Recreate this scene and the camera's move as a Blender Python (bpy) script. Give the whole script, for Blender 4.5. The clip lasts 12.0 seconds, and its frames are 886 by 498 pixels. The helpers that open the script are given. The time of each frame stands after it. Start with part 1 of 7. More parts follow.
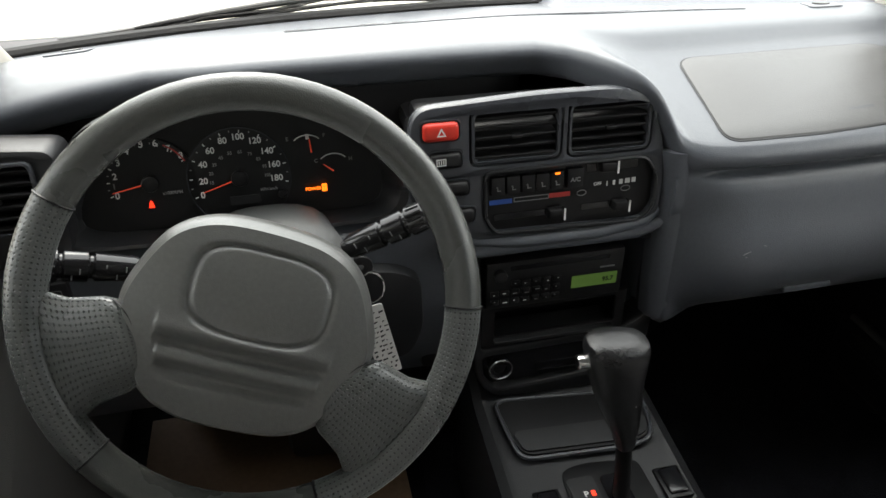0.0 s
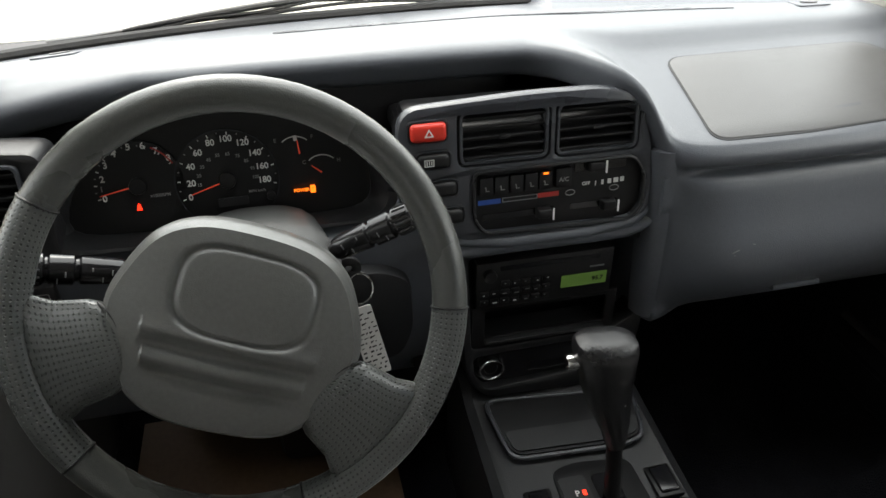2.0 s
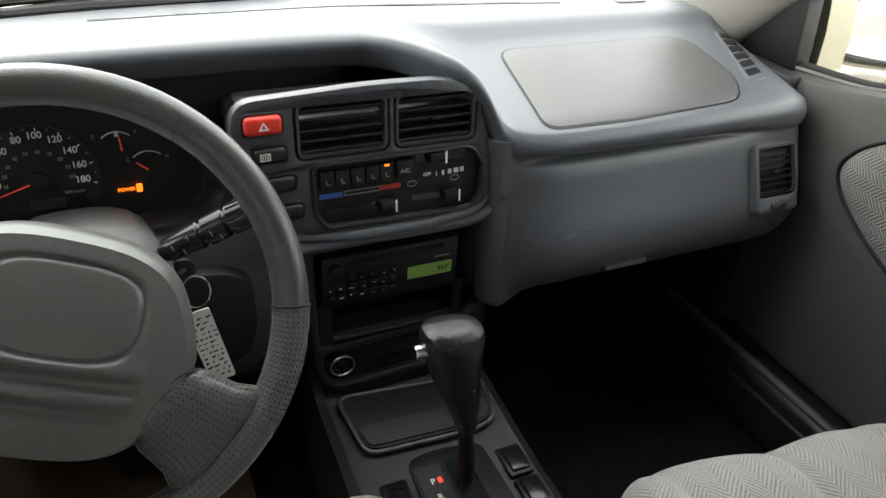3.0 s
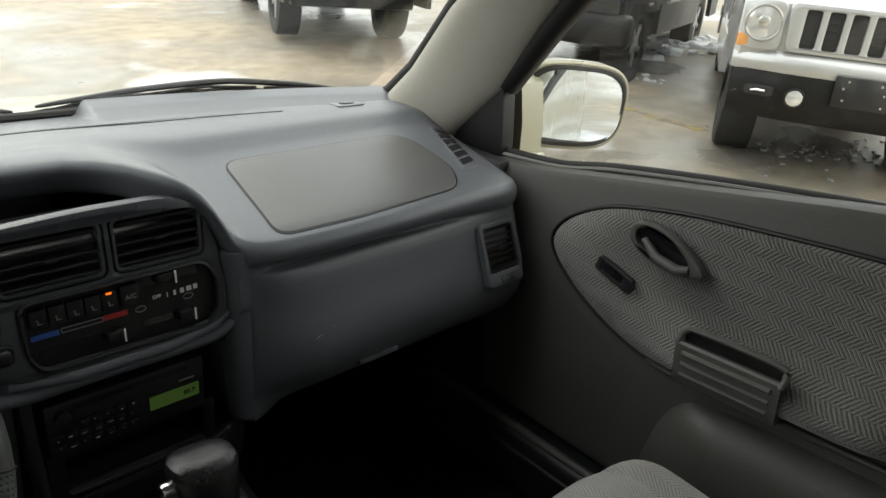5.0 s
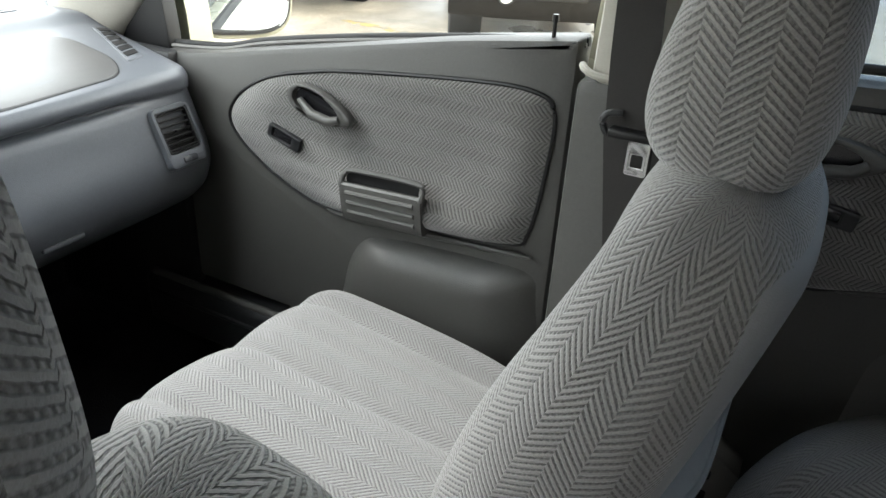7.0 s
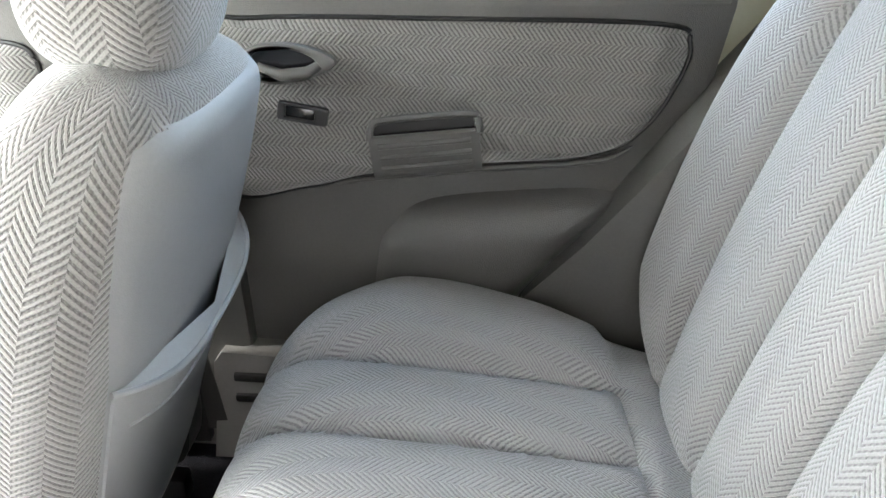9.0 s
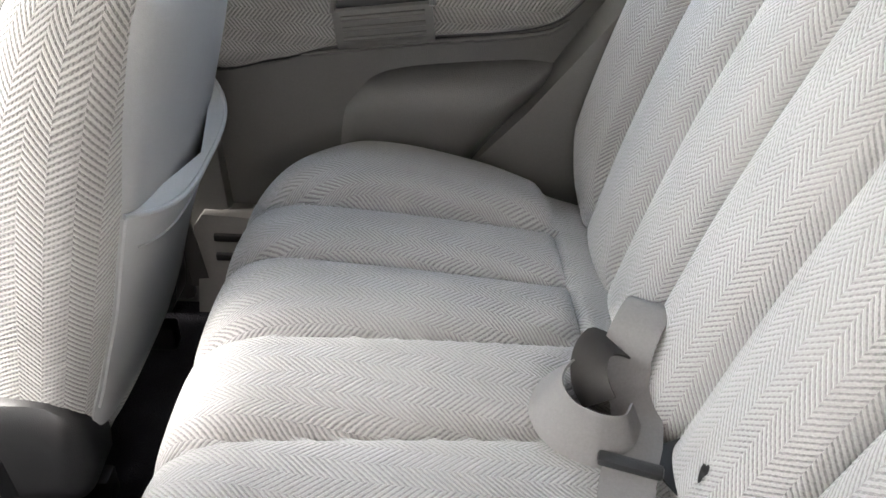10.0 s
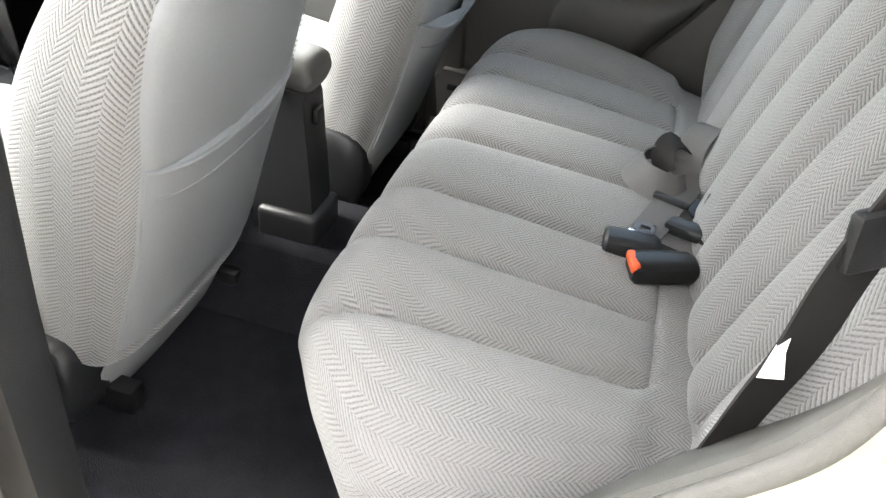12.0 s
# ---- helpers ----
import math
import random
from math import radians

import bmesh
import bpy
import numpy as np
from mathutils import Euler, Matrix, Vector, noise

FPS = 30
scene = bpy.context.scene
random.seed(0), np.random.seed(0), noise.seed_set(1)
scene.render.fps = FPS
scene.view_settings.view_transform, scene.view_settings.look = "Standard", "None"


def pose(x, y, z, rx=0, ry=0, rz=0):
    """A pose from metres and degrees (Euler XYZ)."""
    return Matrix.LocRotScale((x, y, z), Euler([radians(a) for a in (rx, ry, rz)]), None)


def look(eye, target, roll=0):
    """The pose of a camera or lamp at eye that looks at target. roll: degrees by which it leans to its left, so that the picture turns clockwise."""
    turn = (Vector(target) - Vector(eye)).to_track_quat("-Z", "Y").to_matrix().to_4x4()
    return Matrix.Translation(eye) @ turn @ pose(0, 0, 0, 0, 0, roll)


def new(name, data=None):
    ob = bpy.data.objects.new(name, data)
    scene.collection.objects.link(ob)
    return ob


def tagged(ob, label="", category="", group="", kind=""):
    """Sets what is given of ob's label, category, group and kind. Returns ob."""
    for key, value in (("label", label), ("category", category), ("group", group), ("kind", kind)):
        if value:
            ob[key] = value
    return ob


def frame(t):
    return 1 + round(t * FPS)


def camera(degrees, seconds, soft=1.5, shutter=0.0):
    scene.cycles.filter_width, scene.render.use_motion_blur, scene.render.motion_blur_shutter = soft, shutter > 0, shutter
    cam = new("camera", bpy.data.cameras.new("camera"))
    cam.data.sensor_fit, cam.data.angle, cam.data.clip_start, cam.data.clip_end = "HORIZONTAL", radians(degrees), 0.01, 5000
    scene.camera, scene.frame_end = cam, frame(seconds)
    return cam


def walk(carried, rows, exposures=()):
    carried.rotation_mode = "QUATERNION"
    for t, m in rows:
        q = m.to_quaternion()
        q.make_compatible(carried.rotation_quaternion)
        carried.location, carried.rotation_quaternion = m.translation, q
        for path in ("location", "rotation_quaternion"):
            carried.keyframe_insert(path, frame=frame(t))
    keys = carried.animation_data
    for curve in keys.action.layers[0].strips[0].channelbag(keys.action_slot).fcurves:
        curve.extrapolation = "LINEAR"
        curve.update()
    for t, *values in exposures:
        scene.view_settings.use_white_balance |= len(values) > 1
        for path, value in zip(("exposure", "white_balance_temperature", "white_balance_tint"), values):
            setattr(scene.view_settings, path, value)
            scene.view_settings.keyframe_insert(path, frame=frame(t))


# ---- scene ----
cam = camera(62.0, 12.0)

PATH = [
    (0, (-0.305, -0.491, 1.434), (0.054, 1.145, 0.342), -0.2),
    (0.5, (-0.3, -0.493, 1.435), (0.044, 1.151, 0.351), -0.7),
    (1, (-0.299, -0.495, 1.435), (0.057, 1.154, 0.36), -0.7),
    (1.5, (-0.298, -0.495, 1.435), (0.055, 1.148, 0.35), -0.8),
    (2, (-0.297, -0.493, 1.434), (0.073, 1.142, 0.343), -0.4),
    (2.5, (-0.295, -0.495, 1.435), (0.192, 1.106, 0.339), 1.1),
    (3, (-0.285, -0.49, 1.429), (0.458, 1.011, 0.336), 4.4),
    (3.5, (-0.276, -0.489, 1.429), (0.677, 0.918, 0.375), 5.8),
    (3.7, (-0.268, -0.494, 1.432), (0.739, 0.898, 0.409), 6.0),
    (5.3, (-0.252, -0.524, 1.45), (1.071, 0.731, 0.628), 4.6),
    (5.5, (-0.253, -0.538, 1.461), (1.074, 0.696, 0.615), 4.2),
    (6, (-0.257, -0.593, 1.465), (1.04, 0.638, 0.568), 1.8),
    (6.1, (-0.257, -0.622, 1.468), (1.042, 0.603, 0.567), 1.3),
    (6.5, (-0.255, -0.677, 1.438), (1.18, 0.361, 0.51), 3.0),
    (7, (-0.268, -0.765, 1.398), (1.306, 0.036, 0.459), 3.3),
    (7.5, (-0.259, -0.832, 1.36), (1.376, -0.224, 0.382), 2.9),
    (7.7, (-0.232, -0.882, 1.327), (1.405, -0.28, 0.349), 1.4),
    (9.3, (-0.326, -1.004, 1.358), (1.425, -1.114, 0.398), 3.5),
    (9.5, (-0.347, -1.001, 1.366), (1.369, -1.147, 0.349), 3.8),
    (10, (-0.454, -1.008, 1.344), (1.205, -1.116, 0.233), 4.1),
    (10.5, (-0.591, -1.002, 1.348), (1.051, -1.017, 0.206), 5.3),
    (11, (-0.75, -1.028, 1.377), (0.875, -0.9, 0.218), 5.5),
    (11.5, (-0.924, -1.091, 1.391), (0.645, -0.809, 0.183), 6.1),
    (12, (-1.069, -1.102, 1.417), (0.496, -0.75, 0.222), 6.9),
]
EXPOSURES = [(0, 2.65, 6750, 10), (1, 2.5, 6750, 10), (2.5, 2.6, 6750, 10), (3.7, 2.75, 6750, 8), (5.3, 1.5, 6850, 7), (6.1, 1.6, 6850, 7), (6.8, 2.9, 6500, 8), (7.7, 4.4, 6400, 8), (9.3, 5.95, 6750, 11), (10.5, 5.55, 6950, 15), (11.1, 5.65, 6850, 12), (12, 5.15, 6700, 10)]
walk(cam, [(t, look(eye, target, roll)) for t, eye, target, roll in PATH], EXPOSURES)

import functools
import itertools
from mathutils.bvhtree import BVHTree

# ---------------------------------------------------------------- world and light
world = bpy.data.worlds.new("world")
scene.world = world
world.use_nodes = True
wn, wl = world.node_tree.nodes, world.node_tree.links
sky = wn.new("ShaderNodeTexSky")
sky.sky_type = "NISHITA"
sky.sun_disc = False
sky.sun_elevation, sky.sun_rotation = radians(43), radians(175)
sky.air_density, sky.dust_density, sky.ozone_density = 1.2, 4.0, 0.6
haze = wn.new("ShaderNodeMixRGB")
haze.inputs[0].default_value = 0.72
haze.inputs[2].default_value = (9.5, 9.4, 9.4, 1)
wl.new(sky.outputs[0], haze.inputs[1])
wl.new(haze.outputs[0], wn["Background"].inputs[0])
wn["Background"].inputs[1].default_value = 0.13
sun = new("sun", bpy.data.lights.new("sun", "SUN"))
sun.data.energy, sun.data.angle, sun.data.color = 0.4, radians(25), (1.0, 0.97, 0.92)
sun.matrix_basis = look((0, 0, 0), (0.06, -0.73, -0.68))


# ---------------------------------------------------------------- materials
def material(name, colour, rough=0.5, metal=0.0, grain=0.0, scale=40.0, bump=0.0, bump_scale=300.0, spec=0.5, sheen=0.0, coat=0.0, uv=False):
    m = bpy.data.materials.new(name)
    m.use_nodes = True
    n, l = m.node_tree.nodes, m.node_tree.links
    b = n["Principled BSDF"]
    b.inputs["Roughness"].default_value, b.inputs["Metallic"].default_value = rough, metal
    b.inputs["Specular IOR Level"].default_value = spec
    b.inputs["Sheen Weight"].default_value, b.inputs["Coat Weight"].default_value = sheen, coat
    b.inputs["Base Color"].default_value = (*colour, 1)
    co = n.new("ShaderNodeTexCoord")
    src = co.outputs["UV" if uv else "Object"]
    if grain:
        big, fine = n.new("ShaderNodeTexNoise"), n.new("ShaderNodeTexNoise")
        big.inputs["Scale"].default_value, fine.inputs["Scale"].default_value = scale / 10, scale * 4
        big.inputs["Detail"].default_value, fine.inputs["Detail"].default_value = 5, 3
        l.new(src, big.inputs["Vector"]), l.new(src, fine.inputs["Vector"])
        add = n.new("ShaderNodeMath")
        add.operation = "ADD"
        l.new(big.outputs["Fac"], add.inputs[0]), l.new(fine.outputs["Fac"], add.inputs[1])
        r = n.new("ShaderNodeMapRange")
        r.inputs["From Min"].default_value, r.inputs["From Max"].default_value = 0.6, 1.4
        r.inputs["To Min"].default_value, r.inputs["To Max"].default_value = 1 - grain, 1 + grain
        l.new(add.outputs[0], r.inputs["Value"])
        mul = n.new("ShaderNodeVectorMath")
        mul.operation = "SCALE"
        mul.inputs[0].default_value = colour
        l.new(r.outputs[0], mul.inputs["Scale"])
        l.new(mul.outputs[0], b.inputs["Base Color"])
        rr = n.new("ShaderNodeMapRange")
        rr.inputs["To Min"].default_value, rr.inputs["To Max"].default_value = max(rough - 0.09, 0.02), min(rough + 0.09, 1)
        l.new(big.outputs["Fac"], rr.inputs["Value"])
        l.new(rr.outputs[0], b.inputs["Roughness"])
    if bump:
        bn, bp = n.new("ShaderNodeTexVoronoi"), n.new("ShaderNodeBump")
        bn.inputs["Scale"].default_value = bump_scale
        bp.inputs["Strength"].default_value, bp.inputs["Distance"].default_value = bump, 0.0015
        l.new(src, bn.inputs["Vector"])
        l.new(bn.outputs["Distance"], bp.inputs["Height"])
        l.new(bp.outputs[0], b.inputs["Normal"])
    return m


def math_node(n, l, op, a, b=None, c=None):
    k = n.new("ShaderNodeMath")
    k.operation = op
    for i, v in enumerate((a, b, c)):
        if v is None:
            continue
        if isinstance(v, (int, float)):
            k.inputs[i].default_value = v
        else:
            l.new(v, k.inputs[i])
    return k.outputs[0]


def herringbone(name, light, dark, column=0.026, pitch=0.0085, swap=False, depth=0.9, slant=0.85, wear=0.5):
    """Woven cloth: columns of slanted ribs, by the cloth's own UV in metres."""
    m = bpy.data.materials.new(name)
    m.use_nodes = True
    n, l = m.node_tree.nodes, m.node_tree.links
    b = n["Principled BSDF"]
    b.inputs["Roughness"].default_value, b.inputs["Sheen Weight"].default_value = 0.95, 0.35
    b.inputs["Sheen Roughness"].default_value = 0.6
    b.inputs["Specular IOR Level"].default_value = 0.15
    uv, sep = n.new("ShaderNodeTexCoord"), n.new("ShaderNodeSeparateXYZ")
    warp, mixv = n.new("ShaderNodeTexNoise"), n.new("ShaderNodeVectorMath")
    warp.inputs["Scale"].default_value, warp.inputs["Detail"].default_value = 240, 1
    l.new(uv.outputs["UV"], warp.inputs["Vector"])
    mixv.operation = "MULTIPLY_ADD"
    mixv.inputs[1].default_value = (0.0012, 0.0012, 0)
    l.new(warp.outputs["Color"], mixv.inputs[0])
    l.new(uv.outputs["UV"], mixv.inputs[2])
    l.new(mixv.outputs[0], sep.inputs[0])
    u, v = (sep.outputs[1], sep.outputs[0]) if swap else (sep.outputs[0], sep.outputs[1])
    zig = math_node(n, l, "PINGPONG", u, column)
    ramp = math_node(n, l, "MULTIPLY_ADD", zig, slant, v)
    ramp = math_node(n, l, "MULTIPLY_ADD", math_node(n, l, "FLOOR", math_node(n, l, "DIVIDE", u, column)), pitch * 0.5, ramp)
    wave = math_node(n, l, "SINE", math_node(n, l, "MULTIPLY", ramp, 2 * math.pi / pitch))
    rib = n.new("ShaderNodeMapRange")
    rib.interpolation_type = "SMOOTHSTEP"
    rib.inputs["From Min"].default_value, rib.inputs["From Max"].default_value = -0.75, 0.45
    l.new(wave, rib.inputs["Value"])
    knot = math_node(n, l, "SINE", math_node(n, l, "MULTIPLY", u, 2 * math.pi / 0.0042))
    gap = math_node(n, l, "SUBTRACT", 1.0, rib.outputs[0])
    stitch = math_node(n, l, "MULTIPLY_ADD", knot, 0.16, 0.80)
    rib = math_node(n, l, "SUBTRACT", 1.0, math_node(n, l, "MULTIPLY", gap, stitch))
    fuzz, patch = n.new("ShaderNodeTexNoise"), n.new("ShaderNodeTexNoise")
    fuzz.inputs["Scale"].default_value, fuzz.inputs["Detail"].default_value = 520, 4
    patch.inputs["Scale"].default_value, patch.inputs["Detail"].default_value = 9, 4
    l.new(uv.outputs["UV"], fuzz.inputs["Vector"]), l.new(uv.outputs["UV"], patch.inputs["Vector"])
    fac = math_node(n, l, "ADD", math_node(n, l, "MULTIPLY", rib, 0.86), math_node(n, l, "MULTIPLY_ADD", fuzz.outputs["Fac"], 1.1, -0.47))
    worn = n.new("ShaderNodeMapRange")
    worn.inputs["From Min"].default_value, worn.inputs["From Max"].default_value = 0.35, 0.7
    worn.inputs["To Min"].default_value, worn.inputs["To Max"].default_value = wear, 1.0
    l.new(patch.outputs["Fac"], worn.inputs["Value"])
    half = math_node(n, l, "SUBTRACT", fac, 0.72)
    fac = math_node(n, l, "MULTIPLY_ADD", half, worn.outputs[0], 0.72)
    mix = n.new("ShaderNodeMixRGB")
    l.new(fac, mix.inputs[0])
    mix.inputs[1].default_value, mix.inputs[2].default_value = (*dark, 1), (*light, 1)
    l.new(mix.outputs[0], b.inputs["Base Color"])
    bp = n.new("ShaderNodeBump")
    bp.inputs["Strength"].default_value, bp.inputs["Distance"].default_value = depth, 0.0019
    l.new(math_node(n, l, "MULTIPLY_ADD", fuzz.outputs["Fac"], 0.12, math_node(n, l, "MULTIPLY", rib, 0.8)), bp.inputs["Height"])
    l.new(bp.outputs[0], b.inputs["Normal"])
    return m


def perforated():
    """Grey leather with a regular pattern of small pits, by its UV in metres; the pits' shade is in the colour."""
    m = material("perforated_leather", (0.080, 0.085, 0.083), 0.28, grain=0.12, scale=70)
    n, l = m.node_tree.nodes, m.node_tree.links
    co, vo, bp = n.new("ShaderNodeTexCoord"), n.new("ShaderNodeTexVoronoi"), n.new("ShaderNodeBump")
    vo.voronoi_dimensions = "2D"
    vo.inputs["Scale"].default_value, vo.inputs["Randomness"].default_value = 225, 0.05
    l.new(co.outputs["UV"], vo.inputs["Vector"])
    pit = n.new("ShaderNodeMapRange")
    pit.inputs["From Min"].default_value, pit.inputs["From Max"].default_value = 0.12, 0.26
    l.new(vo.outputs["Distance"], pit.inputs["Value"])
    bp.inputs["Strength"].default_value, bp.inputs["Distance"].default_value = 0.9, 0.0012
    # darker base colour in each pit stands in for the shade inside it
    hole = n.new("ShaderNodeMixRGB")
    hole.inputs[1].default_value, hole.inputs[2].default_value = (0.034, 0.035, 0.034, 1), (0.086, 0.091, 0.088, 1)
    l.new(pit.outputs[0], hole.inputs[0]), l.new(hole.outputs[0], n["Principled BSDF"].inputs["Base Color"])
    l.new(pit.outputs[0], bp.inputs["Height"]), l.new(bp.outputs[0], n["Principled BSDF"].inputs["Normal"])
    return m


def emitter(name, colour, strength):
    m = bpy.data.materials.new(name)
    m.use_nodes = True
    b = m.node_tree.nodes["Principled BSDF"]
    b.inputs["Base Color"].default_value = (*colour, 1)
    b.inputs["Emission Color"].default_value, b.inputs["Emission Strength"].default_value = (*colour, 1), strength
    return m


def clear_glass(name, tint=(1, 1, 1)):
    m = bpy.data.materials.new(name)
    m.use_nodes = True
    n, l = m.node_tree.nodes, m.node_tree.links
    n.remove(n["Principled BSDF"])
    t, g, f, x = n.new("ShaderNodeBsdfTransparent"), n.new("ShaderNodeBsdfGlossy"), n.new("ShaderNodeLayerWeight"), n.new("ShaderNodeMixShader")
    t.inputs[0].default_value, g.inputs["Roughness"].default_value = (*tint, 1), 0.01
    gloss = math_node(n, l, "MULTIPLY_ADD", math_node(n, l, "POWER", f.outputs["Facing"], 5.0), 0.5, 0.025)
    l.new(gloss, x.inputs[0]), l.new(t.outputs[0], x.inputs[1]), l.new(g.outputs[0], x.inputs[2])
    l.new(x.outputs[0], n["Material Output"].inputs[0])
    return m


M_DASH = material("dash_plastic", (0.083, 0.090, 0.102), 0.34, grain=0.10, scale=60, bump=0.20, bump_scale=900, spec=0.55)
M_LID = material("airbag_lid_plastic", (0.066, 0.066, 0.066), 0.40, grain=0.08, scale=60, bump=0.20, bump_scale=900, spec=0.55)
M_BLACK = material("black_plastic", (0.0075, 0.0075, 0.008), 0.40, grain=0.15, scale=50, bump=0.12, bump_scale=700, spec=0.35)
M_GLOSS = material("gloss_black_plastic", (0.010, 0.010, 0.011), 0.16, grain=0.1, scale=40)
M_STACK = material("slate_plastic", (0.042, 0.045, 0.051), 0.27, grain=0.10, scale=60, bump=0.15, bump_scale=900)
M_CHAR = material("charcoal_plastic", (0.015, 0.0155, 0.0165), 0.38, grain=0.12, scale=60, bump=0.2, bump_scale=800, spec=0.45)
M_DOOR = material("door_plastic", (0.066, 0.065, 0.061), 0.46, grain=0.10, scale=60, bump=0.25, bump_scale=700, spec=0.45)
M_TRIM = material("pillar_plastic", (0.34, 0.325, 0.285), 0.6, grain=0.06, scale=50, bump=0.2, bump_scale=700, spec=0.35)
M_TRIMD = material("rear_trim_plastic", (0.150, 0.146, 0.138), 0.55, grain=0.08, scale=50, bump=0.2, bump_scale=700, spec=0.4)
M_WHEEL = material("steering_wheel_vinyl", (0.108, 0.110, 0.105), 0.31, grain=0.14, scale=70, bump=0.13, bump_scale=900, spec=0.55)
M_COLUMN = material("column_plastic", (0.050, 0.051, 0.050), 0.40, grain=0.12, scale=60, bump=0.2, bump_scale=800)
M_GRIP = material("steering_rim_leather", (0.062, 0.065, 0.061), 0.27, grain=0.16, scale=70, bump=0.15, bump_scale=900, spec=0.6)
M_PERF = perforated()
M_CLOTH = herringbone("herringbone_cloth", (0.270, 0.264, 0.262), (0.082, 0.080, 0.081), column=0.022, slant=1.05, pitch=0.0064, wear=0.45, depth=0.8)
M_CLOTH_BACK = herringbone("herringbone_back_cloth", (0.235, 0.229, 0.220), (0.058, 0.056, 0.054), pitch=0.0074, wear=0.85)
M_CLOTH_DOOR = herringbone("herringbone_door_cloth", (0.160, 0.156, 0.148), (0.030, 0.029, 0.027), pitch=0.0064, column=0.017, swap=True, wear=0.8)
M_VINYL = material("grey_vinyl", (0.225, 0.23, 0.235), 0.5, grain=0.05, scale=60, bump=0.12, bump_scale=700, spec=0.4)
M_CARPET = material("dark_carpet", (0.014, 0.014, 0.017), 1.0, grain=0.5, scale=160, bump=0.9, bump_scale=420, spec=0.1)
M_SILLTRIM = material("sill_trim_plastic", (0.092, 0.089, 0.083), 0.5, grain=0.08, scale=50, bump=0.2, bump_scale=700, spec=0.4)
M_RUBBER = material("black_rubber", (0.018, 0.018, 0.018), 0.7, grain=0.25, scale=60, bump=0.15, bump_scale=300)
M_CHROME = material("bright_metal", (0.78, 0.78, 0.77), 0.16, metal=1.0, grain=0.05, scale=60)
M_BELT = material("grey_webbing", (0.125, 0.121, 0.120), 0.75, grain=0.12, scale=90, bump=0.3, bump_scale=1200, spec=0.3)
M_BELTDARK = material("dark_webbing", (0.026, 0.024, 0.023), 0.7, grain=0.12, scale=90, bump=0.3, bump_scale=1200, spec=0.3)
M_PAPER = material("white_paper", (0.78, 0.77, 0.74), 0.8, grain=0.05, scale=60)
M_RED = material("red_plastic", (0.62, 0.035, 0.02), 0.35, grain=0.1, scale=60)
M_ORANGE = material("orange_red_plastic", (0.75, 0.10, 0.02), 0.4, grain=0.1, scale=60)
M_BLUE = material("blue_print", (0.03, 0.10, 0.42), 0.5, grain=0.1, scale=60)
M_REDPRINT = material("red_print", (0.42, 0.03, 0.025), 0.5, grain=0.1, scale=60)
M_WHITE = material("white_print", (0.72, 0.72, 0.70), 0.5, grain=0.05, scale=60)
M_GREYPRINT = material("grey_print", (0.22, 0.22, 0.22), 0.5, grain=0.05, scale=60)
M_PAINT = material("champagne_paint", (0.36, 0.35, 0.265), 0.28, metal=0.25, grain=0.04, scale=30, coat=0.6)
M_SILVER = material("silver_paint", (0.52, 0.53, 0.54), 0.3, metal=0.55, grain=0.06, scale=20, coat=0.7)
M_DARKPAINT = material("dark_grey_paint", (0.02, 0.021, 0.024), 0.25, metal=0.3, grain=0.1, scale=20, coat=0.8)
M_MIRROR = material("mirror_glass", (0.66, 0.71, 0.76), 0.012, metal=1.0)
M_GLASS = clear_glass("window_glass", (0.92, 0.94, 0.93))
M_SIDEGLASS = clear_glass("side_window_glass", (0.84, 0.86, 0.85))
M_PRIVACY = clear_glass("tinted_rear_glass", (0.36, 0.415, 0.465))
M_LENS = material("lamp_lens", (0.75, 0.76, 0.77), 0.08, metal=0.6, grain=0.1, scale=50)
M_AMBER = material("amber_lens", (0.75, 0.33, 0.08), 0.2, grain=0.1, scale=50)
M_DARKGLASS = material("tinted_glass", (0.015, 0.018, 0.02), 0.05, spec=0.6)
M_LINER = material("headliner_cloth", (0.34, 0.335, 0.315), 0.95, grain=0.08, scale=90, bump=0.4, bump_scale=500, spec=0.2)
M_RIM = material("alloy_rim", (0.42, 0.42, 0.42), 0.35, metal=0.9, grain=0.1, scale=30)
M_SNOW = material("dirty_snow", (0.62, 0.64, 0.66), 0.7, grain=0.2, scale=25, bump=0.8, bump_scale=40)
M_ICE = material("wet_dark_ice", (0.17, 0.17, 0.17), 0.35, grain=0.4, scale=25, bump=0.8, bump_scale=40)
M_LCD = emitter("green_display", (0.08, 0.15, 0.03), 0.045)
M_GLOWRED = emitter("red_glow", (1.0, 0.03, 0.01), 0.42)
M_GLOWORANGE = emitter("orange_glow", (1.0, 0.17, 0.01), 0.40)
# faint glow added to the needles' red
M_NEEDLE = emitter("needle_red", (0.70, 0.07, 0.03), 0.035)


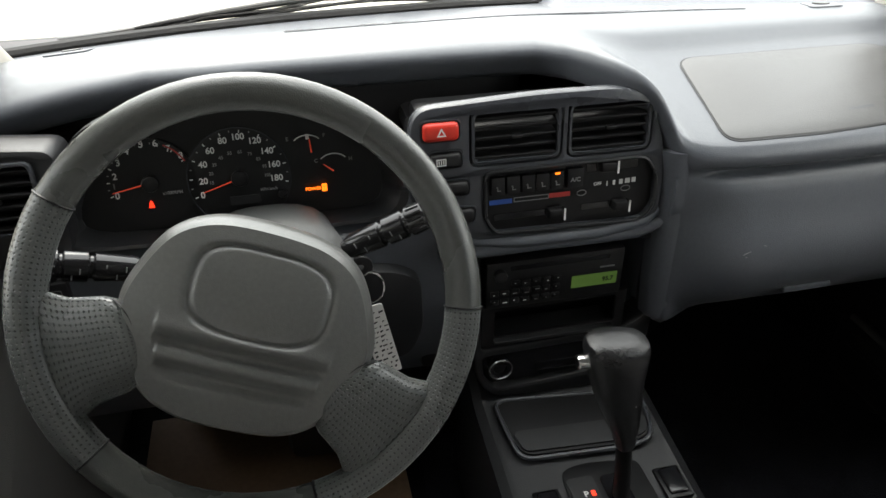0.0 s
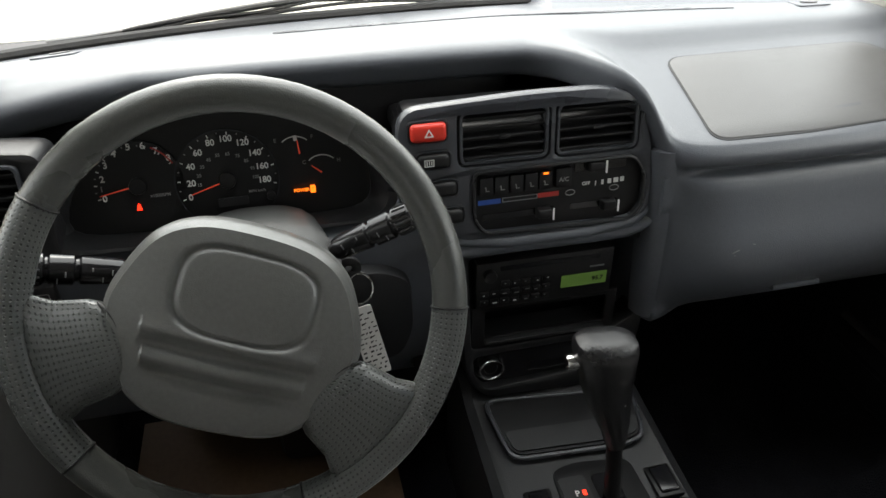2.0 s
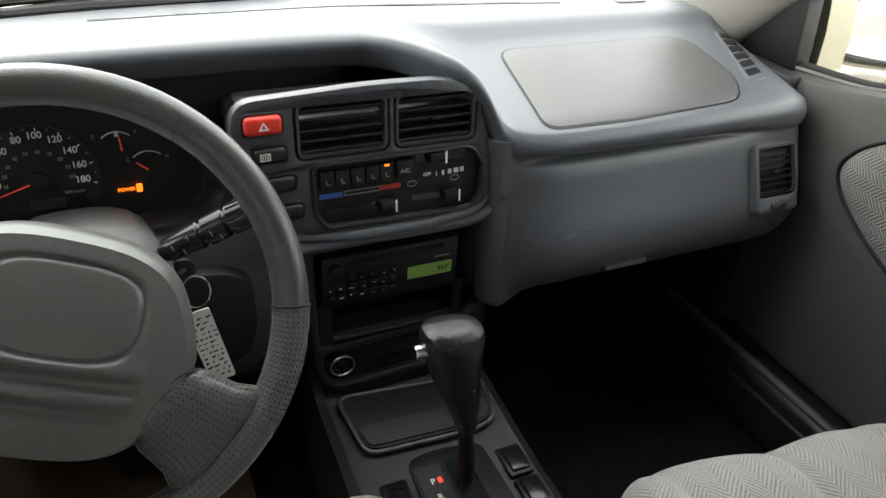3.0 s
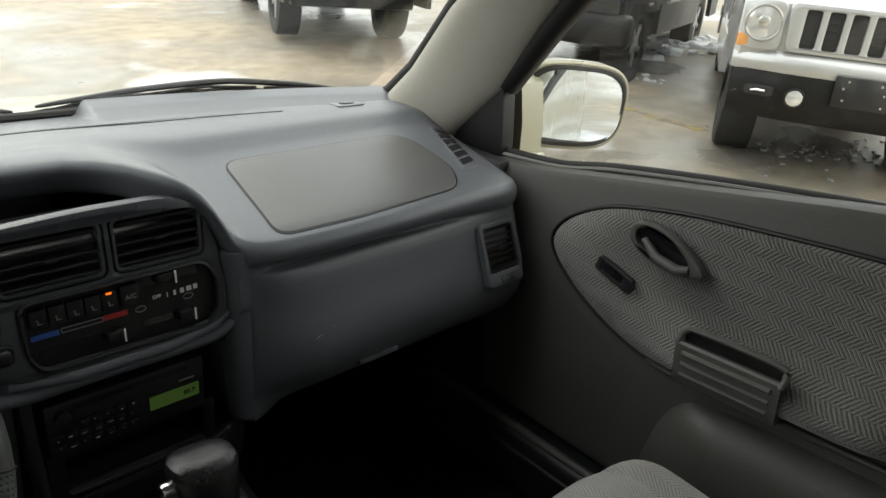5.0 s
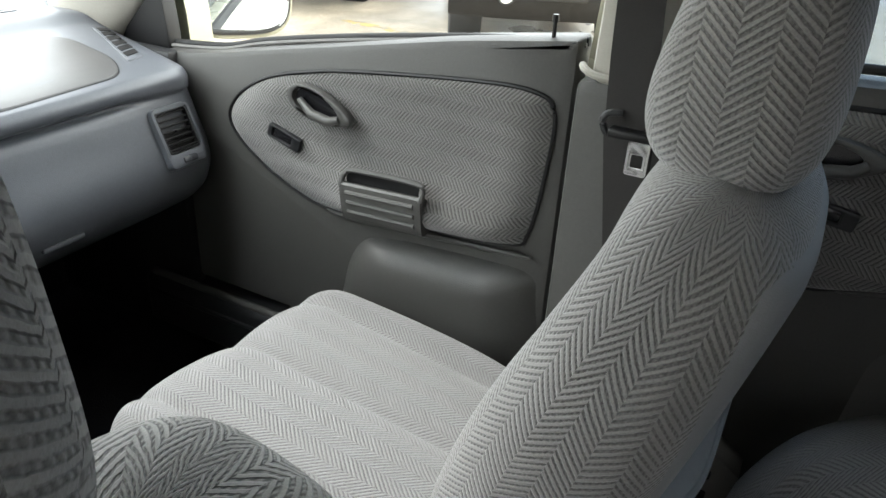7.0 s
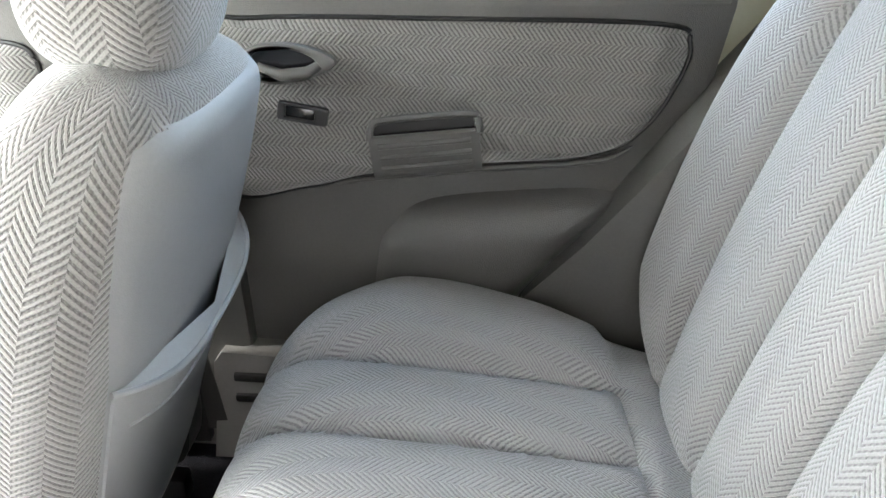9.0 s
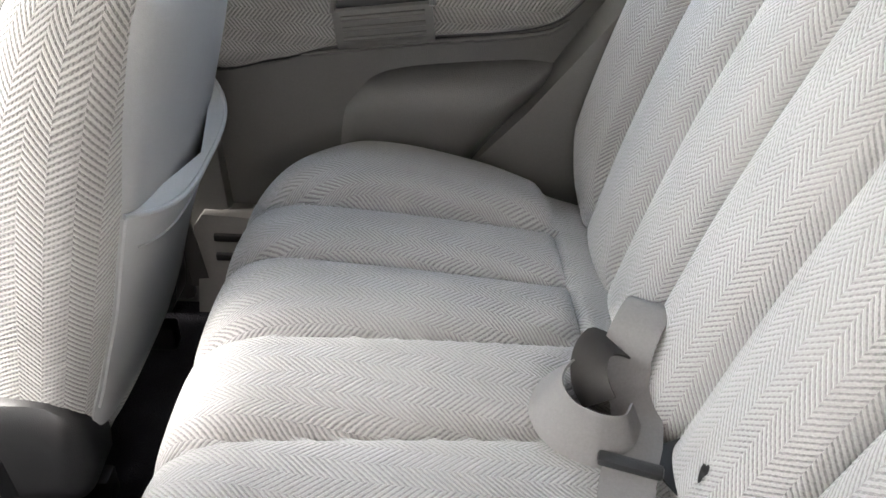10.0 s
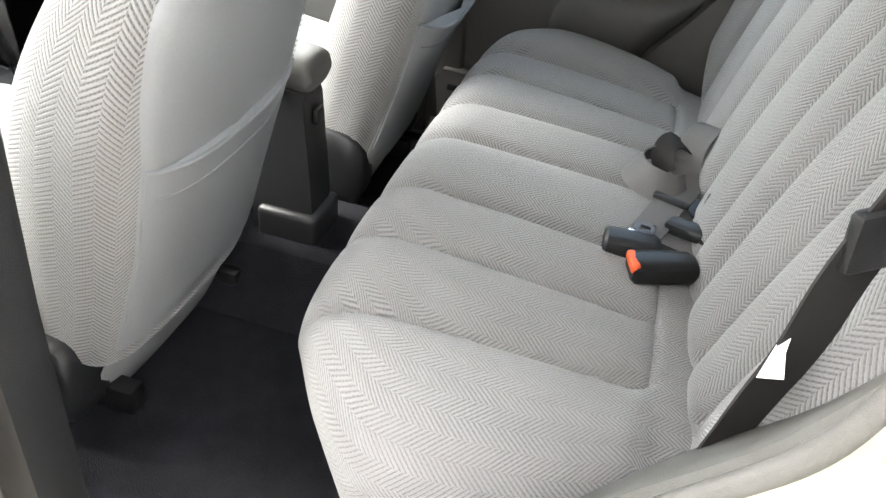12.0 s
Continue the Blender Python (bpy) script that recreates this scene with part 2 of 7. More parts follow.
def asphalt():
    """Wet, stained asphalt with thin slush and old yellow paint wear."""
    m = bpy.data.materials.new("wet_asphalt")
    m.use_nodes = True
    n, l = m.node_tree.nodes, m.node_tree.links
    b = n["Principled BSDF"]
    co = n.new("ShaderNodeTexCoord")
    stain, slush, grit = (n.new("ShaderNodeTexNoise") for _ in range(3))
    for node, s, d in ((stain, 0.45, 6), (slush, 0.62, 7), (grit, 55, 3)):
        node.inputs["Scale"].default_value, node.inputs["Detail"].default_value = s, d
        l.new(co.outputs["Object"], node.inputs["Vector"])
    ramp = n.new("ShaderNodeValToRGB")
    ramp.color_ramp.elements[0].position, ramp.color_ramp.elements[1].position = 0.33, 0.68
    ramp.color_ramp.elements[0].color, ramp.color_ramp.elements[1].color = (0.135, 0.128, 0.116, 1), (0.38, 0.315, 0.225, 1)
    l.new(stain.outputs["Fac"], ramp.inputs[0])
    mottle, chips = n.new("ShaderNodeTexNoise"), n.new("ShaderNodeTexVoronoi")
    mottle.inputs["Scale"].default_value, mottle.inputs["Detail"].default_value = 5.5, 9
    chips.inputs["Scale"].default_value = 9
    l.new(co.outputs["Object"], mottle.inputs["Vector"]), l.new(co.outputs["Object"], chips.inputs["Vector"])
    grain = n.new("ShaderNodeMapRange")
    grain.inputs["To Min"].default_value, grain.inputs["To Max"].default_value = 0.6, 1.4
    l.new(grit.outputs["Fac"], grain.inputs["Value"])
    mul = n.new("ShaderNodeVectorMath")
    mul.operation = "SCALE"
    spot = n.new("ShaderNodeMapRange")
    spot.inputs["From Min"].default_value, spot.inputs["From Max"].default_value = 0.10, 0.05
    spot.inputs["To Min"].default_value, spot.inputs["To Max"].default_value = 0.0, 0.9
    l.new(chips.outputs["Distance"], spot.inputs["Value"])
    tone = n.new("ShaderNodeMapRange")
    tone.inputs["From Min"].default_value, tone.inputs["From Max"].default_value = 0.3, 0.7
    tone.inputs["To Min"].default_value, tone.inputs["To Max"].default_value = 0.78, 1.2
    l.new(mottle.outputs["Fac"], tone.inputs["Value"])
    both = math_node(n, l, "ADD", math_node(n, l, "MULTIPLY", grain.outputs[0], tone.outputs[0]), spot.outputs[0])
    l.new(ramp.outputs[0], mul.inputs[0]), l.new(both, mul.inputs["Scale"])
    sl = n.new("ShaderNodeValToRGB")
    sl.color_ramp.elements[0].position, sl.color_ramp.elements[1].position = 0.60, 0.68
    l.new(slush.outputs["Fac"], sl.inputs[0])
    mix = n.new("ShaderNodeMixRGB")
    l.new(sl.outputs[0], mix.inputs[0]), l.new(mul.outputs[0], mix.inputs[1])
    mix.inputs[2].default_value = (0.55, 0.56, 0.57, 1)
    l.new(mix.outputs[0], b.inputs["Base Color"])
    wet = n.new("ShaderNodeMapRange")
    wet.inputs["From Min"].default_value, wet.inputs["From Max"].default_value = 0.38, 0.6
    wet.inputs["To Min"].default_value, wet.inputs["To Max"].default_value = 0.22, 0.75
    l.new(stain.outputs["Fac"], wet.inputs["Value"])
    l.new(wet.outputs[0], b.inputs["Roughness"])
    bp = n.new("ShaderNodeBump")
    bp.inputs["Strength"].default_value, bp.inputs["Distance"].default_value = 0.4, 0.004
    l.new(grit.outputs["Fac"], bp.inputs["Height"]), l.new(bp.outputs[0], b.inputs["Normal"])
    return m


M_ASPHALT = asphalt()

# ---------------------------------------------------------------- building helpers
V = Vector


def finish(name, bm, mat, smooth=38.0):
    bmesh.ops.recalc_face_normals(bm, faces=bm.faces[:])
    me = bpy.data.meshes.new(name)
    bm.to_mesh(me)
    bm.free()
    me.materials.append(mat)
    me.shade_smooth()
    me.set_sharp_from_angle(angle=radians(smooth))
    return me


def under(ob, parent):
    ob.parent = parent
    if parent.parent is None:
        ob.matrix_parent_inverse = parent.matrix_basis.inverted()
    return ob


def part(name, bm, mat, parent, label="", smooth=38.0):
    """One mesh under a thing or a part, built in world coordinates."""
    ob = new(name, finish(name, bm, mat, smooth))
    under(ob, parent)
    return tagged(ob, label=label) if label else ob


def solid(name, bm, mat, label, category, kind="", group="", smooth=38.0):
    """A thing, or a piece of the setting, of a single mesh."""
    return tagged(new(name, finish(name, bm, mat, smooth)), label, category, group, kind)


def thing(name, at, label, category, group="", kind=""):
    e = new(name)
    e.empty_display_size = 0.05
    e.matrix_basis = Matrix.Translation(at)
    return tagged(e, label, category, group, kind)


def loft(rings, closed=True, cap=True, bm=None):
    """A skin over rings of points, with UV in metres along and around."""
    bm = bm or bmesh.new()
    uv = bm.loops.layers.uv.verify()
    rows = [[bm.verts.new(p) for p in r] for r in rings]
    mid = rings[len(rings) // 2]
    around = [0.0]
    for i in range(len(mid)):
        around.append(around[-1] + (V(mid[(i + 1) % len(mid)]) - V(mid[i])).length)
    along = [0.0]
    k = len(mid) // 4
    for a, b in zip(rings, rings[1:]):
        along.append(along[-1] + (V(b[k]) - V(a[k])).length)
    n = len(mid)
    for j in range(len(rows) - 1):
        for i in range(n if closed else n - 1):
            i2 = (i + 1) % n
            f = bm.faces.new((rows[j][i], rows[j][i2], rows[j + 1][i2], rows[j + 1][i]))
            for lp, (a, b) in zip(f.loops, ((i, j), (i + 1, j), (i + 1, j + 1), (i, j + 1))):
                lp[uv].uv = (around[a], along[b])
    if cap and closed:
        for r, v0 in ((rows[0], along[0]), (rows[-1], along[-1])):
            c = bm.verts.new(sum((v.co for v in r), V()) / n)
            for i in range(n):
                f = bm.faces.new((r[i], r[(i + 1) % n], c))
                for lp, a in zip(f.loops, (i, i + 1, i + 0.5)):
                    lp[uv].uv = (around[int(a)], v0 + (0.02 if lp.vert is c else 0))
    return bm


def pad(fn, nu=64, nv=28):
    """A closed cushion: fn(angle, s) gives the point at an angle round the ring, s from 0 to 1 along it."""
    return loft([[fn(2 * math.pi * i / nu, j / nv) for i in range(nu)] for j in range(nv + 1)])


def oval(a, w, h, p=2.6):
    c, s = math.cos(a), math.sin(a)
    r = (abs(c) ** p + abs(s) ** p) ** (-1 / p)
    return w * r * c, h * r * s


@functools.lru_cache(maxsize=None)
def oval_table(w, h, p):
    pts = [oval(2 * math.pi * k / 720, w, h, p) for k in range(721)]
    run = list(itertools.accumulate([0.0] + [math.dist(q, r) for q, r in zip(pts, pts[1:])]))
    return pts, [v / run[-1] for v in run]


def even_oval(a, w, h, p=2.6):
    """The same outline, walked at an even pace."""
    pts, run = oval_table(round(w, 5), h, p)
    u = (a / (2 * math.pi)) % 1.0
    i = min(bisect_index(run, u), 719)
    f = (u - run[i]) / max(run[i + 1] - run[i], 1e-9)
    return pts[i][0] + (pts[i + 1][0] - pts[i][0]) * f, pts[i][1] + (pts[i + 1][1] - pts[i][1]) * f


def bisect_index(run, u):
    lo, hi = 0, len(run) - 1
    while hi - lo > 1:
        mid = (lo + hi) // 2
        if run[mid] <= u:
            lo = mid
        else:
            hi = mid
    return lo


def ease(s, edge, p=2.4):
    """1 in the middle, falling to 0 at both ends over the given edge."""
    d = min(s, 1 - s) / edge
    return 1.0 if d >= 1 else max(0.0, 1 - (1 - d) ** p) ** (1 / p)


def rbox(size, at=(0, 0, 0), bevel=0.004, m=None, seg=2, bm=None, taper=1.0):
    """A box with rounded edges; taper narrows its top."""
    b = bmesh.new()
    bmesh.ops.create_cube(b, size=1)
    for v in b.verts:
        k = taper if v.co.z > 0 else 1.0
        v.co = V((v.co.x * size[0] * k, v.co.y * size[1] * k, v.co.z * size[2]))
    if bevel:
        bmesh.ops.bevel(b, geom=b.edges[:], offset=min(bevel, 0.48 * min(size)), segments=seg, affect="EDGES", profile=0.5)
    b.transform(Matrix.Translation(at) if m is None else m @ Matrix.Translation(at))
    return join(bm, b)


def join(bm, b):
    if bm is None:
        return b
    tmp = bpy.data.meshes.new("tmp")
    b.to_mesh(tmp)
    b.free()
    bm.from_mesh(tmp)
    bpy.data.meshes.remove(tmp)
    return bm


def rounded(points, r, seg=5):
    """The outline with its corners rounded; r one radius or one for each corner."""
    out, n = [], len(points)
    rs = r if isinstance(r, (list, tuple)) else [r] * n
    for i in range(n):
        p, a, b = V(points[i]), V(points[i - 1]), V(points[(i + 1) % n])
        k = min(rs[i], 0.45 * (a - p).length, 0.45 * (b - p).length)
        s, e = p + (a - p).normalized() * k, p + (b - p).normalized() * k
        out += [s.lerp(p, t).lerp(p.lerp(e, t), t) for t in (j / seg for j in range(seg + 1))]
    return out


def rect(x0, y0, x1, y1):
    return [(x0, y0), (x1, y0), (x1, y1), (x0, y1)]


def plate(loops, thick, m=None, bevel=0.0, bm=None):
    """A flat slab in local XY with holes: loops[0] is the outline. Its front lies at z = 0."""
    from mathutils import geometry
    b = bmesh.new()
    flat = [[V((p[0], p[1], 0)) for p in lp] for lp in loops]
    every = [p for lp in flat for p in lp]
    f = [b.verts.new(p) for p in every]
    k = [b.verts.new(p - V((0, 0, thick))) for p in every]
    for t in geometry.tessellate_polygon(flat):
        if len({*t}) == 3:
            b.faces.new([f[i] for i in t])
            b.faces.new([k[i] for i in reversed(t)])
    s, rim = 0, []
    for lp in flat:
        n = len(lp)
        for i in range(n):
            a, c = s + i, s + (i + 1) % n
            b.faces.new((f[a], f[c], k[c], k[a]))
            rim.append((f[a], f[c]))
        s += n
    if bevel:
        edges = [e for e in (b.edges.get(p) for p in rim) if e]
        bmesh.ops.recalc_face_normals(b, faces=b.faces[:])
        bmesh.ops.bevel(b, geom=edges, offset=bevel, segments=2, affect="EDGES", profile=0.5)
    if m is not None:
        b.transform(m)
    return join(bm, b)


def pillow(outline, height, m=None, steps=7, power=3.0, dip=None):
    """A swelling pad on an outline in local XY, with flat UV in metres."""
    b = bmesh.new()
    uv = b.loops.layers.uv.verify()
    pts = [V((p[0], p[1])) for p in outline]
    c = sum(pts, V((0, 0))) / len(pts)
    rows = []
    for j in range(steps + 1):
        s = 1 - j / (steps + 0.5)
        row = []
        for p in pts:
            q = c + (p - c) * s
            z = height * (1 - s ** (power * 4)) if j else 0.0
            z += dip(q.x, q.y) * (1 - s ** (power * 4)) if dip and j else 0.0
            row.append(b.verts.new((q.x, q.y, z)))
        rows.append(row)
    base = [b.verts.new((p.x, p.y, -0.006)) for p in pts]
    rows.insert(0, base)
    n = len(pts)
    for j in range(len(rows) - 1):
        for i in range(n):
            b.faces.new((rows[j][i], rows[j][(i + 1) % n], rows[j + 1][(i + 1) % n], rows[j + 1][i]))
    b.faces.new(rows[-1])
    for f in b.faces:
        for lp in f.loops:
            lp[uv].uv = (lp.vert.co.x, lp.vert.co.y)
    if m is not None:
        b.transform(m)
    return b


def tube(path, r, seg=12, bm=None, squash=1.0, up=(0, 0, 1)):
    """A round bar along a path; r may be one radius or one for each point."""
    pts = [V(p) for p in path]
    rings = []
    for i, p in enumerate(pts):
        d = (pts[min(i + 1, len(pts) - 1)] - pts[max(i - 1, 0)]).normalized()
        a = V(up)
        if abs(a.dot(d)) > 0.95:
            a = V((0, 1, 0)) if abs(d.y) < 0.9 else V((1, 0, 0))
        s = d.cross(a).normalized()
        t = s.cross(d)
        rr = r[i] if isinstance(r, (list, tuple)) else r
        rings.append([p + rr * (math.cos(k) * s + squash * math.sin(k) * t) for k in (2 * math.pi * q / seg for q in range(seg))])
    return join(bm, loft(rings))


def band(path, width, thick, side):
    """A flat strap along a path; side gives the strap's width direction at each point."""
    rings = []
    for i, p in enumerate(path):
        p = V(p)
        d = (V(path[min(i + 1, len(path) - 1)]) - V(path[max(i - 1, 0)])).normalized()
        s = V(side[i] if isinstance(side, list) else side)
        s = (s - d * s.dot(d)).normalized()
        t = d.cross(s)
        rings.append([p + s * width * a + t * thick * b for a, b in ((-0.5, -0.5), (-0.5, 0.5), (-0.25, 0.62), (0, 0.65), (0.25, 0.62), (0.5, 0.5), (0.5, -0.5), (0, -0.6))])
    return loft(rings)


def disc(r, thick, m, seg=32, inner=0.0, bm=None, bevel=0.0):
    circ = [(r * math.cos(2 * math.pi * i / seg), r * math.sin(2 * math.pi * i / seg)) for i in range(seg)]
    loops = [circ]
    if inner:
        loops.append([(p[0] * inner / r, p[1] * inner / r) for p in circ])
    return plate(loops, thick, m, bevel, bm)


def spline(points, n=8):
    """A smooth line through the points."""
    p = [V(q) for q in points]
    out = []
    for i in range(len(p) - 1):
        a, b, c, d = p[max(i - 1, 0)], p[i], p[i + 1], p[min(i + 2, len(p) - 1)]
        for j in range(n):
            t = j / n
            out.append(0.5 * (2 * b + (c - a) * t + (2 * a - 5 * b + 4 * c - d) * t * t + (3 * b - a - 3 * c + d) * t ** 3))
    return out + [p[-1]]


def ring_spline(points, n=6):
    p = [V(q) for q in points]
    k = len(p)
    out = []
    for i in range(k):
        a, b, c, d = p[i - 1], p[i], p[(i + 1) % k], p[(i + 2) % k]
        for j in range(n):
            t = j / n
            out.append(0.5 * (2 * b + (c - a) * t + (2 * a - 5 * b + 4 * c - d) * t * t + (3 * b - a - 3 * c + d) * t ** 3))
    return out


def words(name, body, size, m, mat, parent, label="", thick=0.0002):
    """Raised or printed characters, standing in local XY of m."""
    c = bpy.data.curves.new(name, "FONT")
    c.body, c.size, c.extrude, c.align_x, c.align_y = body, size, thick, "CENTER", "CENTER"
    c.offset = size * 0.022
    tmp = bpy.data.objects.new(name, c)
    me = bpy.data.meshes.new_from_object(tmp)
    bpy.data.objects.remove(tmp)
    me.transform(m)
    me.materials.append(mat)
    ob = new(name, me)
    under(ob, parent)
    return tagged(ob, label=label) if label else ob


# local XY to a face that looks back at the front seats (-y): X stays right, Y goes up
FACE = Matrix(((1, 0, 0, 0), (0, 0, -1, 0), (0, 1, 0, 0), (0, 0, 0, 1)))
# local XY to a face on the right-hand wall that looks to the left (-x): X runs back, Y goes up
SIDE = Matrix(((0, 0, -1, 0), (-1, 0, 0, 0), (0, 1, 0, 0), (0, 0, 0, 1)))


def on_face(x, y, z, tilt=0.0):
    """A pose on a face that looks to the back; tilt leans its top forward, in degrees."""
    return Matrix.Translation((x, y, z)) @ pose(0, 0, 0, -tilt) @ FACE


def on_side(x, y, z):
    return Matrix.Translation((x, y, z)) @ SIDE

# ---------------------------------------------------------------- ground and the car's shell
CX = 0.035  # the car's middle


def slope(x, y):
    return 0.0 if x < 0.8 else 0.05 * (x - 0.8)


bm = bmesh.new()
xs = [-400, -60, -12, -4, 0.8, 3, 6, 9, 14, 30, 90, 400]
ys = [-400, -60, -12, -3, 0, 3, 8, 16, 40, 120, 400]
gv = [[bm.verts.new((x, y, min(slope(x, y), 0.45))) for y in ys] for x in xs]
for i in range(len(xs) - 1):
    for j in range(len(ys) - 1):
        bm.faces.new((gv[i][j], gv[i + 1][j], gv[i + 1][j + 1], gv[i][j + 1]))
solid("ground", bm, M_ASPHALT, "wet stained grey asphalt of a parking lot", "ground", "structure")

# pale building ahead; unseen grey wall at left, added to block sky and bounce light
M_BRICK = bpy.data.materials.new("painted_brick")
M_BRICK.use_nodes = True
bn, bl = M_BRICK.node_tree.nodes, M_BRICK.node_tree.links
bt, bc = bn.new("ShaderNodeTexBrick"), bn.new("ShaderNodeTexCoord")
bt.inputs["Color1"].default_value, bt.inputs["Color2"].default_value, bt.inputs["Mortar"].default_value = (0.42, 0.40, 0.37, 1), (0.34, 0.32, 0.29, 1), (0.22, 0.21, 0.2, 1)
bt.inputs["Scale"].default_value, bt.inputs["Mortar Size"].default_value = 4.5, 0.012
mp = bn.new("ShaderNodeMapping")
mp.inputs["Rotation"].default_value = (radians(90), 0, 0)
bl.new(bc.outputs["Object"], mp.inputs["Vector"]), bl.new(mp.outputs[0], bt.inputs["Vector"])
bl.new(bt.outputs["Color"], bn["Principled BSDF"].inputs["Base Color"])
bn["Principled BSDF"].inputs["Roughness"].default_value = 0.9
solid("wall_building", rbox((9.0, 0.4, 5.0), (-9.7, 9.2, 2.5), 0.02), M_BRICK, "pale painted brick wall across the lot", "wall", "structure")
solid("wall_neighbour", rbox((0.4, 8.8, 9.0), (-1.80, -4.50, 4.5), 0.02), material("bounce_wall_grey", (0.50, 0.51, 0.525), 0.8, grain=0.2, scale=8), "plain unseen grey wall beside the car, added to block sky and bounce light", "wall", "structure")

# floor pan with a raised tunnel
prof = [(-0.695, 0.47), (-0.56, 0.44), (-0.16, 0.44), (-0.10, 0.50), (-0.07, 0.55), (0.14, 0.55), (0.17, 0.50), (0.23, 0.44), (0.63, 0.44), (0.705, 0.47), (0.705, 0.36), (-0.695, 0.36)]
solid("floor", loft([[V((x, y, z)) for x, z in prof] for y in (0.72, 0.3, -0.3, -0.95, -1.9)]), M_CARPET, "dark carpet over the car's floor", "floor", "structure")
# firewall and toe board
bm = rbox((1.32, 0.06, 0.62), (CX, 0.73, 0.76), 0.01)
solid("wall_front", bm, M_CARPET, "dark carpeted firewall", "wall", "structure")


def side_shell(sign, x_in, openings):
    """One side of the body: a panel with openings, seen along x."""
    m = Matrix.Translation((x_in + sign * 0.06, 0, 0)) @ Matrix(((0, 0, sign, 0), (1, 0, 0, 0), (0, 1, 0, 0), (0, 0, 0, 1)))
    outline = rounded([(0.95, 0.35), (0.95, 1.00), (0.66, 1.06), (0.62, 1.11), (-0.06, 1.64), (-0.4, 1.70), (-1.9, 1.69), (-2.12, 1.1), (-2.15, 0.35)], 0.03)
    return plate([outline] + openings, 0.055, m, 0.012)


E_FRONT = [(0.44, 1.03), (0.12, 1.045), (-0.2, 1.09), (-0.47, 1.12), (-0.50, 1.575), (-0.15, 1.565), (0.0, 1.50), (0.42, 1.16)]
E_REAR = [(-0.68, 1.13), (-1.10, 1.15), (-1.30, 1.16), (-1.38, 1.25), (-1.38, 1.56), (-0.66, 1.575)]
right = side_shell(1, 0.70, [rounded(p, 0.03) for p in (E_FRONT, E_REAR)])
solid("wall_right", right, M_PAINT, "champagne painted body side with window openings", "body side", "structure")
DOOR_RL = [(-0.555, 0.46), (-0.88, 0.46), (-0.995, 0.62), (-1.083, 0.822), (-1.172, 0.972), (-1.268, 1.092), (-1.290, 1.19), (-1.32, 1.56), (-0.64, 1.575), (-0.60, 0.95)]
left = side_shell(-1, -0.745, [rounded(p, 0.03) for p in (DOOR_RL, E_FRONT)])
solid("wall_left", left, M_PAINT, "champagne painted body side with an open rear doorway", "body side", "structure")
# soft grey weather strip round the open rear doorway, and the trim that follows the wheel arch
curve = [V((-0.742, y, z)) for y, z in rounded(DOOR_RL, 0.06, 6)]
part_curve = curve + curve[:1]
solid("weather_strip", tube(part_curve, 0.010, 10), M_SILLTRIM, "grey rubber weather strip round the rear doorway", "seal", "structure")
arch = spline([(-0.98, 0.46), (-1.04, 0.60), (-1.125, 0.78), (-1.21, 0.91), (-1.30, 1.025), (-1.36, 1.17), (-1.38, 1.37)], 5)
rings = []
for i, p in enumerate(arch):
    d = (arch[min(i + 1, len(arch) - 1)] - arch[max(i - 1, 0)]).normalized()
    nrm = V((-d.y, d.x))
    rings.append([V((x, p.x + nrm.x * o, p.y + nrm.y * o)) for x, o in ((-0.748, 0.058), (-0.749, -0.030), (-0.744, -0.046), (-0.732, -0.050), (-0.719, -0.046), (-0.711, -0.038), (-0.704, -0.040), (-0.694, -0.046), (-0.682, -0.042), (-0.668, -0.028), (-0.650, -0.016), (-0.60, 0.02), (-0.555, 0.075), (-0.555, 0.16), (-0.685, 0.16), (-0.742, 0.10))])
solid("trim_3", loft(rings), M_SILLTRIM, "smooth grey plastic trim over the wheel arch", "trim", "structure")

for n, x in ((11, 0.672), (12, -0.665)):
    solid(f"trim_{n}", rbox((0.03, 0.46, 0.62), (x, 0.50, 0.76), 0.008), M_CHAR, "dark grey kick panel beside the footwell", "trim", "structure")

# the rear door, swung wide open; unseen, added to shade the doorway from ahead
bm = plate([rounded([(0.0, 0.42), (0.0, 1.60), (0.60, 1.60), (0.72, 1.20), (0.66, 0.98), (0.42, 0.42)], 0.04, 5)], 0.05, Matrix.Translation((-0.80, -0.60, 0)) @ pose(0, 0, 0, 0, 0, 190) @ Matrix(((1, 0, 0, 0), (0, 0, 1, 0), (0, 1, 0, 0), (0, 0, 0, 1))), 0.01)
solid("door_2", bm, M_DOOR, "open rear door standing out from the body side", "door", "structure")

# roof with headliner, back wall with its window
roof = [(0.06, 1.60), (-0.15, 1.655), (-0.6, 1.69), (-1.3, 1.69), (-1.95, 1.64)]
bm = loft([[V((CX + sx, y, z - (0.05 if abs(sx) > 0.55 else 0.0) + dz)) for sx, dz in ((-0.76, 0), (-0.5, 0.012), (0, 0.02), (0.5, 0.012), (0.76, 0), (0.76, 0.06), (0, 0.08), (-0.76, 0.06))] for y, z in roof])
solid("ceiling", bm, M_LINER, "pale grey headliner under the roof", "ceiling", "structure")
back = plate([[(-0.74, 0.35), (0.72, 0.35), (0.72, 1.64), (-0.74, 1.64)]], 0.06, Matrix.Translation((CX, -2.05, 0)) @ FACE)
solid("wall_back", back, M_TRIMD, "grey trimmed tailgate", "tailgate", "structure")


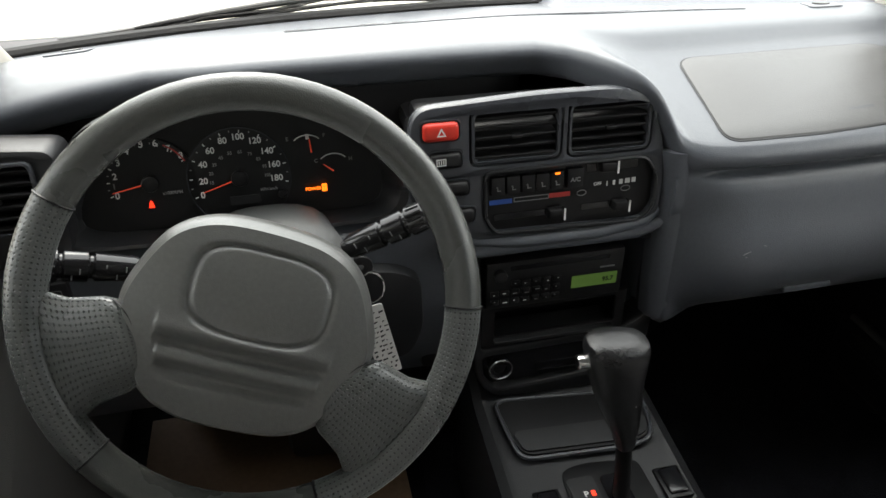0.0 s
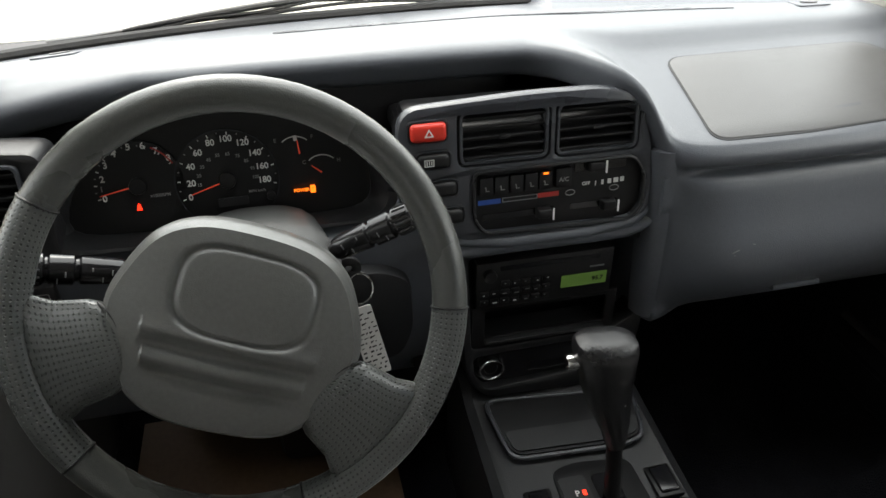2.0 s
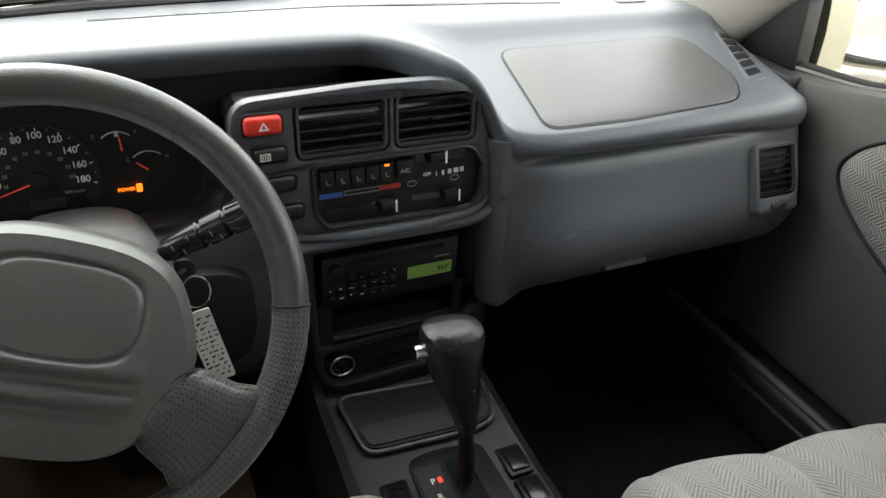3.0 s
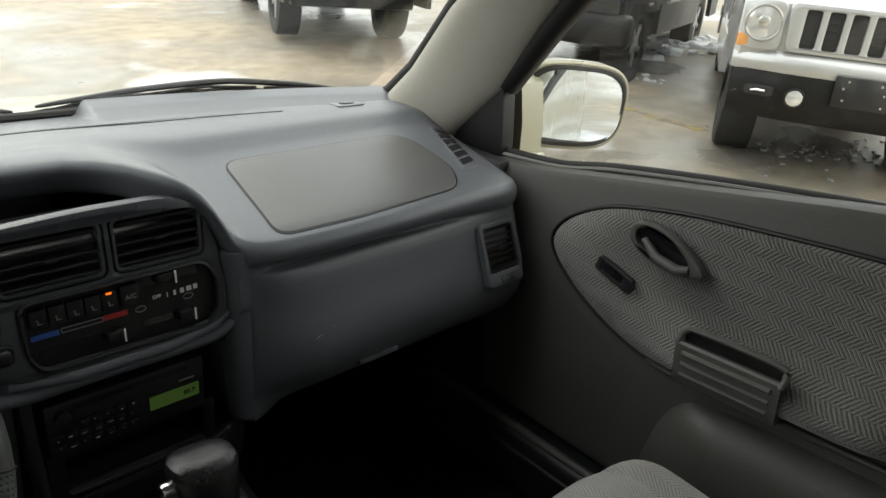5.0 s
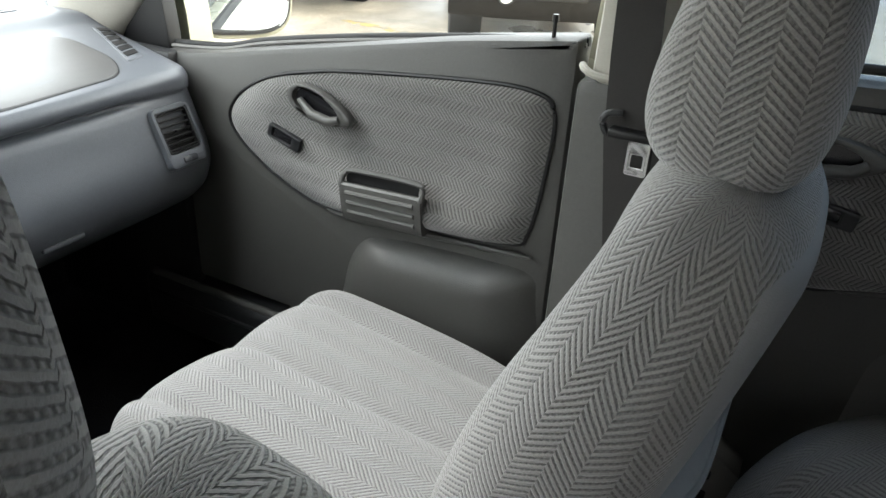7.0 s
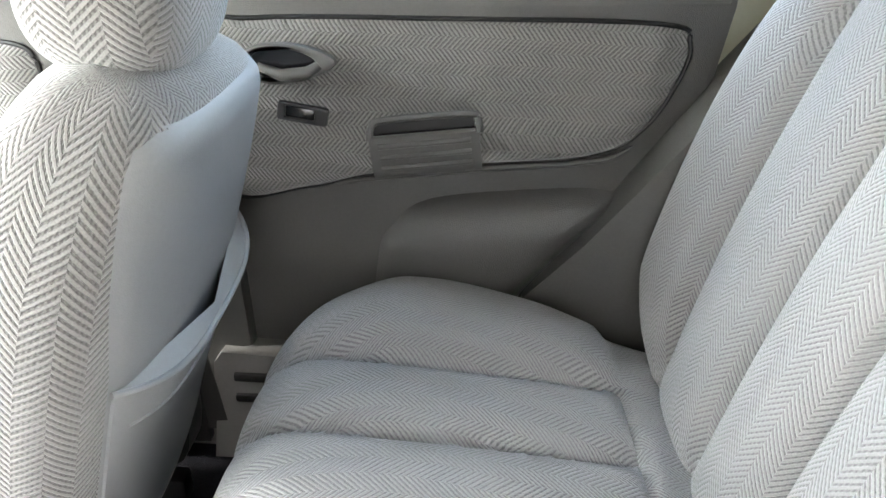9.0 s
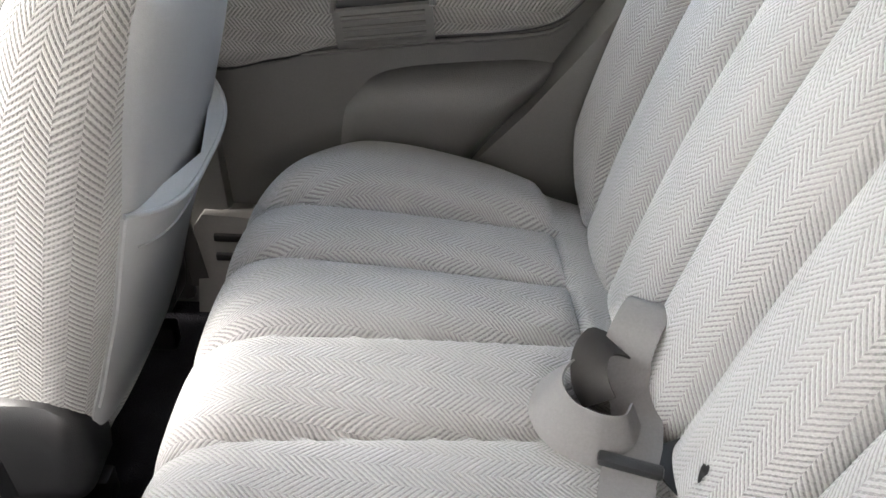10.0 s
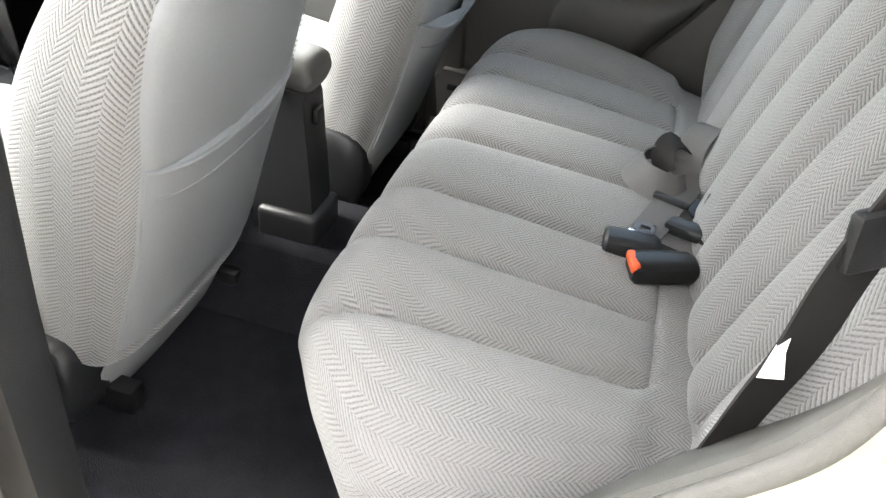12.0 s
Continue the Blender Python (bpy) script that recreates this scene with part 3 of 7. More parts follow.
def pane(name, corners, label, glass=M_GLASS):
    bm = bmesh.new()
    f = bm.faces.new([bm.verts.new(c) for c in corners])
    bm.normal_update()
    n = f.normal.copy()
    g = bmesh.ops.extrude_face_region(bm, geom=[f])
    for v in g["geom"]:
        if isinstance(v, bmesh.types.BMVert):
            v.co += n * 0.004
    ob = solid(name, bm, glass, label, "window", "structure")
    ob.visible_shadow = False
    return ob


DRIVER = plate([rounded(E_FRONT, 0.03)], 0.005, Matrix.Translation((-0.715, 0, 0)) @ Matrix(((0, 0, 1, 0), (1, 0, 0, 0), (0, 1, 0, 0), (0, 0, 0, 1))))
solid("window_4", DRIVER, M_SIDEGLASS, "clear side window of the driver's door", "window", "structure").visible_shadow = False
WS = [(-0.74, 0.76, 1.085), (0.75, 0.76, 1.085), (0.67, 0.02, 1.62), (-0.66, 0.02, 1.62)]
pane("window_1", WS, "clear windscreen over the dashboard")
pane("window_2", [(0.725, y, z) for y, z in E_FRONT], "clear side window of the front passenger door", M_SIDEGLASS)
pane("window_3", [(0.725, y, z) for y, z in E_REAR], "blue-grey tinted side window of the rear door", M_PRIVACY).visible_shadow = True
solid("door_1", plate([rounded([(-0.50, 0.47), (0.70, 0.47), (0.70, 1.05), (0.42, 1.06), (0.12, 1.08), (-0.2, 1.12), (-0.50, 1.15)], 0.03)], 0.04, Matrix.Translation((-0.650, 0, 0)) @ Matrix(((0, 0, 1, 0), (1, 0, 0, 0), (0, 1, 0, 0), (0, 0, 0, 1))), 0.01), M_DOOR, "plain grey inner panel of the driver's side", "door", "structure")


def a_pillar(s, shift):
    """Windscreen pillar trim, from the glass edge to the door frame."""
    rows = [((0.645, 0.64, 1.04), (0.700, 0.45, 1.03)), ((0.662, 0.595, 1.10), (0.702, 0.405, 1.09)), ((0.670, 0.52, 1.18), (0.702, 0.305, 1.190)), ((0.656, 0.415, 1.305), (0.688, 0.228, 1.305)), ((0.622, 0.29, 1.405), (0.672, 0.148, 1.40)), ((0.590, 0.185, 1.49), (0.655, 0.075, 1.475)), ((0.555, 0.06, 1.585), (0.63, -0.04, 1.56))]
    rings = []
    for i, (b, r) in enumerate(rows):
        b, r = V(b), V(r)
        up = (V(rows[min(i + 1, len(rows) - 1)][0]) - V(rows[max(i - 1, 0)][0])).normalized()
        n = (r - b).cross(up).normalized()
        n = n if n.x < 0 else -n
        c = (b + r) / 2
        ring = [c + (b - r) * u + n * v for u, v in (oval(2 * math.pi * k / 28, 0.5, 0.036, 2.4) for k in range(28))]
        rings.append([V((s * p.x + shift, p.y, p.z)) for p in ring])
    return loft(rings)


solid("pillar_1", a_pillar(1, 0.0), M_TRIM, "pale grey plastic trim of the windscreen pillar", "pillar", "structure")
solid("pillar_2", a_pillar(-1, -0.01), M_TRIM, "pale grey plastic trim of the windscreen pillar", "pillar", "structure")
bm = tube([(0.60, 0.655, 1.095), (0.645, 0.625, 1.10), (0.668, 0.585, 1.120), (0.672, 0.52, 1.18), (0.660, 0.415, 1.305), (0.60, 0.2, 1.48), (0.57, 0.1, 1.56)], [0.009, 0.011, 0.013, 0.014, 0.014, 0.013, 0.012])
solid("trim_4", bm, M_RUBBER, "black edge band of the windscreen", "trim", "structure")
bm = tube([(x, 0.733 - 0.107 * (abs(x) / 0.67) ** 2.2, 1.103) for x in (-0.72, -0.64, -0.55, -0.45, -0.3, 0, 0.3, 0.45, 0.55, 0.62)], 0.008, 8)
solid("trim_5", bm, M_RUBBER, "black edge band at the foot of the windscreen", "trim", "structure")

# B-pillars
X_IN = Matrix(((0, 0, -1, 0), (1, 0, 0, 0), (0, 1, 0, 0), (0, 0, 0, 1)))
bm = plate([rounded([(-0.475, 0.46), (-0.475, 1.155), (-0.62, 1.165), (-0.67, 1.13), (-0.70, 0.80), (-0.72, 0.46)], 0.02)], 0.075, Matrix.Translation((0.648, 0, 0)) @ X_IN, 0.015)
solid("pillar_3", bm, M_DOOR, "grey plastic lower trim of the door pillar", "pillar", "structure")
bm = plate([rounded([(-0.494, 1.15), (-0.505, 1.60), (-0.625, 1.60), (-0.640, 1.15)], 0.02)], 0.075, Matrix.Translation((0.640, 0, 0)) @ X_IN, 0.018)
solid("pillar_5", bm, M_TRIM, "pale grey plastic upper trim of the door pillar", "pillar", "structure")
solid("trim_13", tube(spline([(0.652, -0.482, 1.172), (0.640, -0.490, 1.170), (0.632, -0.510, 1.166), (0.631, -0.56, 1.166), (0.634, -0.63, 1.168)], 5), 0.005, 8), M_TRIM, "pale collar where the pillar trims meet", "trim", "structure")
bm = plate([rounded([(-0.515, 0.46), (-0.515, 1.60), (-0.665, 1.60), (-0.640, 1.12), (-0.620, 0.90), (-0.608, 0.60), (-0.604, 0.46)], 0.01)], 0.070, Matrix.Translation((-0.650, 0, 0)) @ Matrix(((0, 0, 1, 0), (1, 0, 0, 0), (0, 1, 0, 0), (0, 0, 0, 1))), 0.014)
solid("pillar_4", bm, M_CHAR, "dark grey plastic trim of the door pillar", "pillar", "structure")

# cowl under the windscreen and bonnet
bm = loft([[V((x, y, z)) for y, z in ((0.70, 1.03), (0.70, 1.075), (0.78, 1.078), (0.86, 1.045), (0.98, 1.022), (0.98, 0.99), (0.8, 0.99))] for x in (-0.75, -0.3, 0.3, 0.79)])
solid("cowl", bm, M_RUBBER, "black cowl panel under the windscreen", "cowl", "structure")
bm = loft([[V((CX + u * w, y, z - 0.05 * abs(u) ** 2.5 + 0.012 * (abs(abs(u) - 0.72) < 0.09))) for u in [k / 16 - 1 for k in range(33)]] + [V((CX + w, y, z - 0.14)), V((CX - w, y, z - 0.14))] for y, z, w in ((0.93, 1.036, 0.82), (1.2, 0.996, 0.81), (1.5, 0.945, 0.79), (1.75, 0.885, 0.76), (1.88, 0.80, 0.72))])
solid("bonnet", bm, M_PAINT, "champagne painted bonnet seen through the windscreen", "bonnet", "structure")


def wiper(arm, blade):
    """A wiper: the bent arm, the bowed frame with its yokes, and the rubber under it."""
    t = thing("windscreen_wiper", arm[0], "black windscreen wiper lying at the foot of the glass", "wiper", "wipers")
    run = spline(arm, 6)
    n = len(run) - 1
    part("arm", tube(run, [0.011 - 0.007 * min(1.0, 1.6 * k / n) for k in range(n + 1)], 8, None, 0.7), M_BLACK, t)
    part("pivot_cap", disc(0.016, 0.020, Matrix.Translation(arm[0]), 20, 0, None, 0.005), M_BLACK, t)
    bow = spline(blade, 6)
    m = len(bow) - 1
    part("blade_frame", tube(bow, [0.0022 + 0.0035 * math.sin(math.pi * k / m) ** 0.5 for k in range(m + 1)], 8), M_CHAR, t)
    low = [p - V((0, 0.002, 0.009)) for p in bow]
    for a, b in ((0.06, 0.34), (0.36, 0.62), (0.66, 0.94)):
        c, d = low[int(a * m)], low[int(b * m)]
        part("yoke", tube([c, c.lerp(d, 0.5) + V((0, 0, 0.007)), d], 0.0026, 8), M_CHAR, t)
    part("blade", tube([p - V((0, 0, 0.0045)) for p in low], 0.0028, 8), M_RUBBER, t, "thin black rubber blade")
    return t


wiper([(-0.66, 0.790, 1.068), (-0.57, 0.705, 1.097), (-0.50, 0.710, 1.104), (-0.34, 0.722, 1.112), (-0.22, 0.730, 1.116)], [(-0.52, 0.700, 1.106), (-0.40, 0.715, 1.117), (-0.27, 0.728, 1.126), (-0.15, 0.738, 1.130), (-0.03, 0.742, 1.122), (0.05, 0.746, 1.108)])
wiper([(-0.02, 0.790, 1.072), (0.078, 0.742, 1.102), (0.162, 0.738, 1.108), (0.229, 0.733, 1.113), (0.300, 0.725, 1.123), (0.359, 0.716, 1.128)], [(0.082, 0.742, 1.114), (0.166, 0.738, 1.122), (0.256, 0.730, 1.130), (0.382, 0.712, 1.136), (0.473, 0.693, 1.130), (0.558, 0.671, 1.121), (0.640, 0.648, 1.106)])
# ---------------------------------------------------------------- seats


def notch(x, at, width, depth):
    return -depth * math.exp(-((x - at) / width) ** 2)


def step(x, at, soft):
    return 1 / (1 + math.exp(-max(-60, min(60, (x - at) / soft))))


def lerp_table(x, table):
    """A smooth curve through the pairs of the table."""
    x = min(max(x, table[0][0]), table[-1][0])
    n = len(table)
    for i in range(n - 1):
        (a, p), (b, q) = table[i], table[i + 1]
        if x <= b:
            (e, o), (f, r) = table[max(i - 1, 0)], table[min(i + 2, n - 1)]
            m0, m1 = (q - o) / (b - e), (r - p) / (f - a)
            t, d = (x - a) / (b - a), b - a
            return (2 * t ** 3 - 3 * t * t + 1) * p + (t ** 3 - 2 * t * t + t) * d * m0 + (3 * t * t - 2 * t ** 3) * q + (t ** 3 - t * t) * d * m1
    return table[-1][1]


BENCH_GROOVES = [(-0.474, -0.410), (-0.316, -0.285), (-0.185, -0.151), (-0.020, 0.044), (0.119, 0.187), (0.268, 0.301), (0.392, 0.422)]


def flutes(x, grooves, depth):
    """Height of a row of rounded flutes between the grooves, zero on their crowns."""
    if x <= grooves[0] or x >= grooves[-1]:
        d = min(abs(x - grooves[0]), abs(x - grooves[-1]))
        return -depth * math.exp(-(d / 0.016) ** 1.4)
    for a, b in zip(grooves, grooves[1:]):
        if x < b:
            u = abs(2 * (x - a) / (b - a) - 1)
            return -depth * (0.62 * u ** 2.4 + 0.38 * math.exp(-((1 - u) * (b - a) / 0.016) ** 1.3))
    return 0.0


def bench_cushion():
    """Rear bench cushion: flutes across, cut front corners, plain border behind."""
    y0, y1 = -1.40, -0.785

    def fn(a, s):
        y = y0 + (y1 - y0) * s
        half = lerp_table(y, [(-1.40, 0.52), (-1.24, 0.565), (-1.12, 0.625), (-0.95, 0.645), (-0.86, 0.56), (-0.785, 0.45)])
        x, z = even_oval(a, half, 0.095, 5.0)
        k = ease(s, 0.16, 2.2)
        if z > 0:
            h = (z / 0.095) ** 1.5
            on = step(y, -1.218, 0.004)
            q = (-0.81 - y) / 0.40
            g = flutes(x, [a + (b - a) * q for a, b in BENCH_GROOVES], 0.023) * on
            u_panel = 0.178 < x < 0.42 or -0.41 < x < -0.16
            seam = notch(y, -1.222, 0.006, 0.012) * u_panel
            bolster = 0.028 * step(abs(x + 0.03), 0.46, 0.02) * on
            crown = 0.014 * math.cos((y + 0.98) * 4.0)
            z = z + h * (g + 0.008 + seam + bolster + crown + 0.055 * (y + 1.15) + 0.09 * (y + 0.85))
            z *= 0.30 + 0.70 * k
        else:
            z *= 2.2 * k + 0.1
        return V((0.008 + x, y - 0.05 * (z < 0) * (s > 0.5) * abs(z) / 0.2, 0.722 + z))

    return pad(fn, 440, 90)


BACK_LEAN = Matrix.Translation((0.008, -1.335, 0.76)) @ pose(0, 0, 0, 17)


def bench_back():
    """Rear backrest: upright flutes and outer bolsters, leaned back."""
    grooves = [-0.50, -0.39, -0.25, -0.137, 0.022, 0.166, 0.306, 0.478]

    def fn(a, s):
        half = lerp_table(s, [(0, 0.50), (0.1, 0.60), (0.3, 0.645), (0.75, 0.645), (1, 0.55)])
        x, y = even_oval(a, half, 0.075, 5.0)
        k = ease(s, 0.10, 2.2)
        if y > 0:
            h = (y / 0.075) ** 1.5
            g = flutes(x, [c * (0.93 + 0.10 * s) for c in grooves], 0.030) + 0.009
            roll = 0.050 * step(abs(x), 0.54, 0.025) * min(1, s * 5) + 0.018 * math.sin(min(s * 3.1, 3.14))
            y = y + h * (g * min(1, s * 8) + roll)
        y *= 0.25 + 0.75 * k
        x -= 0.030 * max(0.0, x / 0.645) ** 3 * (1 - s)
        return BACK_LEAN @ V((x, y, -0.03 + 0.62 * s))

    return pad(fn, 440, 44)


bench = thing("rear_bench_seat", (0.01, -1.1, 0.45), "grey herringbone cloth rear bench with fluted cushion and backrest", "seat")
part("seat_cushion", bench_cushion(), M_CLOTH, bench)
rest_bm = bench_back()
REST = BVHTree.FromBMesh(rest_bm)
part("backrest", rest_bm, M_CLOTH, bench)
rings = []
for r in (1.0, 0.8, 0.45, 0.1):
    ring = []
    for k in range(16):
        a = 2 * math.pi * k / 16
        w = 1 + 0.22 * math.sin(3 * a + 1) + 0.10 * math.sin(5 * a)
        hit = REST.ray_cast(V((-0.050 + 0.0048 * r * w * math.cos(a), -1.0, 0.857 + 0.010 * r * w * math.sin(a))), V((0, -1, 0)))[0]
        ring.append(hit + V((0, 0.0012, 0)))
    rings.append(ring)
part("torn_hole", loft(rings), M_BLACK, bench, "small torn hole in the cloth")
part("base", rbox((1.16, 0.40, 0.20), (0.01, -1.14, 0.54), 0.03), M_CARPET, bench, "dark carpeted riser")


def front_seat(cx, gape, bolster, inboard):
    """A front seat: cushion, backrest, vinyl back with pocket, headrest, hinges, rails."""
    t = thing("front_bucket_seat", (cx, -0.40, 0.45), "grey herringbone cloth passenger seat with a vinyl back pocket", "seat", "front seats")

    def cushion(a, s):
        half = lerp_table(s, [(0, 0.13), (0.2, 0.215), (0.4, 0.245), (0.75, 0.25), (0.9, 0.235), (1.0, 0.18)])
        x, z = even_oval(a, half * 0.90, 0.080, 4.0)
        x -= 0.020
        y = -0.62 + (0.530 + 0.050 * max(0.0, -x / 0.25)) * s
        k = ease(s, 0.17, 2.4)
        if z > 0:
            h = (z / 0.080) ** 1.4
            g = flutes(x, [-0.163, -0.018, 0.122], 0.014) + 0.006
            side = 0.022 * step(abs(x + 0.020), 0.158, 0.014)
            z += h * (g + side + 0.07 * (s - 0.4) - 0.012 * max(0, s - 0.85) / 0.15)
            z *= 0.30 + 0.70 * k
        else:
            z *= 0.3 + 0.9 * k
        return V((cx + x, y, 0.670 + z))

    part("seat_cushion", pad(cushion, 240, 44), M_CLOTH, t)
    BACK_H = 0.508
    lean = Matrix.Translation((cx, -0.595, 0.70)) @ pose(0, 0, 0, 15.5)

    def half(s):
        return lerp_table(s, [(0, 0.214), (0.15, 0.220), (0.5, 0.234), (0.68, 0.231), (0.78, 0.219), (0.86, 0.203), (0.92, 0.182), (0.965, 0.152), (1.0, 0.110)])

    def rear(x, s):
        """How far the back of the seat lies behind its middle plane."""
        w = half(min(1.0, max(0.0, s)))
        return 0.074 * (1 - min(0.985, abs(x) / w) ** 3.2) ** (1 / 3.2) * (0.35 + 0.65 * ease(min(1, max(0.0, s)), 0.09, 2.2))

    def rest(a, s):
        z = -0.145 + (BACK_H + 0.145) * s
        w = half(max(0.0, z / BACK_H)) - 0.03 * max(0, 0.05 - s) / 0.05
        x, y = even_oval(a, w, 0.074, 3.2)
        k = ease(s, 0.09, 2.2)
        if y > 0:
            h = (y / 0.074) ** 1.3
            g = (notch(x, -0.135, 0.012, 0.020) + notch(x, 0.135, 0.012, 0.020)) * (s < 0.84)
            side = bolster * step(abs(x), 0.16, 0.015) * math.sin(min(1.0, 0.16 + s * 0.84) * math.pi) ** 0.9 + 0.014 * math.sin(min(1.0, s * 1.3) * math.pi)
            y += h * (g + side)
        y *= 0.35 + 0.65 * k
        return lean @ V((x, y, z))

    part("backrest", pad(rest, 150, 56), M_CLOTH_BACK, t)

    def sheet(w_at, z_at, lift, thick, n=48, rows=30):
        """A thin skin that follows the back of the seat, w wide each side."""
        rings = []
        for j in range(rows + 1):
            s = j / rows
            outer, inner = [], []
            for i in range(n + 1):
                u = 2 * i / n - 1
                z = z_at(u, s)
                x = u * w_at(z) + (inboard * u * u * min(1.0, max(0.0, 1.6 - 3.2 * z / BACK_H)) if u > 0 else 0.0)
                y = -rear(x, max(0.12, z / BACK_H)) - lift(u, s)
                outer.append(lean @ V((x, y, z)))
                inner.append(lean @ V((x, y + thick, z)))
            rings.append(outer + inner[::-1])
        return loft(rings)

    def cover_w(z):
        return half(min(1, max(0.0, z / BACK_H))) - 0.042 + 0.030 * min(1, max(0, z / BACK_H - 0.55) / 0.35) + 0.018 * min(1, max(0, 0.12 - z) / 0.15)

    back = part("back_cover", sheet(cover_w, lambda u, s: -0.080 + (BACK_H + 0.072) * s, lambda u, s: 0.0035 * min(1, (1 - abs(u)) * 14) * min(1, s * 18) ** 0.5 - 0.012 * max(0, s - 0.95) / 0.05, 0.012, 48, 44), M_VINYL, t, "pale grey vinyl back of the seat")

    def lip(u):
        return 0.262 - 0.020 * (1 - u * u)

    def swell(u, s):
        return 0.0046 + gape * (1 - u ** 4) * s ** 2.6

    part("map_pocket", sheet(lambda z: cover_w(z) - 0.003, lambda u, s: -0.03 + (lip(u) + 0.03) * s, swell, 0.003), M_VINYL, back)
    us = [k / 20 - 1 for k in range(41)]
    hem = [lean @ V((u * cover_w(lip(u)), -rear(u * cover_w(lip(u)), lip(u) / BACK_H) - swell(u, 1) + 0.001, lip(u))) for u in us]
    part("hem", tube(hem, 0.0036, 8), M_VINYL, back, "stitched vinyl hem of the pocket")
    crease = [lean @ V((u * cover_w(0.2), -rear(u * cover_w(0.2), 0.4) - swell(u, 0.85) + 0.001, lip(u) - 0.046)) for u in us[2:-2]]
    part("fold", tube(crease, 0.0022, 6), M_VINYL, back)
    for k in range(60):
        z = -0.06 + (BACK_H - 0.02) * (k + 0.5) / 60
        x = cover_w(z) - 0.004 + inboard * min(1.0, max(0.0, 1.6 - 3.2 * z / BACK_H))
        a = lean @ V((x, -rear(x, max(0.12, z / BACK_H)) - 0.0048, z))
        part("stitch", tube([a, a + lean.to_3x3() @ V((0, 0, 0.0042))], 0.0007, 5), M_CHAR, back)
    part("skirt", sheet(lambda z: 0.188, lambda u, s: -0.245 + 0.190 * s, lambda u, s: -0.004 - 0.030 * (1 - s), 0.004, 48, 10), M_VINYL, back, "loose vinyl skirt below the seat back")
    top = lean @ Matrix.Translation((0, 0.015, 0.468)) @ pose(0, 0, 0, -9)

    def head(a, s):
        k = ease(s, 0.46, 2.7)
        y, z = even_oval(a, 0.070, 0.118, 2.7)
        y, z = y * (0.30 + 0.70 * k), z * (0.34 + 0.66 * k)
        return top @ V((0.109 * (2 * s - 1), y * (1 - 0.22 * z / 0.118) + 0.006, 0.130 + z))

    bm = pad(head, 80, 36)
    bm.normal_update()
    uv = bm.loops.layers.uv.verify()
    for f in bm.faces:
        for lp in f.loops:
            lp[uv].uv = (lp.vert.co.y, lp.vert.co.z) if abs(f.normal.x) > 0.6 else (lp[uv].uv[1], lp[uv].uv[0])
    part("headrest", bm, M_CLOTH_BACK, t)
    for s in (-1, 1):
        part("headrest_post", tube([top @ V((s * 0.05, 0, -0.05)), top @ V((s * 0.05, 0, 0.06))], 0.006), M_CHROME, t)
        part("hinge_cover", loft([[V((cx + s * (0.206 + dx), -0.560 + oval(2 * math.pi * k / 24, 0.075, 0.1, 3.2)[0] * r, 0.604 + oval(2 * math.pi * k / 24, 0.085, 0.092, 3.2)[1] * r)) for k in range(24)] for dx, r in ((-0.05, 0.98), (0.0, 1.0), (0.016, 0.95), (0.026, 0.80), (0.028, 0.5))]), M_CHAR, t, "dark grey plastic hinge cover")
        part("seat_rail", rbox((0.035, 0.52, 0.05), (cx + s * 0.16, -0.36, 0.475), 0.006), M_BLACK, t)
    part("seat_base", rbox((0.38, 0.38, 0.14), (cx, -0.36, 0.565), 0.03), M_BLACK, t)
    return t


passenger = front_seat(0.385, 0.026, 0.056, 0.0)
driver = front_seat(-0.262, 0.0075, 0.088, 0.024)
driver.matrix_basis = Matrix.Translation((-0.262, -0.40 + 0.125, 0.456))
for ob in driver.children:
    if ob.name.startswith("headrest"):
        ob.matrix_basis = Matrix.Translation((-0.032, -0.003, 0.0175)) @ ob.matrix_basis
    if ob.name.startswith("headrest") and len(ob.data.vertices) > 500:
        zs, xs = [v.co.z for v in ob.data.vertices], [v.co.x for v in ob.data.vertices]
        zm, xm = (min(zs) + max(zs)) / 2, (min(xs) + max(xs)) / 2
        for v in ob.data.vertices:
            v.co.x = xm + (v.co.x - xm) * min(1.08, max(0.88, 0.99 - 0.85 * (v.co.z - zm)))
    if ob.name.startswith("hinge_cover"):
        ob.matrix_basis = ob.matrix_basis @ Matrix.Translation((-0.015, -0.19, 0.03)) @ Matrix.Diagonal((1, 0.62, 0.86, 1))
tagged(driver, label="grey herringbone cloth driver's seat beside the console, set further forward")

# ---------------------------------------------------------------- dashboard
dash = thing("dashboard", (CX, 0.5, 0.8), "blue-grey moulded plastic dashboard with airbag lid and glovebox", "dashboard")


def far_edge(x):
    return 0.728 - 0.107 * (abs(x) / 0.67) ** 2.2


LIP_Y = [(-0.73, 0.318), (-0.66, 0.328), (-0.54, 0.348), (-0.46, 0.358), (-0.05, 0.358), (0.0, 0.352), (0.03, 0.330), (0.05, 0.302), (0.065, 0.274), (0.08, 0.253), (0.095, 0.242), (0.11, 0.236), (0.122, 0.232), (0.132, 0.228), (0.142, 0.223), (0.155, 0.216), (0.175, 0.208), (0.21, 0.203), (0.30, 0.200), (0.60, 0.200), (0.673, 0.200)]
LIP_Z = [(-0.73, 1.102), (-0.66, 1.114), (-0.54, 1.132), (-0.46, 1.140), (0.0, 1.141), (0.05, 1.142), (0.065, 1.141), (0.08, 1.138), (0.095, 1.130), (0.11, 1.116), (0.122, 1.098), (0.132, 1.080), (0.142, 1.064), (0.155, 1.055), (0.175, 1.051), (0.21, 1.049), (0.30, 1.048), (0.60, 1.050), (0.64, 1.047), (0.673, 1.036)]


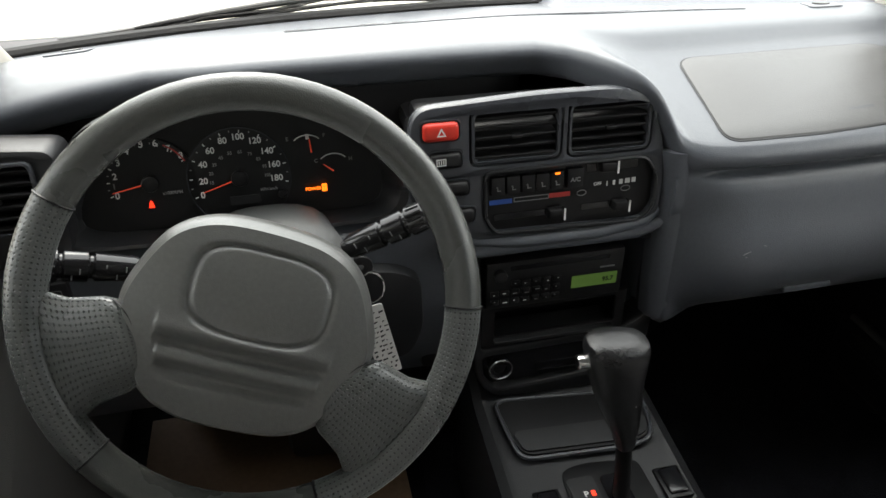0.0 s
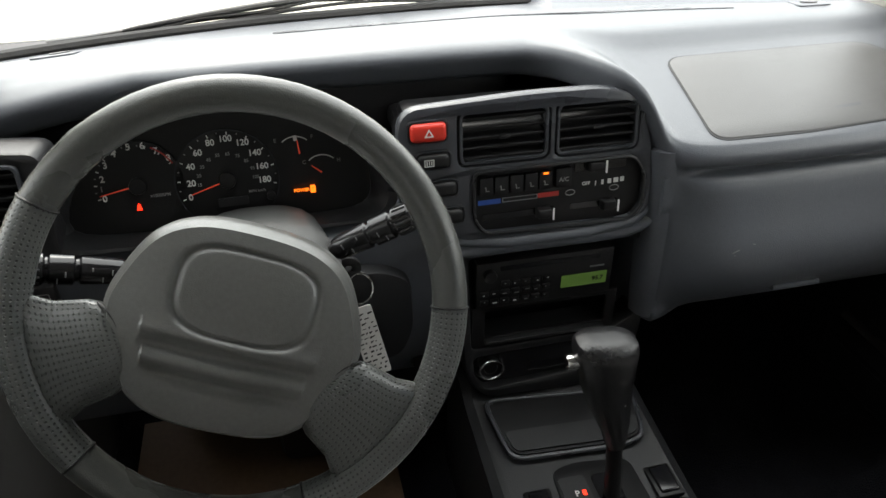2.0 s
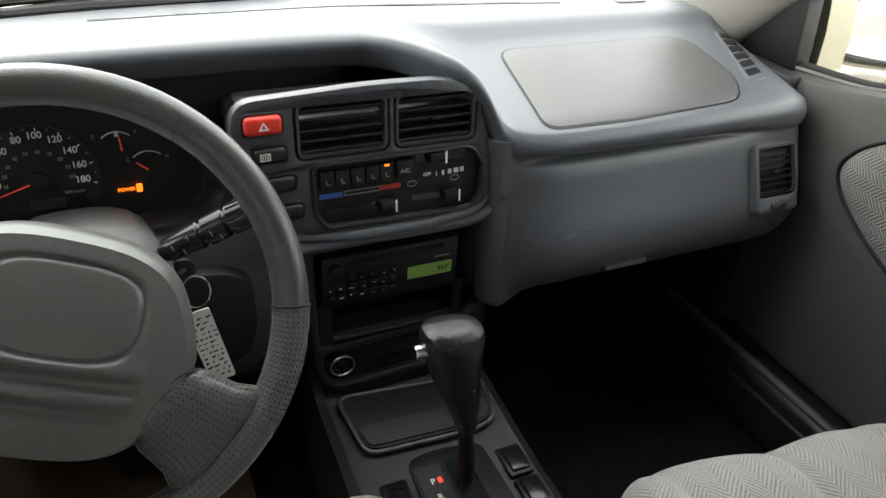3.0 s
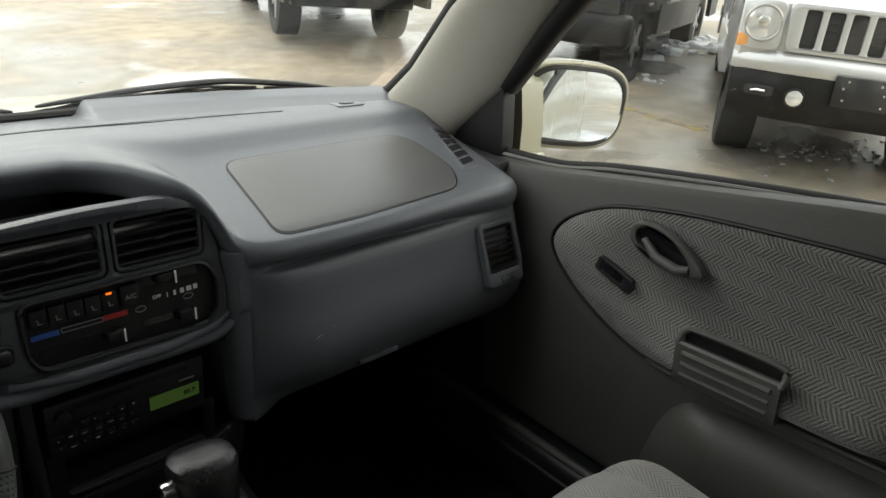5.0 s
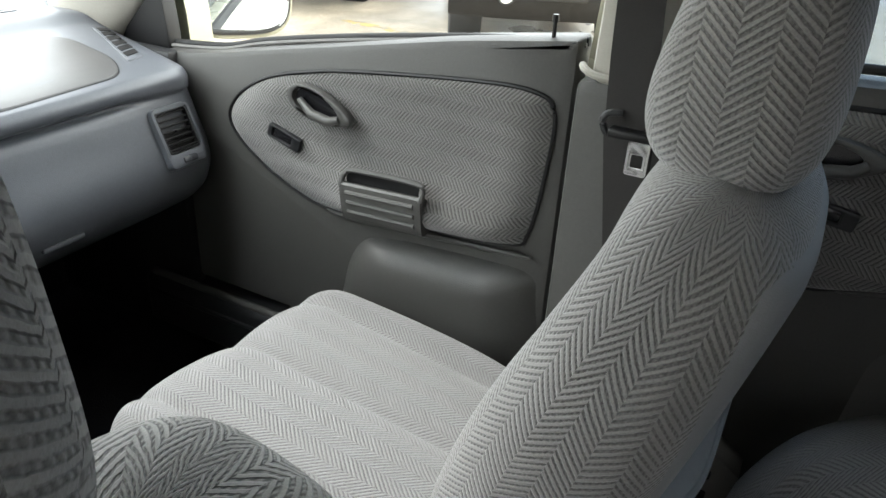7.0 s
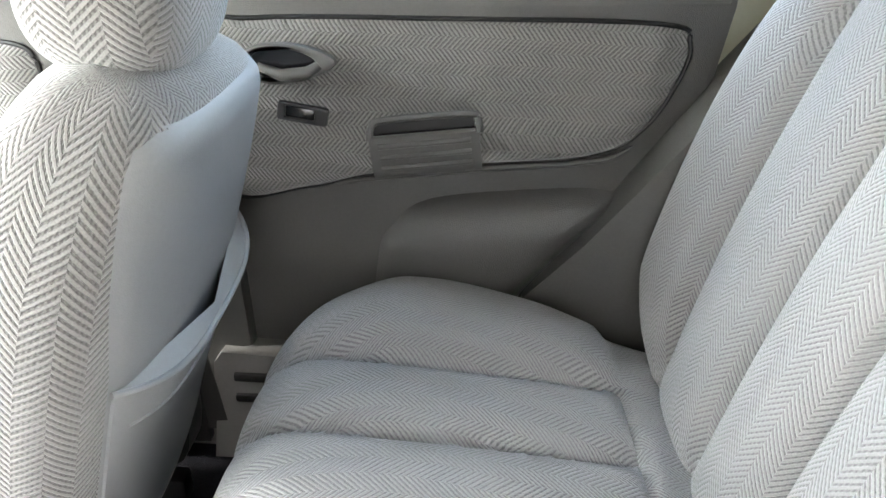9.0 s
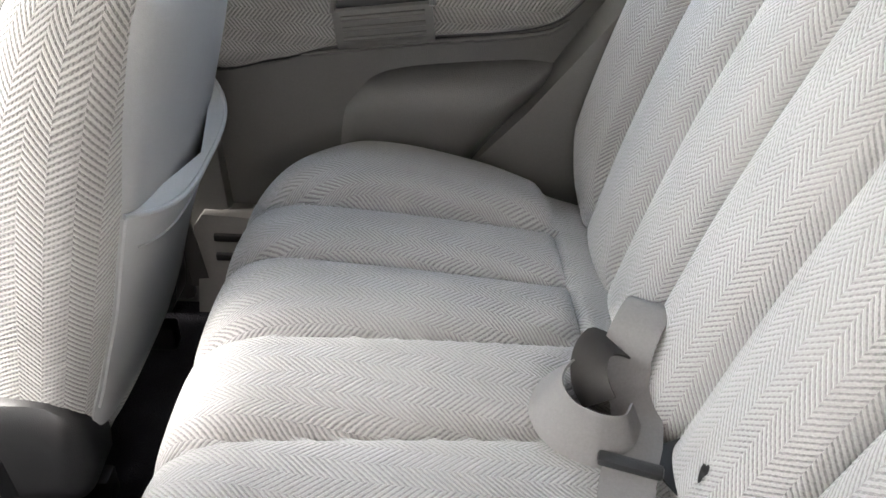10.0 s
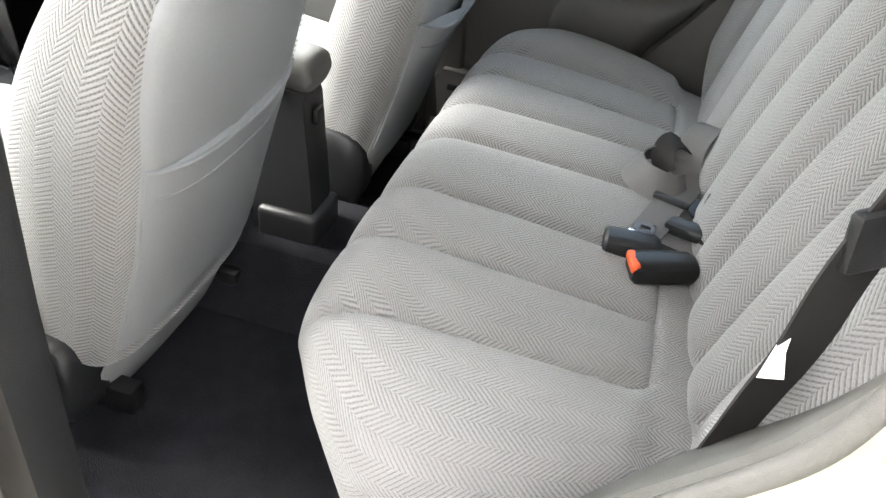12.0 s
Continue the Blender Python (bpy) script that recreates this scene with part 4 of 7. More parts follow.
def smooth_step(x, a, b):
    u = min(1.0, max(0.0, (x - a) / (b - a)))
    return u * u * (3 - 2 * u)


def dash_ring(x):
    """The dashboard's outline at x: over the top, round the lip and down the face or under the brow."""
    far, ly, lz = far_edge(x), lerp_table(x, LIP_Y), lerp_table(x, LIP_Z)
    g, f = smooth_step(x, 0.0, 0.20), smooth_step(x, 0.128, 0.141)
    end = 0.046 * max(0.0, (x - 0.605) / 0.068) ** 2.3
    drop = 0.018 * max(0.0, (x - 0.60) / 0.073) ** 2 + 0.020 * max(0.0, (-0.50 - x) / 0.23) ** 1.4
    ly += end
    top = [(far, 1.098), (far - 0.09, 1.112)]
    for (y0, z0), (y1, z1) in zip(((0.53, 1.132), (0.500, 1.138), (0.470, 1.142), (0.440, 1.145)), ((0.53, 1.122), (0.472, 1.121), (0.448, 1.111), (0.428, 1.102))):
        top.append((y0 + (y1 - y0) * g, z0 + (z1 - z0) * g - drop))
    (yb, zb), (ye, ze) = top[-1], (ly + 0.015, lz + 0.010)
    for k in (0.25, 0.5, 0.75):
        top.append((yb + (ye - yb) * k, zb + (ze - zb) * k + 0.003 * (1 - g)))
    # the driver's brow is undercut; the passenger's ridge runs into a soft valley
    groove = smooth_step(x, 0.152, 0.200) * (1 - smooth_step(x, 0.47, 0.58))
    flush = smooth_step(x, 0.152, 0.200) - groove
    brow = [(ly + 0.015, lz + 0.010), (ly + 0.004, lz + 0.005), (ly + 0.001, lz - 0.004), (ly + 0.009, lz - 0.020), (ly + 0.021, lz - 0.034)]
    ridge = [(ly + 0.020, lz + 0.010), (ly + 0.010, lz + 0.005), (ly + 0.003, lz - 0.005), (ly + 0.003 + 0.002 * groove, lz - 0.018), (ly + 0.005 + 0.0145 * groove, lz - 0.026)]
    h = smooth_step(x, 0.120, 0.150)
    lip = [(p + (r - p) * h, q + (u - q) * h) for (p, q), (r, u) in zip(brow, ridge)]
    face = [(0.2185, 1.0185), (0.2050, 1.010), (0.189, 0.966), (0.171, 0.922), (0.169, 0.888), (0.184, 0.852), (0.216, 0.820), (0.262, 0.792), (0.33, 0.765), (0.70, 0.745)]
    k, hide = smooth_step(x, 0.150, 0.235), 0.050 * (1 - smooth_step(x, 0.146, 0.158))
    face = [(y if y > 0.27 else 0.222 + ((y - 0.222) * (groove + flush if z > 0.995 else k)) + end - (0.0105 * flush if z > 1.01 else -0.0015 * flush if z > 0.995 else 0) + (hide if z < 0.95 else 0), z) for y, z in face]
    cave = [(ly + 0.050 + (0.45 - ly) * k / 9, lz - 0.034 - (lz - 0.034 - 1.080) * k / 9) for k in range(9)] + [(far, 1.075)]
    under = [(a + (c - a) * f, b + (d - b) * f) for (a, b), (c, d) in zip(cave, face)]
    return [V((x, min(y, far), z)) for y, z in top + lip + under]


xs = [-0.73, -0.70, -0.65, -0.60, -0.54, -0.46, -0.34, -0.2, -0.08, 0.0, 0.03, 0.05, 0.07, 0.085, 0.095, 0.103, 0.110, 0.116, 0.122, 0.127, 0.132, 0.137, 0.142, 0.148, 0.155, 0.158, 0.166, 0.175, 0.19, 0.21, 0.24, 0.30, 0.40, 0.50, 0.56, 0.60, 0.62, 0.64, 0.655, 0.665, 0.673]
bm = loft([ring_spline(dash_ring(x), 3) for x in xs])
bm.normal_update()
PAD = BVHTree.FromBMesh(bm)
part("moulded_top", bm, M_DASH, dash, smooth=75)


def drape(bm, lift=0.0):
    """Lowers a flat piece onto the dashboard's top."""
    for v in bm.verts:
        hit = PAD.ray_cast(V((v.co.x, v.co.y, 1.4)), V((0, 0, -1)))[0]
        v.co.z += (hit.z if hit else 1.1) + lift
    return bm


# long shallow slot across the top pad: a darker strip paints the recess's shade
slot = [(-0.30 + 0.70 * k / 24, 0.585 - 0.045 * max(0.0, (k - 12) / 12) ** 2) for k in range(25)]
strip = [(x, y + 0.011 - 0.0003 * k) for k, (x, y) in enumerate(slot)] + [(x, y - 0.011 + 0.0003 * k) for k, (x, y) in list(enumerate(slot))[::-1]]
part("defroster_slot", drape(plate([strip], 0.004), 0.0012), M_STACK, dash, "dark defroster slot")
for cx, cy in ((-0.570, 0.526), (0.531, 0.537)):
    ring = thing("dash_sensor", (cx, cy, 1.118), "small flush oval cover on the dashboard top", "cover", "dash covers")
    out = [(cx + x, cy + y) for x, y in rounded([(-0.034, -0.024), (0.024, -0.026), (0.036, 0.02), (-0.022, 0.024)], 0.010, 4)]
    part("cover", drape(plate([out], 0.004, None, 0.001), 0.0020), M_DASH, ring)
    part("lens", drape(disc(0.013, 0.004, Matrix.Translation((cx, cy, 0)), 20, 0.0, None, 0.001), 0.0034), M_LID, ring)

# lower driver panel
bm = loft([[V((x, y, z)) for y, z in ((0.62, 1.00), (0.330, 1.00), (0.300, 0.990), (0.262, 0.985), (0.247, 0.972), (0.249, 0.94), (0.258, 0.86), (0.280, 0.76), (0.33, 0.68), (0.62, 0.68))] for x in (-0.70, -0.5, -0.3, -0.115)])
part("knee_panel", bm, M_DASH, dash)
keyp = rounded([(-0.262, 0.935), (-0.20, 0.925), (-0.172, 0.905), (-0.168, 0.82), (-0.185, 0.77), (-0.27, 0.76)], 0.02, 4)
part("key_panel", plate([[(x, z - 0.86) for x, z in keyp]], 0.03, on_face(0, 0.243, 0.86, -8), 0.004), M_CHAR, dash, "dark panel round the ignition")
part("lower_cover", rbox((0.30, 0.05, 0.42), (-0.22, 0.36, 0.72), 0.02), M_BLACK, dash)

# airbag lid and its small bar of raised lettering
lid = rounded([(0.222, 0.408), (0.200, 0.224), (0.33, 0.222), (0.522, 0.232), (0.556, 0.285), (0.552, 0.408)], [0.028, 0.024, 0.01, 0.03, 0.03, 0.05], 6)


part("lid_gap", drape(plate([[(0.378 + (p.x - 0.378) * 1.013, 0.315 + (p.y - 0.315) * 1.022) for p in lid]], 0.008), 0.0008), M_BLACK, dash)
part("airbag_lid", drape(plate([lid], 0.010, None, 0.0016), 0.0022), M_LID, dash, "grey plastic airbag lid")
for i in range(7):
    part("raised_letter_bar", drape(plate([rect(0.388 + 0.0056 * i, 0.2560 + 0.0005 * i, 0.3925 + 0.0056 * i, 0.2615 + 0.0005 * i)], 0.003), 0.0026), M_STACK, dash)

# scratches and the glovebox pull
part("glovebox_pull", rbox((0.072, 0.012, 0.009), (0.334, 0.180, 0.858), 0.004), M_DASH, dash, "glovebox pull")
for a, b in (((0.236, 0.9255), (0.274, 0.937)), ((0.240, 0.921), (0.256, 0.930)), ((0.262, 0.936), (0.276, 0.929))):
    part("scuff", tube([(a[0] - 0.012, 0.1745, a[1]), (b[0] - 0.010, 0.178, b[1])], 0.0004, 5), M_GREYPRINT, dash, "thin pale scratch")

# demister grille at the corner of the pad
gr = thing("demister_grille", (0.612, 0.345, 1.085), "slanted dark demister grille let into the dashboard", "air vent", "air vents")
D0, D1, DW = V((0.640, 0.414)), V((0.590, 0.274)), 0.036


def along(u, w):
    """A point of the grille: u from 0 to 1 along it, w across it."""
    p = D0.lerp(D1, u)
    return p.x + w * 0.93 * DW, p.y + w * 0.12 * DW


part("surround", drape(plate([rounded([along(-0.03, -0.56), along(-0.03, 0.56), along(1.03, 0.56), along(1.03, -0.56)], 0.006, 4)], 0.004, None, 0.0012), 0.0018), M_DASH, gr)
for i in range(6):
    u = 0.04 + 0.158 * i
    part("slot", drape(plate([rounded([along(u, -0.46), along(u - 0.02, 0.40), along(u + 0.085, 0.46), along(u + 0.105, -0.40)], 0.002, 3)], 0.003), 0.0026), M_BLACK, gr)


def air_vent(m, w, h, slats, label, tab=True, frame=M_STACK, deep=0.024):
    """A vent in local XY of m: tunnel, frame, slats that tip down, and a thumb tab."""
    t = new("air_vent")
    t.matrix_basis = m
    tagged(t, label, "air vent", "air vents")
    r = 0.010
    out, inn = rounded(rect(-w / 2, -h / 2, w / 2, h / 2), r, 4), rounded(rect(-w / 2 + 0.004, -h / 2 + 0.004, w / 2 - 0.004, h / 2 - 0.004), r * 0.7, 4)[::-1]
    part("frame", plate([out, inn], 0.02, m @ Matrix.Translation((0, 0, 0.0015)), 0.0015), frame, t)
    part("tunnel", plate([rounded(rect(-w / 2 + 0.002, -h / 2 + 0.002, w / 2 - 0.002, h / 2 - 0.002), r, 3)], 0.004, m @ Matrix.Translation((0, 0, -deep))), M_BLACK, t)
    for i in range(slats):
        y = h / 2 - h * (i + 0.7) / (slats + 0.4)
        part("slat", rbox((w - 0.010, 0.0034, deep * 0.66), (0, 0, 0), 0.0012, m @ Matrix.Translation((0, y, -deep * 0.37)) @ pose(0, 0, 0, 12)), M_BLACK, t)
    if tab:
        part("tab", rbox((0.012, 0.0045, 0.008), (0, -0.001, 0.0), 0.0015, m), M_BLACK, t)
    return t


air_vent(on_face(0.577, 0.1800, 0.968, 24.5), 0.070, 0.074, 7, "rectangular side air vent with black slats in the dashboard", True, M_CHAR, 0.009)
VP = on_face(0.577, 0.1800, 0.968, 24.5)
part("vent_plinth", plate([rounded(rect(-0.041, -0.062, 0.041, 0.043), 0.012, 5), rounded(rect(-0.034, -0.036, 0.034, 0.036), 0.009, 4)[::-1]], 0.018, VP @ Matrix.Translation((0, 0, 0.0025)), 0.006), M_DASH, dash)
part("vent_tab", rbox((0.030, 0.011, 0.006), (0, -0.0505, 0.003), 0.003, VP), M_STACK, dash)
air_vent(on_face(-0.612, 0.252, 1.062, 8), 0.085, 0.080, 6, "rectangular side air vent with black slats beside the wheel")
part("vent_plinth", plate([rounded([(-0.078, -0.085), (0.060, -0.075), (0.066, 0.048), (-0.05, 0.058), (-0.078, 0.04)], 0.016, 4), rounded(rect(-0.041, -0.039, 0.041, 0.039), 0.008, 4)[::-1]], 0.06, on_face(-0.612, 0.2555, 1.062, 8), 0.006), M_CHAR, dash)
sw = thing("dash_switch", (-0.583, 0.243, 0.948), "square black dashboard switch with a printed symbol", "switch", "switches")
part("rocker", rbox((0.030, 0.014, 0.030), (-0.583, 0.246, 0.948), 0.003), M_BLACK, sw)
part("symbol", plate([rounded(rect(-0.008, -0.005, 0.008, 0.006), 0.002, 2), rounded(rect(-0.007, -0.004, 0.007, 0.005), 0.002, 2)[::-1]], 0.0006, on_face(-0.583, 0.2386, 0.948)), M_GREYPRINT, sw)

# ---------------------------------------------------------------- instruments
CL = on_face(0, 0.30, 1.05, 15)
clus = thing("instrument_cluster", (-0.37, 0.30, 1.05), "black instrument cluster with dials, lit warning lamps and red needles", "instruments")
cout = [V((*p, 0)) for p in ((-0.545, -0.050), (-0.526, 0.015), (-0.496, 0.056), (-0.435, 0.074), (-0.356, 0.074), (-0.276, 0.060), (-0.224, 0.025), (-0.208, -0.017), (-0.220, -0.056), (-0.30, -0.062), (-0.45, -0.062))]
smooth_out = [(p.x, p.y) for p in ring_spline(cout, 5)]
cc = V((-0.375, 0.0))
part("face", plate([smooth_out], 0.006, CL @ Matrix.Translation((0, 0, -0.004))), M_BLACK, clus)
rings = []
for s, z in ((1.0, -0.004), (1.02, 0.012), (1.07, 0.045), (1.10, 0.058), (1.16, 0.060), (1.18, 0.03), (1.10, -0.02)):
    rings.append([CL @ V((cc.x + (x - cc.x) * s, cc.y + (y - cc.y) * s, z * (1.0 if y > -0.03 else 0.55))) for x, y in smooth_out])
part("hood", loft(rings, cap=False), M_CHAR, clus, "dark cowl round the dials")
part("recess", rbox((0.62, 0.04, 0.14), (-0.32, 0.40, 1.045), 0.01), M_BLACK, clus)


def dial(cx, cy, r, first, last, marks, sub=4):
    for i in range(marks * sub + 1):
        a = radians(first + (last - first) * i / (marks * sub))
        big = i % sub == 0
        m = CL @ Matrix.Translation((cx + r * math.cos(a), cy + r * math.sin(a), 0.0025)) @ pose(0, 0, 0, 0, 0, math.degrees(a))
        part("tick", plate([rect(-0.0035 if big else -0.002, -0.0006, 0, 0.0006)], 0.0005, m), M_WHITE if big else M_GREYPRINT, clus)


def label_at(text, x, y, size, mat=M_WHITE):
    words("numeral", text, size, CL @ Matrix.Translation((x, y, 0.003)), mat, clus)


part("tach_disc", disc(0.050, 0.004, CL @ Matrix.Translation((-0.468, -0.006, 0.001)), 40), M_BLACK, clus)
part("speed_disc", disc(0.058, 0.004, CL @ Matrix.Translation((-0.371, -0.010, 0.001)), 40, 0, None, 0.001), M_BLACK, clus)
part("speed_ring", disc(0.0585, 0.003, CL @ Matrix.Translation((-0.371, -0.010, 0.0022)), 48, 0.0572), M_STACK, clus)
dial(-0.468, -0.006, 0.046, 195, 30, 8, 2)
dial(-0.371, -0.010, 0.055, 200, -10, 9, 2)
for n, (x, y) in enumerate(((-0.505, -0.017), (-0.504, 0.005), (-0.498, 0.020), (-0.487, 0.032), (-0.471, 0.038), (-0.456, 0.038), (-0.443, 0.031), (-0.431, 0.022))):
    label_at(str(n + (n > 0)), x, y, 0.010)
label_at("1", -0.5065, -0.006, 0.0085, M_GREYPRINT)
arc = [CL @ V((-0.468 + 0.046 * math.cos(radians(a)), -0.006 + 0.046 * math.sin(radians(a)), 0.003)) for a in range(28, 66, 4)]
part("red_zone", tube(arc, 0.0009, 6), M_REDPRINT, clus)
for n, (x, y) in zip(range(0, 181, 20), ((-0.414, -0.026), (-0.411, -0.010), (-0.409, 0.009), (-0.399, 0.024), (-0.384, 0.034), (-0.367, 0.037), (-0.349, 0.031), (-0.337, 0.018), (-0.331, 0.002), (-0.330, -0.014))):
    label_at(str(n), x, y, 0.0098)
for k, n in enumerate((15, 25, 35, 45, 55, 65, 75, 85, 95, 105)):
    a = radians(185 - 20.5 * k)
    label_at(str(n), -0.371 + 0.0315 * math.cos(a), -0.010 + 0.030 * math.sin(a), 0.0052, M_GREYPRINT)
label_at("x1000RPM", -0.446, -0.019, 0.0050, M_GREYPRINT)
label_at("MPH km/h", -0.340, -0.026, 0.0045, M_GREYPRINT)
part("trip_window", plate([rounded(rect(-0.017, -0.005, 0.017, 0.005), 0.001, 2)], 0.001, CL @ Matrix.Translation((-0.368, -0.036, 0.003))), M_CHAR, clus)
part("trip_knob", disc(0.005, 0.006, CL @ Matrix.Translation((-0.325, -0.033, 0.008)), 16, 0, None, 0.001), M_BLACK, clus)
for (x0, y0), (x1, y1), name in (((-0.472, -0.006), (-0.509, -0.013), "needle"), ((-0.371, -0.010), (-0.412, -0.0225), "needle"), ((-0.287, 0.012), (-0.288, 0.028), "needle"), ((-0.264, -0.012), (-0.275, -0.003), "needle")):
    part(name, tube([CL @ V((x0, y0, 0.006)), CL @ V((x1, y1, 0.006))], [0.0010, 0.0005], 6), M_NEEDLE, clus)
for cx, cy in ((-0.468, -0.006), (-0.371, -0.010)):
    part("needle_hub", disc(0.0095, 0.006, CL @ Matrix.Translation((cx, cy, 0.009)), 24, 0, None, 0.002), M_BLACK, clus)
for cx, cy in ((-0.291, 0.018), (-0.263, -0.006)):
    arc = [CL @ V((cx + 0.018 * math.cos(radians(a)), cy + 0.014 * math.sin(radians(a)), 0.003)) for a in range(38, 145, 8)]
    part("gauge_arc", tube(arc, 0.0007, 6), M_WHITE, clus)
for s, x, y in (("E", -0.313, 0.029), ("F", -0.271, 0.030), ("C", -0.283, 0.001), ("H", -0.243, 0.0)):
    label_at(s, x, y, 0.006, M_GREYPRINT)
part("fuel_symbol", plate([rect(-0.002, -0.003, 0.002, 0.003)], 0.0006, CL @ Matrix.Translation((-0.290, 0.030, 0.003))), M_WHITE, clus)
lamp = [(-0.003, -0.004), (0.003, -0.004), (0.0015, 0.002), (0, 0.0045), (-0.0015, 0.002)]
part("belt_lamp", plate([lamp], 0.0008, CL @ Matrix.Translation((-0.471, -0.030, 0.003))), M_GLOWRED, clus, "lit red warning lamp")
words("power_lamp", "POWER", 0.0052, CL @ Matrix.Translation((-0.2895, -0.0315, 0.003)), M_GLOWORANGE, clus, "lit orange lettering")
part("mode_lamp", plate([rounded(rect(-0.003, -0.0045, 0.003, 0.0045), 0.001, 2), rect(-0.0014, 0.0007, 0.0014, 0.0014)[::-1]], 0.0008, CL @ Matrix.Translation((-0.2765, -0.0312, 0.003))), M_GLOWORANGE, clus, "lit orange warning lamp")

# ---------------------------------------------------------------- centre stack
stack = thing("centre_stack", (CX, 0.25, 0.75), "slate plastic centre stack with heater panel and ashtray", "control panel")
FS = on_face(0, 0.232, 1.0, 6)
FL = on_face(0, 0.240, 1.0, 0)


def fs(x, y, z=0.0):
    return FS @ Matrix.Translation((x, y, z))


def fl(x, y, z=0.0):
    return FL @ Matrix.Translation((x, y, z))


bezel = rounded([(-0.181, 0.126), (-0.03, 0.133), (0.062, 0.132), (0.100, 0.122), (0.125, 0.070), (0.134, 0.02), (0.131, -0.030), (0.105, -0.050), (0.02, -0.046), (-0.105, -0.044), (-0.145, -0.02), (-0.182, 0.02)], [0.028, 0.03, 0.03, 0.03, 0.03, 0.03, 0.03, 0.02, 0.02, 0.02, 0.02, 0.02], 6)
HOLES = [rounded(rect(-0.112, 0.054, -0.004, 0.118), 0.010, 3)[::-1], rounded(rect(0.004, 0.054, 0.107, 0.119), 0.010, 3)[::-1], rounded([(-0.096, 0.046), (0.104, 0.046), (0.120, 0.02), (0.119, -0.02), (0.105, -0.037), (-0.082, -0.033), (-0.095, -0.015)], 0.012, 4)[::-1]]
part("bezel", plate([bezel] + HOLES, 0.014, FS, 0.006), M_STACK, stack)
# the dashboard's own moulding runs down beside the stack and under the heater panel
bm = loft([[V((x + dx, y, z)) for x, y in ((0.126, 0.250), (0.130, 0.234), (0.136, 0.2265), (0.144, 0.2225), (0.152, 0.2213), (0.162, 0.2225), (0.166, 0.250))] for z, dx in ((1.050, -0.004), (1.02, 0.0), (0.98, 0.0), (0.95, 0.001), (0.90, 0.003), (0.85, 0.006), (0.80, 0.010))])
part("stack_cheek", bm, M_DASH, dash, smooth=60)
bm = loft([[V((x, y, z + dz)) for y, z in ((0.262, 0.953), (0.240, 0.952), (0.230, 0.947), (0.2265, 0.941), (0.229, 0.934), (0.240, 0.930), (0.262, 0.930))] for x, dz in ((-0.150, 0.004), (-0.10, 0.0), (0.06, -0.001), (0.105, 0.0), (0.125, 0.006), (0.138, 0.014))])
part("stack_ledge", bm, M_DASH, dash, smooth=60)
part("cheek", rbox((0.030, 0.09, 0.105), (-0.160, 0.290, 1.035), 0.014, None, 3), M_BLACK, stack)
rim = [FS @ V((p.x, p.y, 0.001)) for p in rounded([(-0.096, 0.046), (0.104, 0.046), (0.120, 0.02), (0.119, -0.02), (0.105, -0.037), (-0.082, -0.033), (-0.095, -0.015)], 0.012, 4)]
part("heater_rim", tube(rim + rim[:1], 0.0022, 6), M_CHAR, stack)
part("backing", rbox((0.29, 0.05, 0.40), (-0.02, 0.325, 0.90), 0.01), M_BLACK, stack)
part("shelf", rbox((0.262, 0.15, 0.03), (-0.040, 0.345, 1.066), 0.010), M_BLACK, stack, "black shelf under the dashboard brow")
for x, w in ((-0.058, 0.106), (0.0555, 0.102)):
    air_vent(fs(x, 0.0865, -0.002), w, 0.063, 5, "centre air vent with black slats in the stack")
part("heater_panel", plate([rounded(rect(-0.094, -0.036, 0.119, 0.046), 0.01, 3)], 0.004, fs(0, 0, -0.009)), M_BLACK, stack)
for i, x in enumerate((-0.079, -0.0605, -0.042, -0.024, -0.0065)):
    k = part("mode_button", rbox((0.0165, 0.022, 0.008), (0, 0, 0), 0.0012, fs(x, 0.025, -0.006)), M_BLACK, stack)
    for dx, dy, w, h in ((-0.0015, 0.0025, 0.0016, 0.0016), (-0.0008, -0.0005, 0.0012, 0.004), (0.0016, -0.002, 0.0034, 0.0009)):
        part("symbol", plate([rect(dx - w / 2, dy - h / 2, dx + w / 2, dy + h / 2)], 0.0004, fs(x, 0.022, -0.0016)), M_GREYPRINT, k)
k = part("ac_button", rbox((0.020, 0.024, 0.008), (0, 0, 0), 0.0012, fs(0.0165, 0.026, -0.006)), M_BLACK, stack)
words("symbol", "A/C", 0.0075, fs(0.0165, 0.024, -0.0016), M_GREYPRINT, k)
part("button_lamp", plate([rect(-0.003, -0.0012, 0.003, 0.0012)], 0.0006, fs(-0.0065, 0.0345, -0.0014)), M_GLOWORANGE, stack, "lit orange lamp")
part("blue_bar", plate([rect(-0.088, -0.0008, -0.060, 0.0052)], 0.0006, fs(0, 0.001, -0.0080)), M_BLUE, stack)
part("temperature_bar", plate([rect(-0.058, -0.0008, -0.014, 0.0052), rect(-0.057, 0.0002, -0.015, 0.0042)[::-1]], 0.0006, fs(0, 0.0015, -0.0080)), M_GREYPRINT, stack)
part("red_bar", plate([rect(-0.0135, -0.0008, 0.013, 0.0052)], 0.0006, fs(0, 0.002, -0.0080)), M_REDPRINT, stack)
